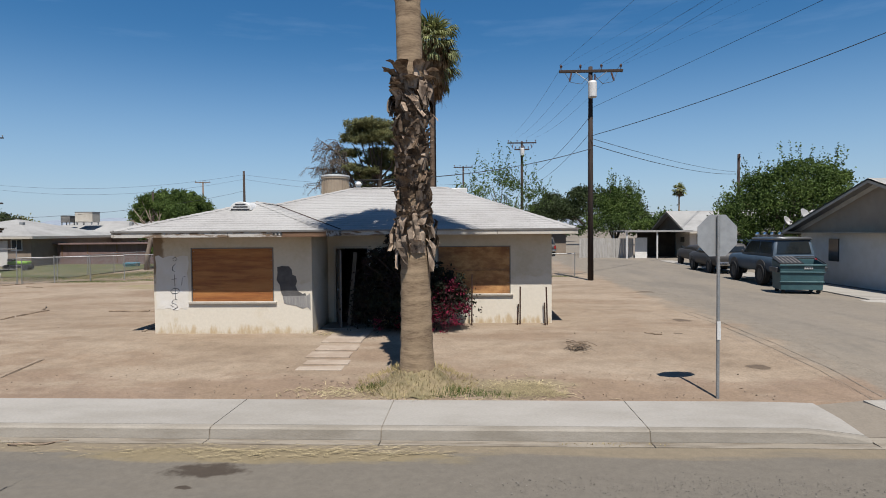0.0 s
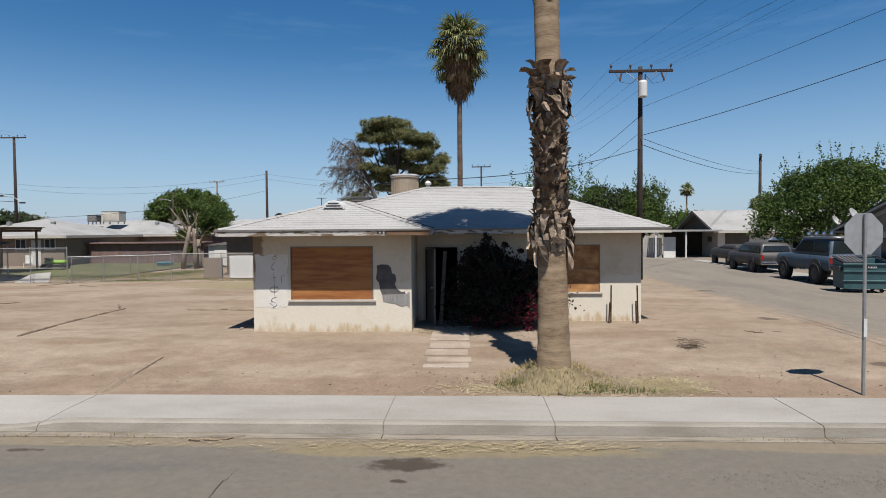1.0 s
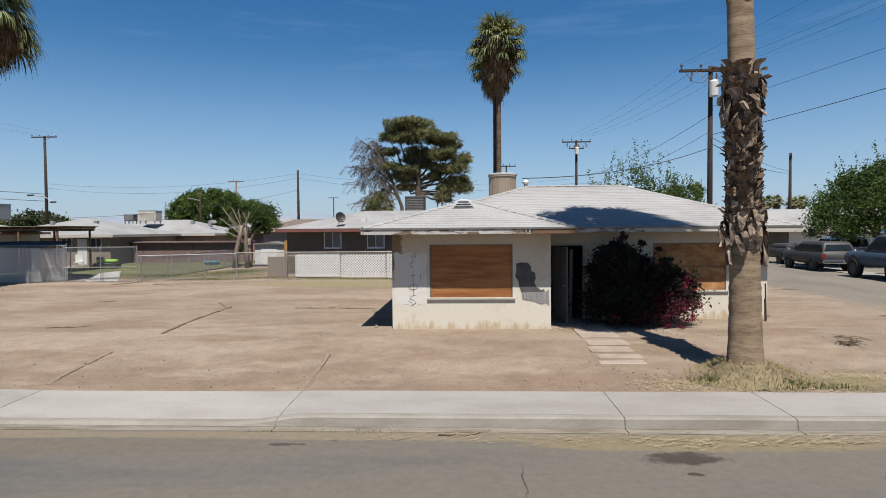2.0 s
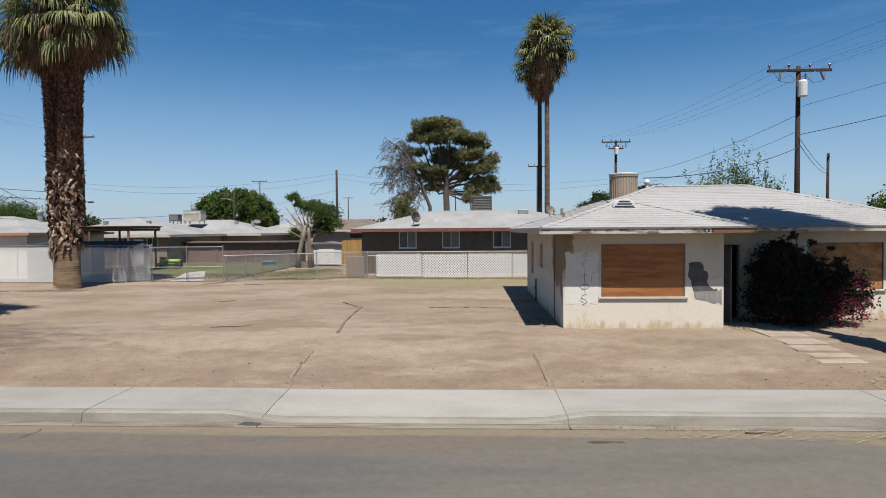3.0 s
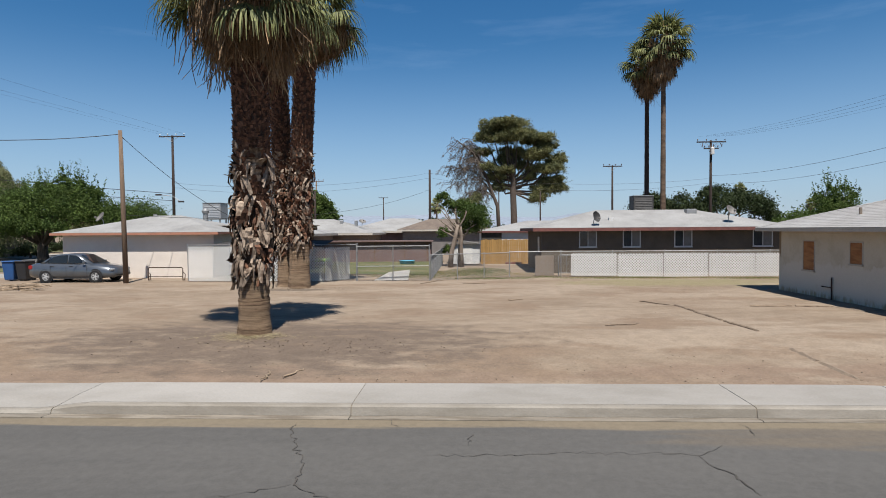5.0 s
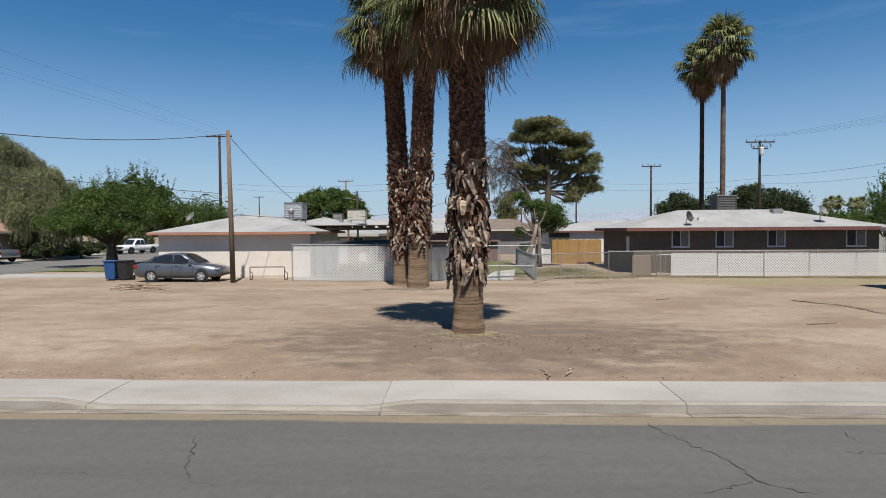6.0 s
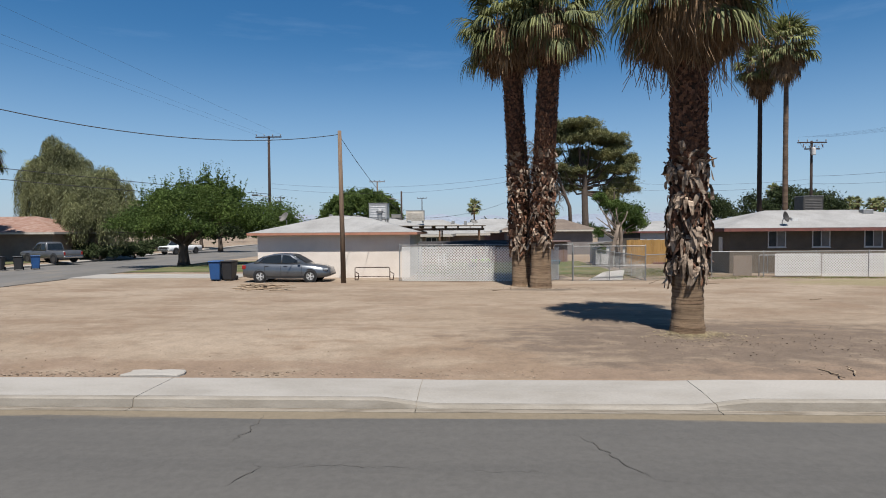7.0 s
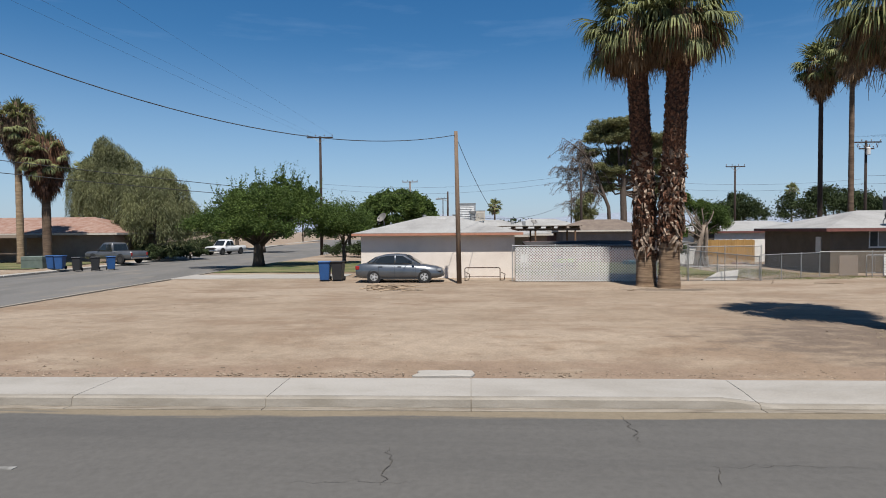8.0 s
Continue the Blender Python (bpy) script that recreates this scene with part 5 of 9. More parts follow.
part("wall", Geo().box(-33.0, -23.6, 46.4, 47.6, -0.1, 1.62), M["mauve_wall"], shed)
part("roof", Geo().box(-33.2, -23.4, 46.1, 47.8, 1.62, 1.72), M["mauve_wall"], shed)
for x in (-32.6, -30.5, -28.1, -25.7, -23.9):
    part("batten", Geo().box(x - 0.04, x + 0.04, 46.37, 46.4, -0.1, 1.62), M["trim_bare"], shed)
white_shed = thing("garden_shed", (0, 0, 0), 0, "small white sheet-metal garden shed", "shed")
part("wall", Geo().box(-21.97, -19.77, 43.6, 45.6, -0.1, 1.50), M["white_metal"], white_shed, bevel=0.01)
part("roof", Geo().prism([(-22.15, 43.4, 1.50), (-19.72, 43.4, 1.50), (-20.9, 43.4, 1.70)], (0, 2.4, 0)), M["cooler_grey"], white_shed)
part("door", Geo().box(-21.5, -20.3, 43.57, 43.595, 0, 1.45), M["white_paint"], white_shed)
gable = hip_house("house", -19.6, -8.0, 46.0, 54.0, 2.32, 0.20, M["white_paint"], M["red_trim"], M["white_roof"], "low white house with red fascia and a dark sheet as its bay's shade", 0.22, board=0.12)
# flat near-black sheet on the wall stands in for the bay's shade
part("opening", Geo().box(-19.59, -18.0, 45.94, 45.99, 0.0, 2.28), M["interior_shade"], gable, "near-black sheet painted as an open bay's shade")
solo("board", Geo().box(-17.9, -16.7, 42.9, 43.1, 0.0, 0.14), M["red_trim"], "red painted board lying before the cedar fence", "board", bevel=0.01)
yel = thing("board_fence", (0, 0, 0), 0, "new honey-coloured cedar board fence", "fence")
for k in range(22):
    part("board", Geo().box(-19.70 + k * 0.165, -19.545 + k * 0.165, 43.4, 43.43, -0.05, 1.78 + 0.02 * (k % 3)), M["yellow_wood"], yel)
for z in (0.35, 1.3):
    part("rail", Geo().box(-19.7, -16.1, 43.44, 43.49, z, z + 0.09), M["yellow_wood"], yel)

# garage beyond the alley, carport house at its end
garage = hip_house("garage", 16.1, 26.0, 18.4, 29.9, 2.28, 0.317, M["white_paint"], M["trim_clean"], M["white_roof"], "white garage with a brown gable end facing the alley", 0.6, gable=True, ridge="x")
part("gable_cladding", Geo().prism([(16.0, 18.3, 2.25), (16.0, 30.0, 2.25), (16.0, 24.15, 4.12)], (0.08, 0, 0)), M["corrugated"], garage, "brown gable cladding")
part("window", Geo().box(16.05, 16.1, 26.9, 27.6, 1.0, 2.0), M["window_glass"], garage)
dish(16.3, 30.25, 2.38, 0.36, 35, 30, "white satellite dish on a garage eave", "dish_white", 0.62)
dish(15.52, 30.42, 2.30, 0.25, 35, 30, "white satellite dish on a short mast", "dish_white", 0.42)
carport = hip_house("house", 18.7, 31.0, 52.0, 60.8, 2.15, 0.372, M["pinkish_wall"], M["trim_clean"], M["white_roof"], "pale house with a white gabled roof closing the alley", 0.6, gable=True, ridge="x")
part("bay_door", Geo().box(19.3, 21.3, 51.95, 51.99, 0.0, 2.05), M["brown_wall"], carport, "dark brown bay door", bevel=0.01)
part("vent", Geo().box(18.62, 18.69, 53.2, 54.0, 1.3, 1.75), M["cooler_grey"], carport, bevel=0.01)
part("gable_boarding", Geo().prism([(18.6, 51.5, 2.22), (18.6, 61.3, 2.22), (18.6, 56.4, 3.98)], (0.06, 0, 0)), M["brown_wall"], carport, "dark gable boarding")
cp = thing("carport", (0, 0, 0), 0, "flat white carport roof on posts", "carport")
part("roof", Geo().box(12.9, 18.5, 50.6, 55.6, 2.22, 2.36), M["white_roof"], cp)
for x, y in ((13.1, 50.8), (15.6, 50.8), (13.1, 55.4), (17.6, 55.4)):
    part("post", Geo().box(x - 0.06, x + 0.06, y - 0.06, y + 0.06, -0.05, 2.22), M["white_metal"], cp)
# back wall coloured near black as the shade under the carport roof
part("back_wall", Geo().box(15.2, 18.6, 55.2, 55.4, 0, 2.22), M["interior_shade"], cp)
gate = thing("board_fence", (0, 0, 0), 0, "weathered off-white board fence along the alley", "fence")
for k in range(34):
    part("board", Geo().box(9.6 + k * 0.125, 9.715 + k * 0.125, 53.2 - k * 0.05, 53.23 - k * 0.05, -0.05, 1.7), M["cream_board"], gate)
part("panel", Geo().box(13.95, 14.95, 51.4, 51.45, 0, 1.75), M["white_paint"], gate)
hip_house("house", 3.0, 9.5, 60.0, 67.0, 2.5, 0.25, M["tan_wall"], M["trim_clean"], M["white_roof"], "low tan white-roofed house behind the alley", 0.6)

# house across the side street
hip_house("house", -96.0, -71.3, 53.8, 64.0, 2.6, 0.28, M["tan_wall"], M["trim_clean"], M["tile_roof"], "tan house with a terracotta tile roof", 0.8)
porch = thing("porch", (0, 0, 0), 0, "tan carport porch with square columns", "porch")
part("beam", Geo().box(-92, -77.0, 49.6, 52.9, 2.3, 2.6), M["tan_wall"], porch)
for x in (-89.6, -83.5, -77.4):
    part("column", Geo().box(x - 0.25, x + 0.25, 49.7, 50.2, -0.1, 2.3), M["tan_wall"], porch)


# ---- palms and trees ----
def np_rng(seed):
    return np.random.default_rng(seed)


def fan_frond(rng, geo, base, way, petiole, fan, blades=22, droop=0.5, width=0.05, fold=0.25, spread=2.5):
    """One fan leaf: a petiole, then blades spread like a hand, bent down at their tips."""
    way = way / np.linalg.norm(way)
    down = np.array([0, 0, -1.0])
    side = np.cross(way, down)
    side = side / (np.linalg.norm(side) + 1e-6)
    nrm = np.cross(side, way)
    mid = base + way * petiole * 0.55
    hub = base + way * petiole + down * petiole * 0.12 * droop
    w = 0.02
    geo.quads(np.array([[base - side * w, base + side * w, mid + side * w, mid - side * w], [mid - side * w, mid + side * w, hub + side * w * 0.7, hub - side * w * 0.7]]))
    quads = []
    for k in range(blades):
        a = (k / (blades - 1) - 0.5) * spread + rng.normal(0, 0.04)
        d = way * math.cos(a) + side * math.sin(a) + nrm * fold * (abs(math.sin(a)) - 0.3)
        d = d / np.linalg.norm(d)
        ln = fan * (1 - 0.32 * abs(a / spread * 2) ** 2) * rng.uniform(0.85, 1.1)
        perp = np.cross(d, nrm)
        perp = perp / (np.linalg.norm(perp) + 1e-6)
        p0, p1 = hub, hub + d * ln * 0.46 + down * ln * 0.06 * droop
        d2 = d + down * (0.55 * droop + rng.uniform(0, 0.5) * droop)
        d2 = d2 / np.linalg.norm(d2)
        p2 = p1 + d2 * ln * 0.28
        d3 = d2 + down * (0.9 * droop + rng.uniform(0, 0.7) * droop)
        d3 = d3 / np.linalg.norm(d3)
        p3 = p2 + d3 * ln * 0.30
        for a_, b_, wa, wb in ((p0, p1, width * 0.35, width), (p1, p2, width, width * 0.6), (p2, p3, width * 0.6, width * 0.1)):
            quads.append([a_ - perp * wa, a_ + perp * wa, b_ + perp * wb, b_ - perp * wb])
    geo.quads(np.array(quads))


def boots(rng, geo, z0, z1, radius, count, size, out=0.5, droop=0.25):
    """Old leaf bases round a trunk: broad curled scales with torn tips; those that droop hang down as blunt strips."""
    for i in range(count):
        z = z0 + (z1 - z0) * (i + rng.uniform(0, 1)) / count
        a = i * 2.39996 + rng.normal(0, 0.3)
        r = radius(z)
        ln, wd = size * rng.uniform(0.65, 1.3), size * rng.uniform(0.6, 1.05)
        flare_, skew, up = out * rng.uniform(0.25, 1.4), rng.normal(0, 0.3), 1.0 if rng.uniform() > droop else -1.0
        shape = ((0.0, 1.0, 0.0), (0.45, 0.98, 0.22), (0.8, 0.85, 0.55), (1.02, 0.6, 0.9))
        if up < 0:
            ln, wd, flare_, skew = ln * rng.uniform(0.7, 1.5), wd * rng.uniform(0.32, 0.68), flare_ * 0.7, max(-0.4, min(0.4, skew * 1.3))
            shape = ((0.0, 0.7, 0.1), (0.35, 1.0, 0.55), (0.75, 0.95, 0.62), (1.02, 0.62, rng.uniform(0.35, 0.9)))
        curl, torn = rng.uniform(0.02, 0.09) * size * 4, rng.uniform(-0.12, 0.12, 3) * ln
        rows = []
        for k, (v, w, o) in enumerate(shape):
            row = []
            for c in (-1, 0, 1):
                ang = a + (c * w * wd * 0.5 + skew * v * ln) / r
                rr = r + 0.012 + flare_ * ln * o * (1.0 if c == 0 else 0.85) + (curl * 0.6 if c == 0 else 0.0)
                row.append((rr * math.cos(ang), rr * math.sin(ang), z + up * v * ln * (1 - 0.35 * flare_ * o) + (torn[c + 1] if k == 3 else 0.0)))
            rows.append(row)
        n = len(geo.v)
        geo.v.extend(p for row in rows for p in row)
        for k in range(3):
            geo.f += [(n + 3 * k, n + 3 * k + 1, n + 3 * k + 4, n + 3 * k + 3), (n + 3 * k + 1, n + 3 * k + 2, n + 3 * k + 5, n + 3 * k + 4)]


def tatters(rng, geo, z0, z1, radius, clusters, size, bow=0.11):
    """Torn dry leaf stalks that hang from a trunk in clusters, each a bent and twisted strip."""
    for i in range(clusters):
        z = z0 + (z1 - z0) * (i + rng.uniform(0, 1)) / clusters
        a0 = i * 2.39996 + rng.normal(0, 0.4)
        lean_ = rng.normal(0, 0.22)
        for j in range(int(rng.integers(3, 7))):
            r = radius(z)
            a, zz = a0 + rng.normal(0, 0.20), z + rng.normal(0, 0.06)
            ln, wd = size * rng.uniform(0.55, 1.5), rng.uniform(0.022, 0.060)
            out, skew, twist = bow * rng.uniform(0.3, 1.5), lean_ + rng.normal(0, 0.16), rng.normal(0, 0.5)
            rows = []
            for v, w, o in ((0.0, 1.0, 0.15), (0.18, 1.1, 0.75), (0.5, 0.95, 1.0), (0.8, 0.7, rng.uniform(0.6, 1.2)), (1.0, rng.uniform(0.1, 0.6), rng.uniform(0.3, 1.5))):
                for c in (-1, 1):
                    ang = a + (c * w * wd + skew * v * ln) / r
                    rr = r + 0.01 + out * o + c * twist * wd * (0.3 + v)
                    rows.append((rr * math.cos(ang), rr * math.sin(ang), zz + 0.05 * math.sin(v * 3.1) - v * ln + (c * rng.normal(0, 0.02) if v == 1.0 else 0.0)))
            n = len(geo.v)
            geo.v.extend(rows)
            geo.f += [(n + 2 * k, n + 2 * k + 1, n + 2 * k + 3, n + 2 * k + 2) for k in range(4)]


def palm(x, y, z, height, r0, r1, label, seed, bark="bark", boot="boot", boot_zones=(), lean=(0, 0), live=46, dead=60, fan=1.05, petiole=0.95, blades=20, skirt=1.6, rings=True, flare=1.18, group="palms", hang=8, bowl=(1.4, 0.9, 1.4), strands=1500, bw=0.030, thatch="frond_dead", clean=None, sag=1.0, torn=()):
    rng = np_rng(seed)
    ob = thing("palm_tree", (x, y, z), 0, label, "palm tree", group)

    def radius(zz):
        u = min(1.0, max(0.0, zz / height))
        return r0 + (r1 - r0) * u + (flare - 1) * r0 * math.exp(-zz / 0.35)

    def axis(zz):
        u = zz / height
        return np.array([lean[0] * u ** 1.5, lean[1] * u ** 1.5, zz])
    n = int(height / 0.09) if rings else int(height / 0.5)
    prof, rad = [], []
    for i in range(n + 1):
        zz = -0.15 + (height + 0.15) * i / n
        prof.append(axis(max(0, zz)) if zz > 0 else np.array([0, 0, zz]))
        rad.append(radius(max(0, zz)) * (1 + (0.018 * (1 if i % 2 else -1) if rings else 0)) * (1 + 0.02 * rng.normal()))
    if clean:
        cut = next(i for i, p in enumerate(prof) if p[2] > clean)
        part("trunk", Geo().tube(prof[:cut + 1], rad[:cut + 1], 18), M[bark], ob, smooth=True)
        part("upper_trunk", Geo().tube(prof[cut:], [q * 0.97 for q in rad[cut:]], 18), M["bark_fibre"], ob, "dark fibrous upper trunk", smooth=True)
    else:
        part("trunk", Geo().tube(prof, rad, 18), M[bark], ob, smooth=True)
    for z0, z1, count, size, out, mat, droop in boot_zones:
        g = Geo()
        boots(rng, g, z0, z1, radius, count, size, out, droop)
        g.v = [(p[0] + axis(p[2])[0], p[1] + axis(p[2])[1], p[2]) for p in g.v]
        part("leaf_base_thatch", g, M[mat or boot], ob, "ragged stubs of old leaf bases", kind="stuff", fix=False)
    for z0, z1, count, size, mat in torn:
        g = Geo()
        tatters(rng, g, z0, z1, radius, count, size)
        g.v = [(p[0] + axis(max(0, p[2]))[0], p[1] + axis(max(0, p[2]))[1], p[2]) for p in g.v]
        part("dead_leaf_thatch", g, M[mat], ob, "torn hanging leaf stalks", kind="stuff", fix=False)
    top = axis(height)
    g = Geo()
    for i in range(live):
        u = (i + 0.5) / live
        el = math.radians(78 - 104 * u ** 0.85 + rng.normal(0, 7))
        a = i * 2.39996 + rng.normal(0, 0.3)
        way = np.array([math.cos(a) * math.cos(el), math.sin(a) * math.cos(el), math.sin(el)])
        droop = sag * (0.35 + 1.0 * u) * rng.uniform(0.6, 1.5)
        fan_frond(rng, g, top + way * r1 * 0.6 + np.array([0, 0, 0.15 - 0.3 * u]), way, petiole * rng.uniform(0.6, 1.3), fan * rng.uniform(0.8, 1.15), blades, droop, bw * fan, rng.uniform(-0.1, 0.6), rng.uniform(2.2, 3.0))
    part("crown", g, M["frond"], ob, "green fan leaves", kind="stuff", fix=False)
    # dead leaves below hang as a thatch bowl with a ragged hem
    g = Geo()
    R, gap, deep = bowl
    n = strands
    ang, rr = rng.uniform(0, 2 * math.pi, n), R * np.sqrt(rng.uniform(0.04, 1.0, n))
    lump = 1 + 0.14 * np.sin(ang * 3 + 1.0) + 0.10 * np.sin(ang * 7 + 2.0) + 0.08 * np.sin(ang * 13)
    end_z = height - gap - deep * (1 - (rr / R) ** 1.6) - rng.exponential(0.10, n) - 0.12 * rng.uniform(0, 1, n)
    ln = rng.uniform(0.5, 1.5, n) * (0.5 + 0.35 * deep)
    dirs = np.stack([np.cos(ang), np.sin(ang), np.zeros(n)], axis=1)
    e = dirs * (rr * lump)[:, None] + np.array([top[0], top[1], 0]) + np.stack([np.zeros(n), np.zeros(n), end_z], axis=1)
    p0 = e + np.stack([np.zeros(n), np.zeros(n), ln], axis=1) - dirs * (0.18 * rr * ln)[:, None]
    side = np.stack([-np.sin(ang), np.cos(ang), np.zeros(n)], axis=1)
    turn = rng.normal(0, 0.8, n)[:, None]
    side = side * np.cos(turn) + dirs * np.sin(turn)
    w = (bw * 0.55 * rng.uniform(0.4, 1.3, n))[:, None]
    e = e + side * rng.normal(0, 0.07, n)[:, None]
    g.quads(np.stack([p0 - side * w, p0 + side * w, e + side * w * 0.35, e - side * w * 0.35], axis=1))
    for i in range(dead):
        u = (i + 0.5) / dead
        el = math.radians(-25 - 40 * u + rng.normal(0, 8))
        a = i * 2.39996 + rng.normal(0, 0.3)
        way = np.array([math.cos(a) * math.cos(el), math.sin(a) * math.cos(el), math.sin(el)])
        start = top + np.array([math.cos(a) * r1, math.sin(a) * r1, -0.15 - deep * 0.35 * u])
        fan_frond(rng, g, start, way, R * rng.uniform(0.35, 0.6), fan * rng.uniform(0.6, 0.9), max(10, blades - 10), 1.8, bw * 0.8 * fan, 0.1, 1.7)
    for i in range(hang):
        a, rr = rng.uniform(0, 6.28), rng.uniform(0.35, 1.15) * R
        q = top + np.array([math.cos(a) * rr, math.sin(a) * rr, -gap - deep * max(0.0, 1 - (rr / R) ** 1.6) + 0.2])
        for k in range(3):
            p, s_ = q + rng.normal(0, 0.06, 3), np.array([0.008, 0.003, 0])
            d = np.array([rng.normal(0, 0.12), rng.normal(0, 0.12), -1.0])
            for j in range(4):
                d = d + np.array([rng.normal(0, 0.16), rng.normal(0, 0.16), 0])
                e = p + d * rng.uniform(0.12, 0.38)
                g.quads(np.array([[p - s_, p + s_, e + s_, e - s_]]))
                p = e
    part("skirt", g, M[thatch], ob, "hanging skirt of dead brown leaves", kind="stuff", fix=False)
    return ob


# street palm before the boarded house: its crown stands far above
palm(-0.95, 10.45, -0.17, 12.9, 0.28, 0.155, "tall fan palm with ragged trunk beside the sidewalk", 11, "bark", "boot",
     [(2.2, 2.8, 18, 0.26, 0.45, "boot_pale", 0.6), (2.6, 5.2, 620, 0.145, 0.55, "boot", 0.2), (2.6, 5.2, 110, 0.18, 0.5, "boot_pale", 0.25), (4.8, 5.5, 60, 0.24, 1.0, "boot_pale", 0.3), (6.5, 12.4, 130, 0.12, 0.2, "boot", 0.1)],
     lean=(-0.30, 0.2), flare=1.3, live=44, dead=24, fan=1.2, petiole=1.05, hang=2, group="street palms", bowl=(2.0, 0.4, 4.2), strands=5200, bw=0.05, torn=[(2.55, 3.0, 12, 0.34, "boot_pale"), (4.9, 5.4, 14, 0.30, "boot_pale")])
palm(-25.93, 13.5, -0.02, 8.7, 0.37, 0.42, "thick fan palm with a brown leaf skirt on the dirt lot", 12, "bark_red", "boot_red",
     [(1.5, 3.4, 90, 0.20, 0.5, "boot_red", 0.5), (3.7, 4.5, 50, 0.24, 0.9, "boot_pale", 0.35), (3.2, 4.8, 380, 0.15, 0.5, "boot_red", 0.15), (4.4, 8.0, 2100, 0.105, 0.45, "boot_red", 0.02)],
     fan=1.22, petiole=1.05, dead=16, live=74, hang=54, flare=1.16, blades=28, bowl=(1.45, 1.25, 0.85), strands=6000, bw=0.022, clean=1.5, sag=1.35,
     torn=[(1.6, 2.0, 16, 0.36, "boot_pale"), (2.0, 2.4, 12, 0.30, "boot_red"), (2.3, 2.8, 22, 0.40, "boot_pale"), (2.9, 3.5, 26, 0.44, "boot_pale"), (2.9, 3.4, 12, 0.36, "boot_red"), (3.8, 4.4, 12, 0.32, "boot_pale")])
palm(-28.2, 25.4, 0.05, 12.3, 0.45, 0.43, "thick fan palm beside the white lattice fence", 13, "bark_red", "boot_red",
     [(1.9, 5.4, 300, 0.24, 0.6, "boot_red", 0.4), (4.0, 6.0, 90, 0.24, 0.8, "boot_pale", 0.3), (5.0, 11.6, 2100, 0.135, 0.5, "boot_red", 0.04)], (0.55, 0), fan=1.45, petiole=1.2, dead=44, live=86, hang=38, group="twin palms", flare=1.14, blades=24, bowl=(1.7, 1.2, 1.15), strands=5000, bw=0.026, clean=1.9, sag=1.3,
     torn=[(2.0, 3.0, 20, 0.38, "boot_pale"), (3.0, 4.2, 22, 0.36, "boot_pale"), (2.2, 4.4, 30, 0.34, "boot_red"), (4.2, 5.4, 12, 0.3, "boot_pale")])
palm(-28.98, 26.2, 0.05, 12.1, 0.43, 0.40, "leaning fan palm of a pair beside the lattice fence", 14, "bark_red", "boot_red",
     [(1.4, 5.4, 300, 0.24, 0.6, "boot_red", 0.4), (4.0, 6.0, 90, 0.24, 0.8, "boot_pale", 0.3), (5.0, 11.4, 2100, 0.135, 0.5, "boot_red", 0.04)], (-0.55, 0.2), fan=1.45, petiole=1.2, dead=44, live=86, hang=38, group="twin palms", flare=1.14, blades=24, bowl=(1.7, 1.2, 1.15), strands=5000, bw=0.026, clean=1.5, sag=1.15,
     torn=[(1.6, 2.8, 24, 0.38, "boot_pale"), (2.8, 4.2, 22, 0.36, "boot_pale"), (2.0, 4.4, 30, 0.34, "boot_red"), (4.2, 5.4, 12, 0.3, "boot_pale")])
# tall thin palms far behind
palm(-3.3, 53.0, 0, 18.8, 0.24, 0.19, "very tall slender fan palm far behind the houses", 15, "bark_brown", "boot", [], live=58, dead=40, fan=1.6, petiole=1.4, blades=16, rings=False, hang=4, group="distant palms", bowl=(1.7, 0.6, 3.4), strands=900, bw=0.05)
palm(-3.42, 57.5, 0, 18.1, 0.23, 0.19, "tall slender fan palm with a drooping crown", 16, "pole_dark", "boot", [], live=54, dead=40, fan=1.5, petiole=1.3, blades=16, rings=False, hang=4, group="distant palms", bowl=(1.7, 0.6, 3.2), strands=900, bw=0.05)
palm(-76.8, 49.0, -0.05, 12.2, 0.30, 0.26, "fan palm in a front yard across the street", 17, "bark", "boot", [], live=46, dead=40, fan=1.15, petiole=1.15, blades=18, rings=False, hang=4, group="yard palms", bowl=(1.6, 0.3, 3.4), thatch="boot", strands=2600, bw=0.045)
palm(-74.0, 48.5, -0.05, 9.2, 0.36, 0.32, "shorter fan palm with a thick dead skirt", 18, "bark_brown", "boot", [], live=46, dead=40, fan=1.2, petiole=1.2, blades=18, rings=False, hang=4, group="yard palms", bowl=(1.8, 0.2, 3.8), thatch="boot_red", strands=3200, bw=0.045)
for i, (px, py, ph) in enumerate([(-84, 70, 9.5), (68.8, 201, 15.2), (-30, 175, 9.5), (86, 190, 9.8), (91, 194, 10.4), (95, 192, 9.6), (100, 196, 10.2)]):
    palm(px, py, 0, ph, 0.3, 0.22, "small distant fan palm on the skyline", 30 + i, "bark", "boot", [], live=34, dead=16, fan=1.5, petiole=1.2, blades=12, rings=False, hang=0, group="skyline palms", bowl=(1.1, 0.4, 1.8), strands=250, bw=0.09)


def leaf_quads(rng, centres, size, flat=0.0, slim=0.5):
    """Small bent leaves, one quad each, turned at random."""
    n = len(centres)
    a = rng.normal(size=(n, 3))
    a /= np.linalg.norm(a, axis=1)[:, None]
    if flat:
        a[:, 2] *= flat
    b = rng.normal(size=(n, 3))
    b -= a * np.sum(a * b, axis=1)[:, None] / np.sum(a * a, axis=1)[:, None]
    b /= np.linalg.norm(b, axis=1)[:, None]
    s = size * rng.uniform(0.6, 1.3, size=(n, 1))
    bend = np.cross(a, b) * s * 0.25
    return np.stack([centres - a * s, centres - b * s * slim + bend, centres + a * s, centres + b * s * slim + bend], axis=1)


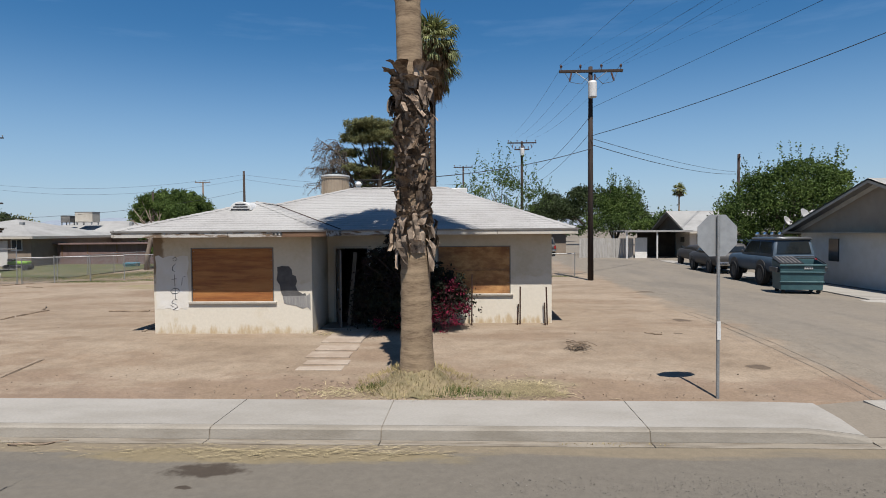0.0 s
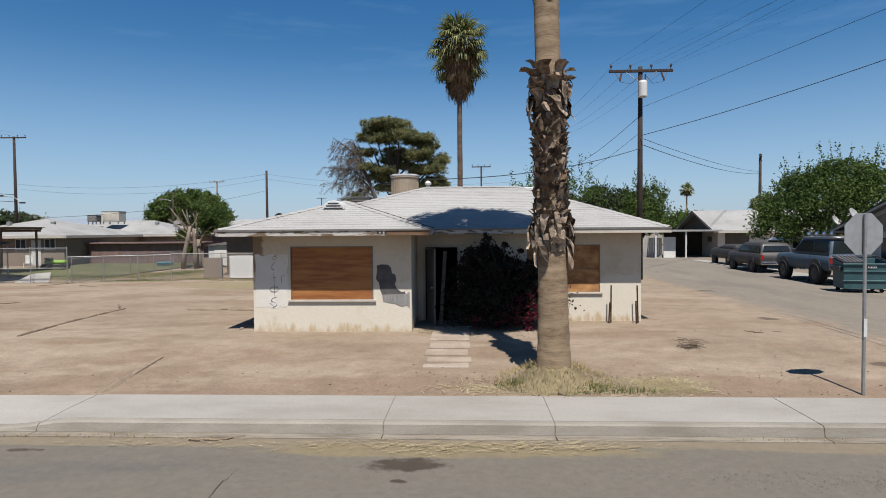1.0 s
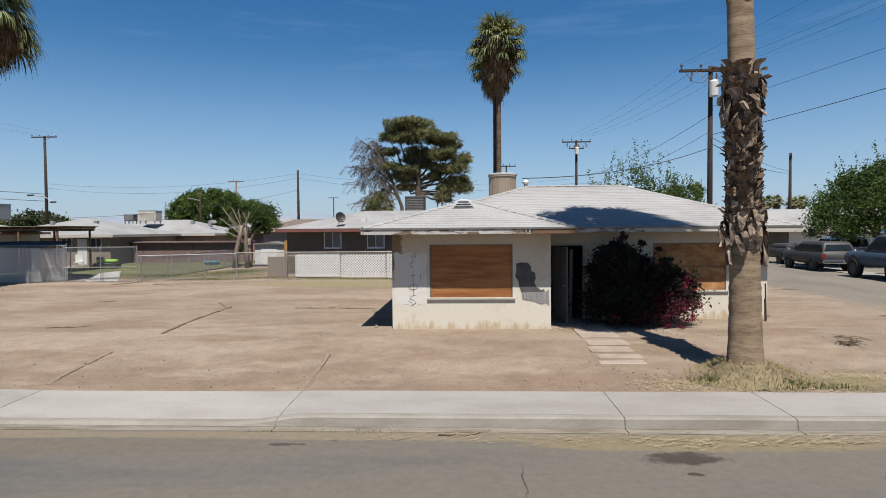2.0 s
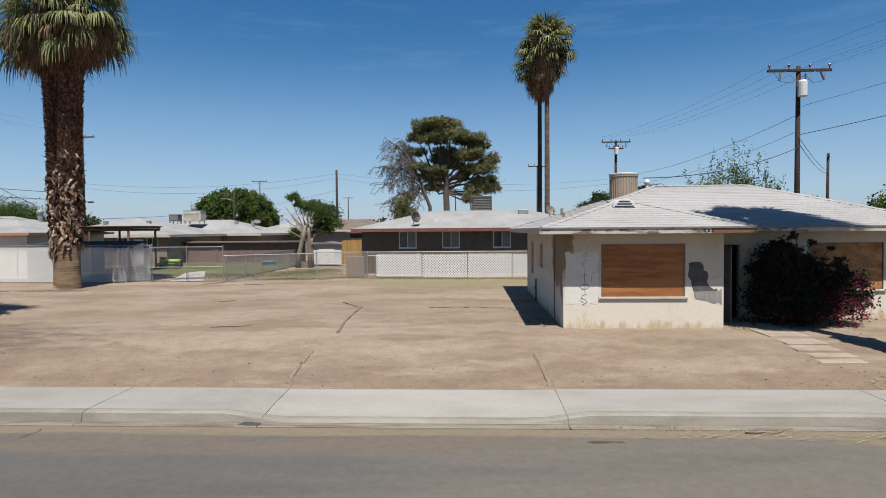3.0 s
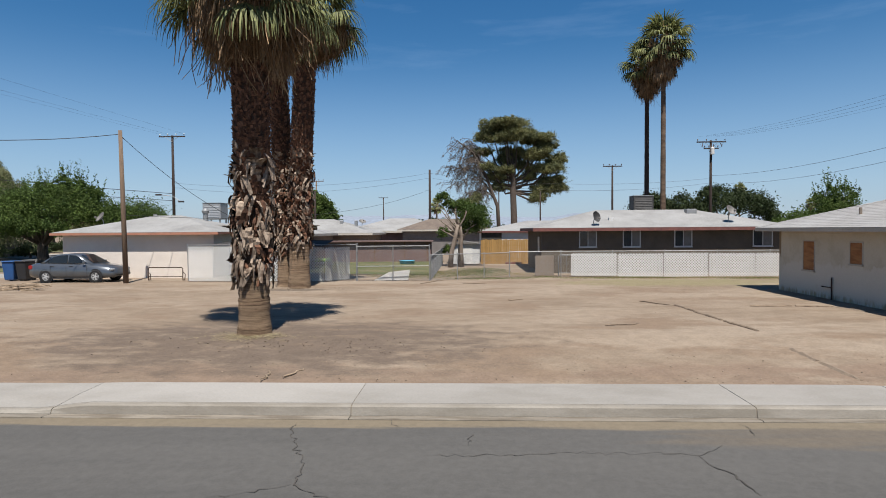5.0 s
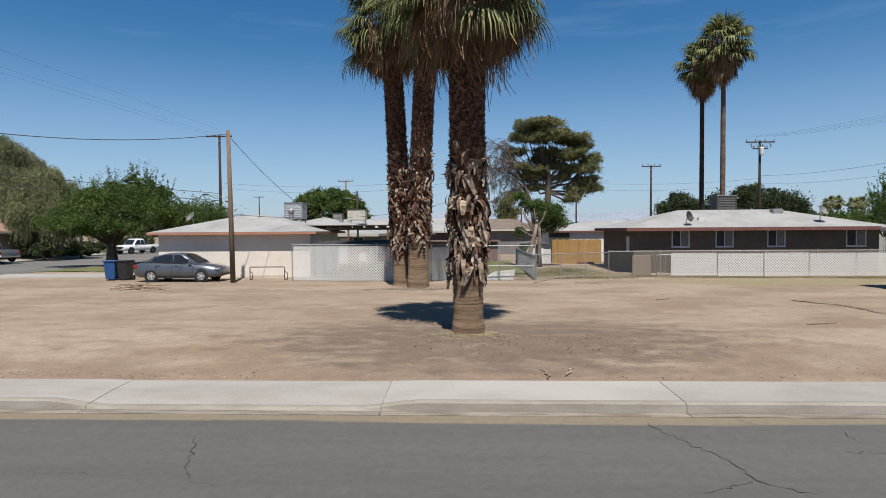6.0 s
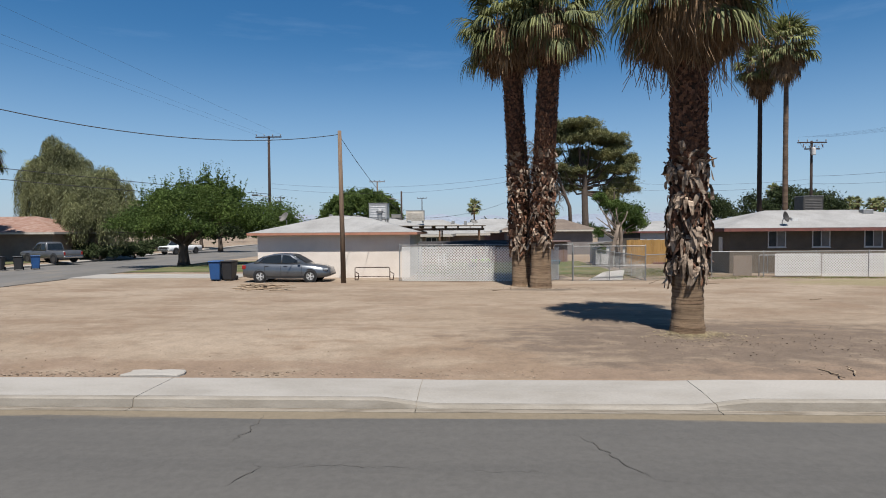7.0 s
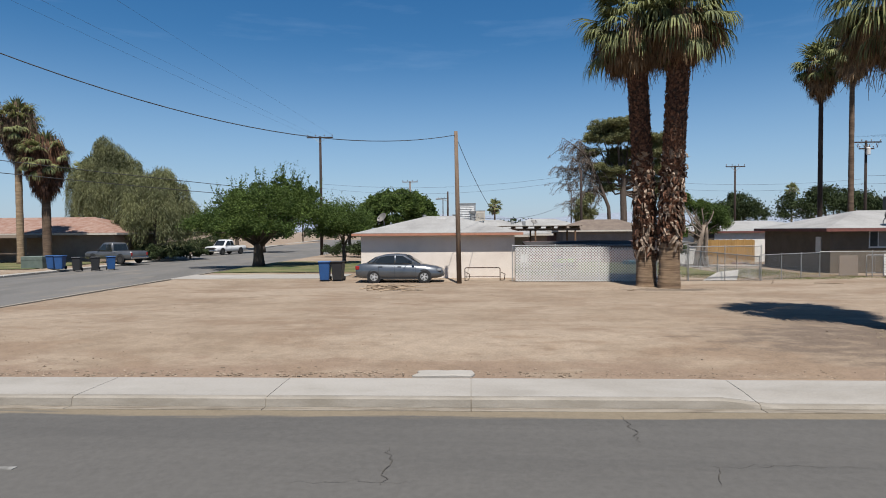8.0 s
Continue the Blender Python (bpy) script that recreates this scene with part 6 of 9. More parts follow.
def crown_points(rng, blobs, n, clump=0.3, per=60):
    """Leaf places gathered in clumps on and in the blobs (x, y, z, rx, ry, rz)."""
    vol = np.array([b[3] * b[4] * b[5] for b in blobs]) ** 0.67
    pts = []
    for b, share in zip(blobs, vol / vol.sum()):
        k = max(3, int(n * share / per))
        d = rng.normal(size=(k, 3))
        d /= np.linalg.norm(d, axis=1)[:, None]
        d[:, 2] = np.where(d[:, 2] < -0.5, -d[:, 2] * 0.4, d[:, 2])
        r = rng.uniform(0.55, 1.02, size=(k, 1)) ** 0.6
        c = np.array(b[:3]) + d * r * np.array(b[3:])
        cs = clump * min(b[3:]) * rng.uniform(0.6, 1.4, size=(k, 1, 1))
        pts.append((c[:, None, :] + rng.normal(size=(k, per, 3)) * cs * np.array([1, 1, 0.75])).reshape(-1, 3))
    return np.concatenate(pts)


def tree(name, x, y, label, seed, blobs, trunk=(0.3, 2.0), leaves=9000, size=0.14, leaf="leaf_mid", bark="tree_bark", clump=0.3, limbs=10, fork=None, extra=(), category="tree", group="", lean=0.0, per=60, sprigs=0):
    """A trunk, limbs that run to the clumps of the crown, and many small leaves."""
    rng = np_rng(seed)
    ob = thing(name, (x, y, 0), 0, label, category, group)
    r, h = trunk
    top = Vector((lean, 0, h))
    g = Geo().tube([(0, 0, -0.1), (lean * 0.2, 0.03, h * 0.3), (lean * 0.6, -0.04, h * 0.7), top], [r * 1.35, r * 1.05, r * 0.9, r * 0.85], 10)
    part("trunk", g, M[bark], ob, smooth=True)
    for i in range(limbs):
        b = blobs[i % len(blobs)]
        end = Vector(b[:3]) + Vector([rng.uniform(-0.55, 0.55) * b[3 + j] for j in range(3)])
        mid = top.lerp(end, 0.45) + Vector((rng.normal(0, 0.06), rng.normal(0, 0.06), 0.10)) * (end - top).length
        rr = r * rng.uniform(0.28, 0.5)
        part("limb", Geo().tube([top - Vector((0, 0, 0.25 * h * rng.uniform(0, 1))), mid, end], [rr, rr * 0.6, rr * 0.18], 6), M[bark], ob, smooth=True)
    pts = [crown_points(rng, blobs, leaves, clump, per)]
    for i in range(sprigs):
        b = blobs[int(rng.integers(len(blobs)))]
        d = rng.normal(size=3)
        d[2] = abs(d[2]) + 0.7
        d /= np.linalg.norm(d)
        q = np.array(b[:3]) + d * np.array(b[3:]) * 0.85
        way = d * 0.5 + np.array([0, 0, 0.8])
        k = int(rng.integers(12, 26))
        v = np.linspace(0, 1, k)[:, None]
        pts.append(q + way * v * rng.uniform(0.5, 1.2) + rng.normal(0, 0.05, (k, 3)))
    part("crown", Geo().quads(leaf_quads(rng, np.concatenate(pts), size)), M[leaf], ob, "leafy crown", kind="stuff", fix=False)
    for bl, n, sz, mt, cl in extra:
        part("crown", Geo().quads(leaf_quads(rng, crown_points(rng, bl, n, cl), sz, 0.0, 0.13)), M[mt], ob, kind="stuff", fix=False)
    return ob


# great pine behind the brown house: flat needle pads on rising limbs, one side dry
rngq = np_rng(49)
NEEDLE_PADS = [(-1.3, 19.0, 3.8, 0.9), (-3.6, 17.9, 1.9, 1.0), (0.7, 17.8, 2.6, 1.1), (-4.8, 17.1, 1.1, 0.9), (-1.6, 16.8, 2.0, 0.9), (3.6, 16.8, 2.5, 1.2), (5.2, 15.6, 1.2, 1.4), (-5.1, 14.9, 1.3, 0.9), (-0.1, 14.9, 2.2, 1.2), (-1.0, 13.7, 1.7, 0.9),
        (3.6, 14.2, 2.2, 1.2), (7.1, 13.6, 1.2, 1.6), (5.9, 12.1, 1.7, 1.2), (3.9, 12.1, 1.6, 1.0), (-4.2, 12.4, 1.2, 0.7), (-3.0, 11.0, 1.8, 1.1), (-2.2, 9.5, 1.3, 0.8), (6.2, 10.1, 1.9, 1.4), (4.8, 9.0, 1.3, 1.2), (4.2, 7.5, 0.9, 1.0), (7.4, 9.0, 0.9, 0.9), (1.2, 12.9, 1.3, 0.6), (2.2, 10.9, 1.0, 0.5), (-1.3, 11.9, 1.0, 0.5)]
pine = thing("pine_tree", (-13.7, 91.0, 0), 0, "big old pine with dense olive crown pads and dark limbs", "tree")
part("trunk", Geo().tube([(0, 0, -0.1), (0.05, 0, 4), (-0.1, 0, 8.6), (0.0, 0.1, 11.8), (-0.4, 0.2, 15.4)], [0.62, 0.5, 0.46, 0.36, 0.12], 12), M["tree_bark"], pine, smooth=True)
puffs = []
for k, (px_, pz, ra, rc) in enumerate(NEEDLE_PADS):
    px_, pz, ra = px_ * 0.93, pz * 0.965, ra * 0.93
    dy = rngq.uniform(-3.0, 2.0) * max(0.3, 1 - abs(px_) / 9)
    foot = Vector((-0.1, 0, 8.2 + 0.28 * max(0.0, pz - 9.0)))
    end = Vector((px_, dy, pz - rc * 0.4))
    part("limb", Geo().tube([foot, foot.lerp(end, 0.45) + Vector((0.12 * px_, 0, -0.5)), foot.lerp(end, 0.8), end], [0.19, 0.13, 0.08, 0.03], 7), M["tree_bark"], pine, smooth=True)
    for back in (0.0, 0.0, 1.0):
        for j in range(max(6, int(ra * rc * 6.5))):
            a, v = rngq.uniform(0, 2 * math.pi), math.sqrt(rngq.uniform(0, 1))
            f = rngq.uniform(0.42, 0.78)
            puffs.append((px_ + ra * v * math.cos(a) * 0.9, dy + back * rngq.uniform(1.0, 4.0) + ra * v * math.sin(a) * 0.8, pz + rc * rngq.uniform(-0.55, 0.6) * (1 - 0.5 * v), f * 1.65, f * 1.65, f * 0.95))
part("crown", Geo().quads(leaf_quads(rngq, crown_points(rngq, puffs, 210000, 0.28, 30), 0.12, 0.0, 0.42)), M["leaf_pine"], pine, "olive needle pads", kind="stuff", fix=False)
pine2 = thing("dying_pine", (-16.3, 90.0, 0), 0, "slanting second pine with drooping grey dry branches", "tree")
rngp = np_rng(51)
DRY_LIMBS = [[(0.4, 0, -0.1), (0.1, 0, 6.0), (-1.6, 0, 10.6), (-3.6, 0, 14.2), (-6.0, 0, 16.1)], [(-0.1, 0, 6.4), (-1.6, 0.3, 9.4), (-3.6, 0.2, 10.8), (-6.6, 0, 9.4)], [(-1.6, 0, 10.4), (-3.0, -0.6, 12.6), (-5.6, -0.6, 13.4)],
         [(-2.4, 0, 12.0), (-2.8, 0.6, 14.2), (-4.0, 0.8, 16.4)], [(-0.3, 0, 7.4), (-2.0, -0.4, 8.6), (-4.4, -0.5, 8.0), (-5.6, -0.5, 6.4)], [(-1.2, 0, 9.6), (-4.0, 0.5, 11.8), (-7.0, 0.6, 12.0)]]
needles, twigs = [], []
for k, line in enumerate(DRY_LIMBS):
    pts = [Vector(p) for p in line]
    r0 = 0.34 if k == 0 else 0.13
    part("trunk" if k == 0 else "branch", Geo().tube(pts, [r0 * (1 - 0.85 * i / (len(pts) - 1)) for i in range(len(pts))], 8), M["tree_bark"], pine2, smooth=True)
    for i in range(62):
        u = rngp.uniform(0.35 if k == 0 else 0.2, 1.0) * (len(pts) - 1)
        j = min(int(u), len(pts) - 2)
        p = pts[j].lerp(pts[j + 1], u - j)
        way = Vector((rngp.normal(-0.5, 0.8), rngp.normal(0, 0.8), rngp.uniform(-1.4, 0.5)))
        q = p + way * rngp.uniform(0.5, 1.3)
        q2 = q + Vector((way.x * 0.4, way.y * 0.4, -rngp.uniform(0.3, 1.5)))
        twigs.append([p, q, q2])
        n = int(rngp.integers(40, 95))
        v = np.sort(rngp.uniform(0.25, 1, n))[:, None]
        line_ = np.where(v < 0.5, np.array(p) + (np.array(q) - np.array(p)) * v * 2, np.array(q) + (np.array(q2) - np.array(q)) * (v * 2 - 1))
        needles.append(line_ + rngp.normal(0, 0.11, (n, 3)))
g = Geo()
for t3 in twigs:
    g.tube(t3, [0.035, 0.022, 0.008], 4)
part("twig_mass", g, M["tree_bark"], pine2, "bare hanging twigs", kind="stuff", fix=False)
part("crown", Geo().quads(leaf_quads(rngp, np.concatenate(needles), 0.13, 0.0, 0.16)), M["leaf_dry"], pine2, "thin grey dry needles", kind="stuff", fix=False)
tree("small_pine", -19.9, 89.0, "small dark olive pine below the great pine", 58, [(0, 0, 6.4, 1.2, 1.2, 1.0), (0.6, 0, 7.4, 0.8, 0.8, 0.7), (-0.9, 0, 5.4, 1.1, 1.0, 0.7), (0.7, 0, 5.2, 1.2, 1.0, 0.7), (-0.2, 0, 4.2, 1.6, 1.2, 0.8)], (0.2, 3.2), 8000, 0.12, "leaf_pine", clump=0.3)

# clipped round tree far behind
tree("round_tree", -49.6, 98.5, "dense clipped round green tree", 52, [(0, 0, 5.6, 6.4, 6.0, 4.0), (-4.2, 0, 4.4, 3.0, 4, 2.8), (4.4, 0, 4.4, 2.8, 4, 2.8), (1.2, 0, 7.4, 3.6, 3.6, 2.4), (-2.0, -1, 6.8, 3.2, 3, 2.2), (3.6, -1, 6.2, 2.8, 3, 2.2)], (0.5, 2.5), 60000, 0.19, "leaf_mid", clump=0.09)
# pruned tree by the garden shed
tree("pruned_tree", -21.17, 40.3, "pruned tree with dark leaves behind pale stubby limbs", 53, [(-1.2, 0, 4.75, 0.42, 0.4, 0.4), (0.9, 0.3, 3.5, 0.95, 0.8, 0.85), (0.0, 0.4, 4.0, 0.75, 0.6, 0.6), (1.5, 0.2, 2.9, 0.55, 0.5, 0.55), (-0.8, 0.3, 4.3, 0.45, 0.4, 0.35), (-1.2, 0.2, 2.3, 0.4, 0.35, 0.4), (0.6, 0.5, 2.6, 0.7, 0.5, 0.5), (-0.9, 0.4, 1.0, 0.3, 0.3, 0.5)],
     (0.16, 2.0), 15000, 0.07, "leaf_mid", "pale_bark", 0.28, 9)
stub = thing("tree_stump", (-21.6, 39.4, 0), 0, "pale cut tree with forked stubby limbs and no leaves", "tree")
part("trunk", Geo().tube([(-0.25, 0, -0.1), (-0.15, 0, 1.0), (0.1, 0, 2.0), (0.3, 0, 2.9)], [0.19, 0.16, 0.15, 0.12], 10), M["pale_bark"], stub, smooth=True)
part("trunk", Geo().tube([(0.55, 0.2, -0.1), (0.5, 0.2, 1.0), (0.5, 0.1, 2.2), (0.42, 0, 3.0)], [0.17, 0.14, 0.12, 0.10], 10), M["pale_bark"], stub, smooth=True)
rngs = random.Random(57)
for dx, dz, z0 in ((-1.0, 4.1, 2.6), (-0.6, 3.4, 2.4), (0.1, 4.0, 2.8), (0.9, 3.8, 2.7), (0.7, 3.3, 2.5), (-0.9, 2.6, 1.9), (-1.2, 3.4, 2.2)):
    elbow = Vector((0.3 + (dx - 0.3) * 0.45 + rngs.uniform(-0.15, 0.15), -0.1, z0 + (dz - z0) * 0.5))
    tip = Vector((dx, -0.1, dz))
    part("limb", Geo().tube([(0.3, 0, z0), elbow, tip], [0.06, 0.042, 0.02], 6), M["pale_bark"], stub, smooth=True)
    for k in range(3):
        q = elbow.lerp(tip, rngs.uniform(0, 0.9))
        part("twig", Geo().tube([q, q + Vector((rngs.uniform(-0.4, 0.4), rngs.uniform(-0.2, 0.1), rngs.uniform(0.1, 0.5)))], [0.018, 0.008], 5), M["pale_bark"], stub)
# leafy trees round the sedan and the side street
tree("shade_tree", -53.7, 44.0, "broad green shade tree on a patch of lawn", 54, [(0.8, 0, 4.2, 3.8, 3.2, 1.6), (-2.4, 0, 3.5, 2.4, 2.4, 1.2), (3.6, 0, 3.9, 2.4, 2.2, 1.4), (1.2, 0, 5.0, 3.6, 2.6, 1.2), (-4.6, 0.5, 3.1, 1.7, 1.6, 0.9), (5.7, 0.5, 3.5, 1.3, 1.5, 1.1), (2.4, 0, 5.7, 2.4, 1.8, 0.6), (-1.0, -0.4, 5.0, 1.6, 1.6, 0.9),
      (0.2, 0, 6.2, 0.6, 0.5, 0.5), (1.6, 0.2, 6.45, 0.6, 0.5, 0.5), (2.9, 0, 6.3, 0.6, 0.5, 0.5), (-1.6, 0.2, 5.7, 0.5, 0.4, 0.45), (4.4, 0, 5.4, 0.6, 0.5, 0.5), (-3.2, 0, 4.9, 0.35, 0.3, 0.35), (-1.6, -2.4, 2.7, 1.6, 1.0, 0.8), (2.0, -2.6, 2.8, 1.8, 1.0, 0.8), (0.2, -2.8, 3.2, 1.8, 0.8, 0.8), (2.2, -0.3, 6.6, 0.4, 0.4, 0.4)],
     (0.40, 1.7), 60000, 0.085, "leaf_mid", clump=0.22, limbs=16, per=40, sprigs=130)
tree("small_tree", -47.6, 47.0, "small leafy tree with pale whitewashed trunk", 55, [(0, 0, 3.6, 1.9, 1.8, 1.5), (1.2, 0, 2.9, 1.2, 1.2, 0.9), (-1.0, 0, 2.9, 1.1, 1.1, 0.9)], (0.14, 1.6), 13000, 0.08, "leaf_mid", clump=0.26)
for i, (x, y, h, w) in enumerate([(-80.0, 67.3, 13.6, 4.6), (-69.8, 58.8, 9.5, 4.2)]):
    rngw = np_rng(56 + i)
    ob = thing("willow_tree", (x, y, 0), 0, "big drooping olive-green willow tree", "tree", "willows")
    part("trunk", Geo().tube([(0, 0, -0.1), (0.2, 0, h * 0.25), (0, 0, h * 0.5)], [0.5, 0.42, 0.34], 10), M["tree_bark"], ob, smooth=True)
    domes = [(0, 0, h * 0.9, w * 0.3)]
    for k in range(20):
        a, v = k * 2.39996 + rngw.normal(0, 0.2), math.sqrt((k + 0.7) / 20)
        domes.append((w * 0.9 * v * math.cos(a), w * 0.8 * v * math.sin(a), h * (0.97 - 0.40 * v * v) + rngw.normal(0, 0.65), w * rngw.uniform(0.14, 0.27)))
    for cx, cy, cz, cr in domes:
        part("limb", Geo().tube([(0, 0, h * 0.42), (cx * 0.5, cy * 0.5, cz * 0.8), (cx, cy, cz * 0.97)], [0.18, 0.12, 0.04], 6), M["tree_bark"], ob)
    quads = []
    for cx, cy, cz, cr in domes:
        m = int(560 * cr / w * 2.2)
        for _ in range(m):
            a, r = rngw.uniform(0, 2 * math.pi), cr * math.sqrt(rngw.uniform(0, 1))
            q = np.array([cx + r * math.cos(a), cy + r * math.sin(a), cz - cr * 0.75 * (r / cr) ** 2 + rngw.normal(0, 0.22)])
            long_ = rngw.uniform(0.25, 1.0) * (h * 0.46 if r > cr * 0.5 else h * 0.28)
            steps = max(4, int(long_ / 0.16))
            out = np.array([math.cos(a), math.sin(a), 0]) * 0.5
            for j in range(steps):
                v = j / steps
                c = q + out * math.sqrt(v) * 0.8 + np.array([rngw.normal(0, 0.06), rngw.normal(0, 0.06), -long_ * v])
                if c[2] < 0.9:
                    break
                d = np.array([rngw.normal(0, 0.5), rngw.normal(0, 0.5), -1.0]) * rngw.uniform(0.18, 0.38)
                b = rngw.uniform(0, 2 * math.pi)
                s_ = np.array([math.cos(b), math.sin(b), 0]) * 0.028
                quads.append([c, c + d * 0.5 + s_, c + d, c + d * 0.5 - s_])
    part("crown", Geo().quads(np.array(quads)), M["leaf_willow"], ob, "hanging leafy strands", kind="stuff", fix=False)
# trees past the alley
tree("alley_tree", 19.2, 37.0, "loose bright green tree behind the garage", 60, [(0, 0, 4.4, 2.8, 2.4, 1.7), (-2.4, 0, 3.5, 1.6, 1.8, 1.4), (2.0, 0, 4.6, 1.6, 1.8, 1.3), (0.8, 0, 5.8, 1.9, 1.6, 0.8), (-1.9, 0, 5.2, 1.0, 1.0, 0.7), (2.6, 0, 5.6, 0.8, 0.8, 0.6), (0, 0, 2.4, 2.8, 2.0, 1.2), (-3.2, 0, 2.4, 1.2, 1.4, 1.0)], (0.25, 1.6), 34000, 0.085, "leaf_mid", clump=0.22, limbs=22, per=40, sprigs=60)
tree("alley_tree", 13.6, 57.0, "loose green tree over the alley fence", 61, [(-0.4, 0, 3.0, 2.4, 2, 1.6), (0.8, 0, 4.2, 1.8, 1.6, 1.3), (-0.6, 0, 5.2, 1.1, 1.0, 0.8), (0.9, 0, 5.9, 0.7, 0.7, 0.7), (-0.2, 0, 6.3, 0.4, 0.4, 0.5), (1.9, 0, 5.3, 0.5, 0.5, 0.5)], (0.2, 1.4), 11000, 0.10, "leaf_mid", clump=0.25, sprigs=60)
tree("thin_tree", 1.3, 25.9, "thin young tree with sparse bright leaves behind the roof", 62, [(0, 0, 4.3, 1.0, 0.6, 0.7), (-1.1, 0.2, 3.9, 0.8, 0.6, 0.6), (1.2, 0.2, 4.0, 0.9, 0.6, 0.6), (0.2, 0, 3.2, 1.4, 0.7, 0.7)], (0.10, 1.8), 3000, 0.055, "leaf_mid", clump=0.3, limbs=18, sprigs=60)
tree("dark_tree", 16.3, 120.0, "dark olive tree on the skyline behind the roofs", 63, [(0, 0, 6.4, 3.8, 4, 2.8), (2.6, 0, 5.2, 3.0, 3, 2.4), (-2.4, 0, 5.4, 2.4, 3, 2.4), (-0.6, 0, 8.4, 1.8, 2, 1.3)], (0.4, 3.0), 14000, 0.2, "leaf_dark", clump=0.2)
tree("dark_tree", 18.6, 94.0, "dark broad group of trees on the skyline", 64, [(0, 0, 6.2, 3.4, 3, 2.6), (-4.8, 0, 5.4, 2.8, 3, 2.4), (4.6, 0, 5.8, 3.0, 3, 2.4), (-1.6, 0, 7.8, 2.0, 2, 1.2), (6.8, 0, 4.2, 2.2, 2, 2.0), (2.2, 0, 7.4, 1.8, 2, 1.2)], (0.4, 3.0), 20000, 0.18, "leaf_dark", clump=0.2)
# distant woods, row by row
rngf = np_rng(70)
geo = Geo()
pts = []
for k in range(110):
    x = rngf.uniform(-260, 190)
    y = rngf.uniform(120, 300) if abs(x + 20) < 110 else rngf.uniform(90, 260)
    h = rngf.uniform(2.5, 6.0)
    w = rngf.uniform(2.5, 6.0)
    pts.append(crown_points(rngf, [(x, y, h * 0.55, w, w, h * 0.5), (x + w * 0.7, y, h * 0.45, w * 0.6, w * 0.6, h * 0.4)], 700, 0.24, 28))
geo.quads(leaf_quads(rngf, np.concatenate(pts), 0.34))
solo("distant_trees", geo, M["leaf_dark"], "hazy line of distant neighbourhood trees", "trees", kind="stuff", fix=False)
for i, (x, y, h, w, mt) in enumerate([(-84, 92, 5.6, 6.5, "leaf_pine"), (-76, 96, 5.0, 5, "leaf_pine"), (-96, 60, 5.5, 5, "leaf_mid"), (-20, 118, 3.8, 5, "leaf_dark"), (-26, 140, 4.2, 4, "leaf_pine"), (30, 92, 5.0, 6, "leaf_mid"), (40, 70, 6.0, 6, "leaf_mid"),
                                      (-62, 120, 5.0, 5, "leaf_dark"), (-100, 110, 7, 8, "leaf_mid"), (-66, 80, 5.4, 4.5, "leaf_dark"), (-110, 76, 6.5, 7, "leaf_mid")]):
    tree("yard_tree", x, y, "leafy neighbourhood tree behind the houses", 80 + i, [(0, 0, h * 0.62, w * 0.7, w * 0.6, h * 0.4), (w * 0.5, 0, h * 0.5, w * 0.45, w * 0.5, h * 0.34), (-w * 0.5, 0, h * 0.5, w * 0.45, w * 0.5, h * 0.34)], (0.3, h * 0.35), 6500, 0.22, mt, clump=0.24, limbs=6, group="yard trees")

# dark hedges and undergrowth along the side street
for i, (x, y, w, h) in enumerate([(-72.5, 66, 2.6, 1.7), (-73.6, 72, 2.4, 1.5), (-66.8, 60.0, 2.0, 1.2), (-75.0, 80, 2.6, 1.8), (-77, 88, 3.2, 2.2), (-71.8, 57.4, 2.4, 2.0), (-68.4, 56.6, 2.2, 1.5), (-50.2, 60, 2.6, 1.6), (-47.0, 58.5, 2.4, 1.9), (-74.5, 62.5, 2.2, 1.9)]):
    tree("hedge", x, y, "dark green hedge along the side street", 110 + i, [(0, 0, h * 0.45, w * 0.6, w * 0.5, h * 0.5), (w * 0.5, 0.2, h * 0.4, w * 0.45, w * 0.4, h * 0.42), (-w * 0.5, -0.1, h * 0.42, w * 0.45, w * 0.4, h * 0.45)], (0.1, h * 0.3), 3800, 0.11, "leaf_dark", clump=0.22, limbs=5, category="hedge", group="street hedges")

# bougainvillea against the house
rngb = np_rng(90)
ob = thing("bougainvillea", (-1.62, 15.2, 0), 0, "overgrown dark bougainvillea with magenta bracts against the wall", "shrub")
bb = [(0, 0, 0.7, 1.2, 0.55, 0.7), (-0.6, 0.1, 1.0, 0.45, 0.45, 0.7), (0.9, -0.1, 0.55, 0.6, 0.5, 0.5), (0.0, 0.2, 1.35, 0.6, 0.4, 0.42), (0.6, 0.25, 1.1, 0.5, 0.35, 0.42), (-0.1, -0.3, 0.4, 1.1, 0.4, 0.4), (-0.9, 0.0, 0.5, 0.4, 0.4, 0.45), (-0.55, 0.2, 1.7, 0.4, 0.3, 0.4), (-0.15, 0.2, 1.85, 0.26, 0.22, 0.3), (-0.8, 0.15, 1.35, 0.3, 0.3, 0.45)]
for i in range(64):
    ex = rngb.uniform(-1.1, 1.5)
    e = Vector((ex, rngb.uniform(-0.6, 0.6), rngb.uniform(0.6, 2.5 - 0.8 * abs(ex + 0.25))))
    cane = [Vector((rngb.uniform(-0.4, 0.4), 0.2, -0.1)), Vector((e.x * 0.45, e.y * 0.5, e.z * 0.75)), e, e + Vector((e.x * 0.12, -0.1, -0.12))]
    part("cane", Geo().tube(cane, [0.022, 0.016, 0.009, 0.004], 5), M["pole_dark"], ob)
    bb.append((e.x, e.y, e.z, rngb.uniform(0.06, 0.14), 0.12, rngb.uniform(0.1, 0.2)))
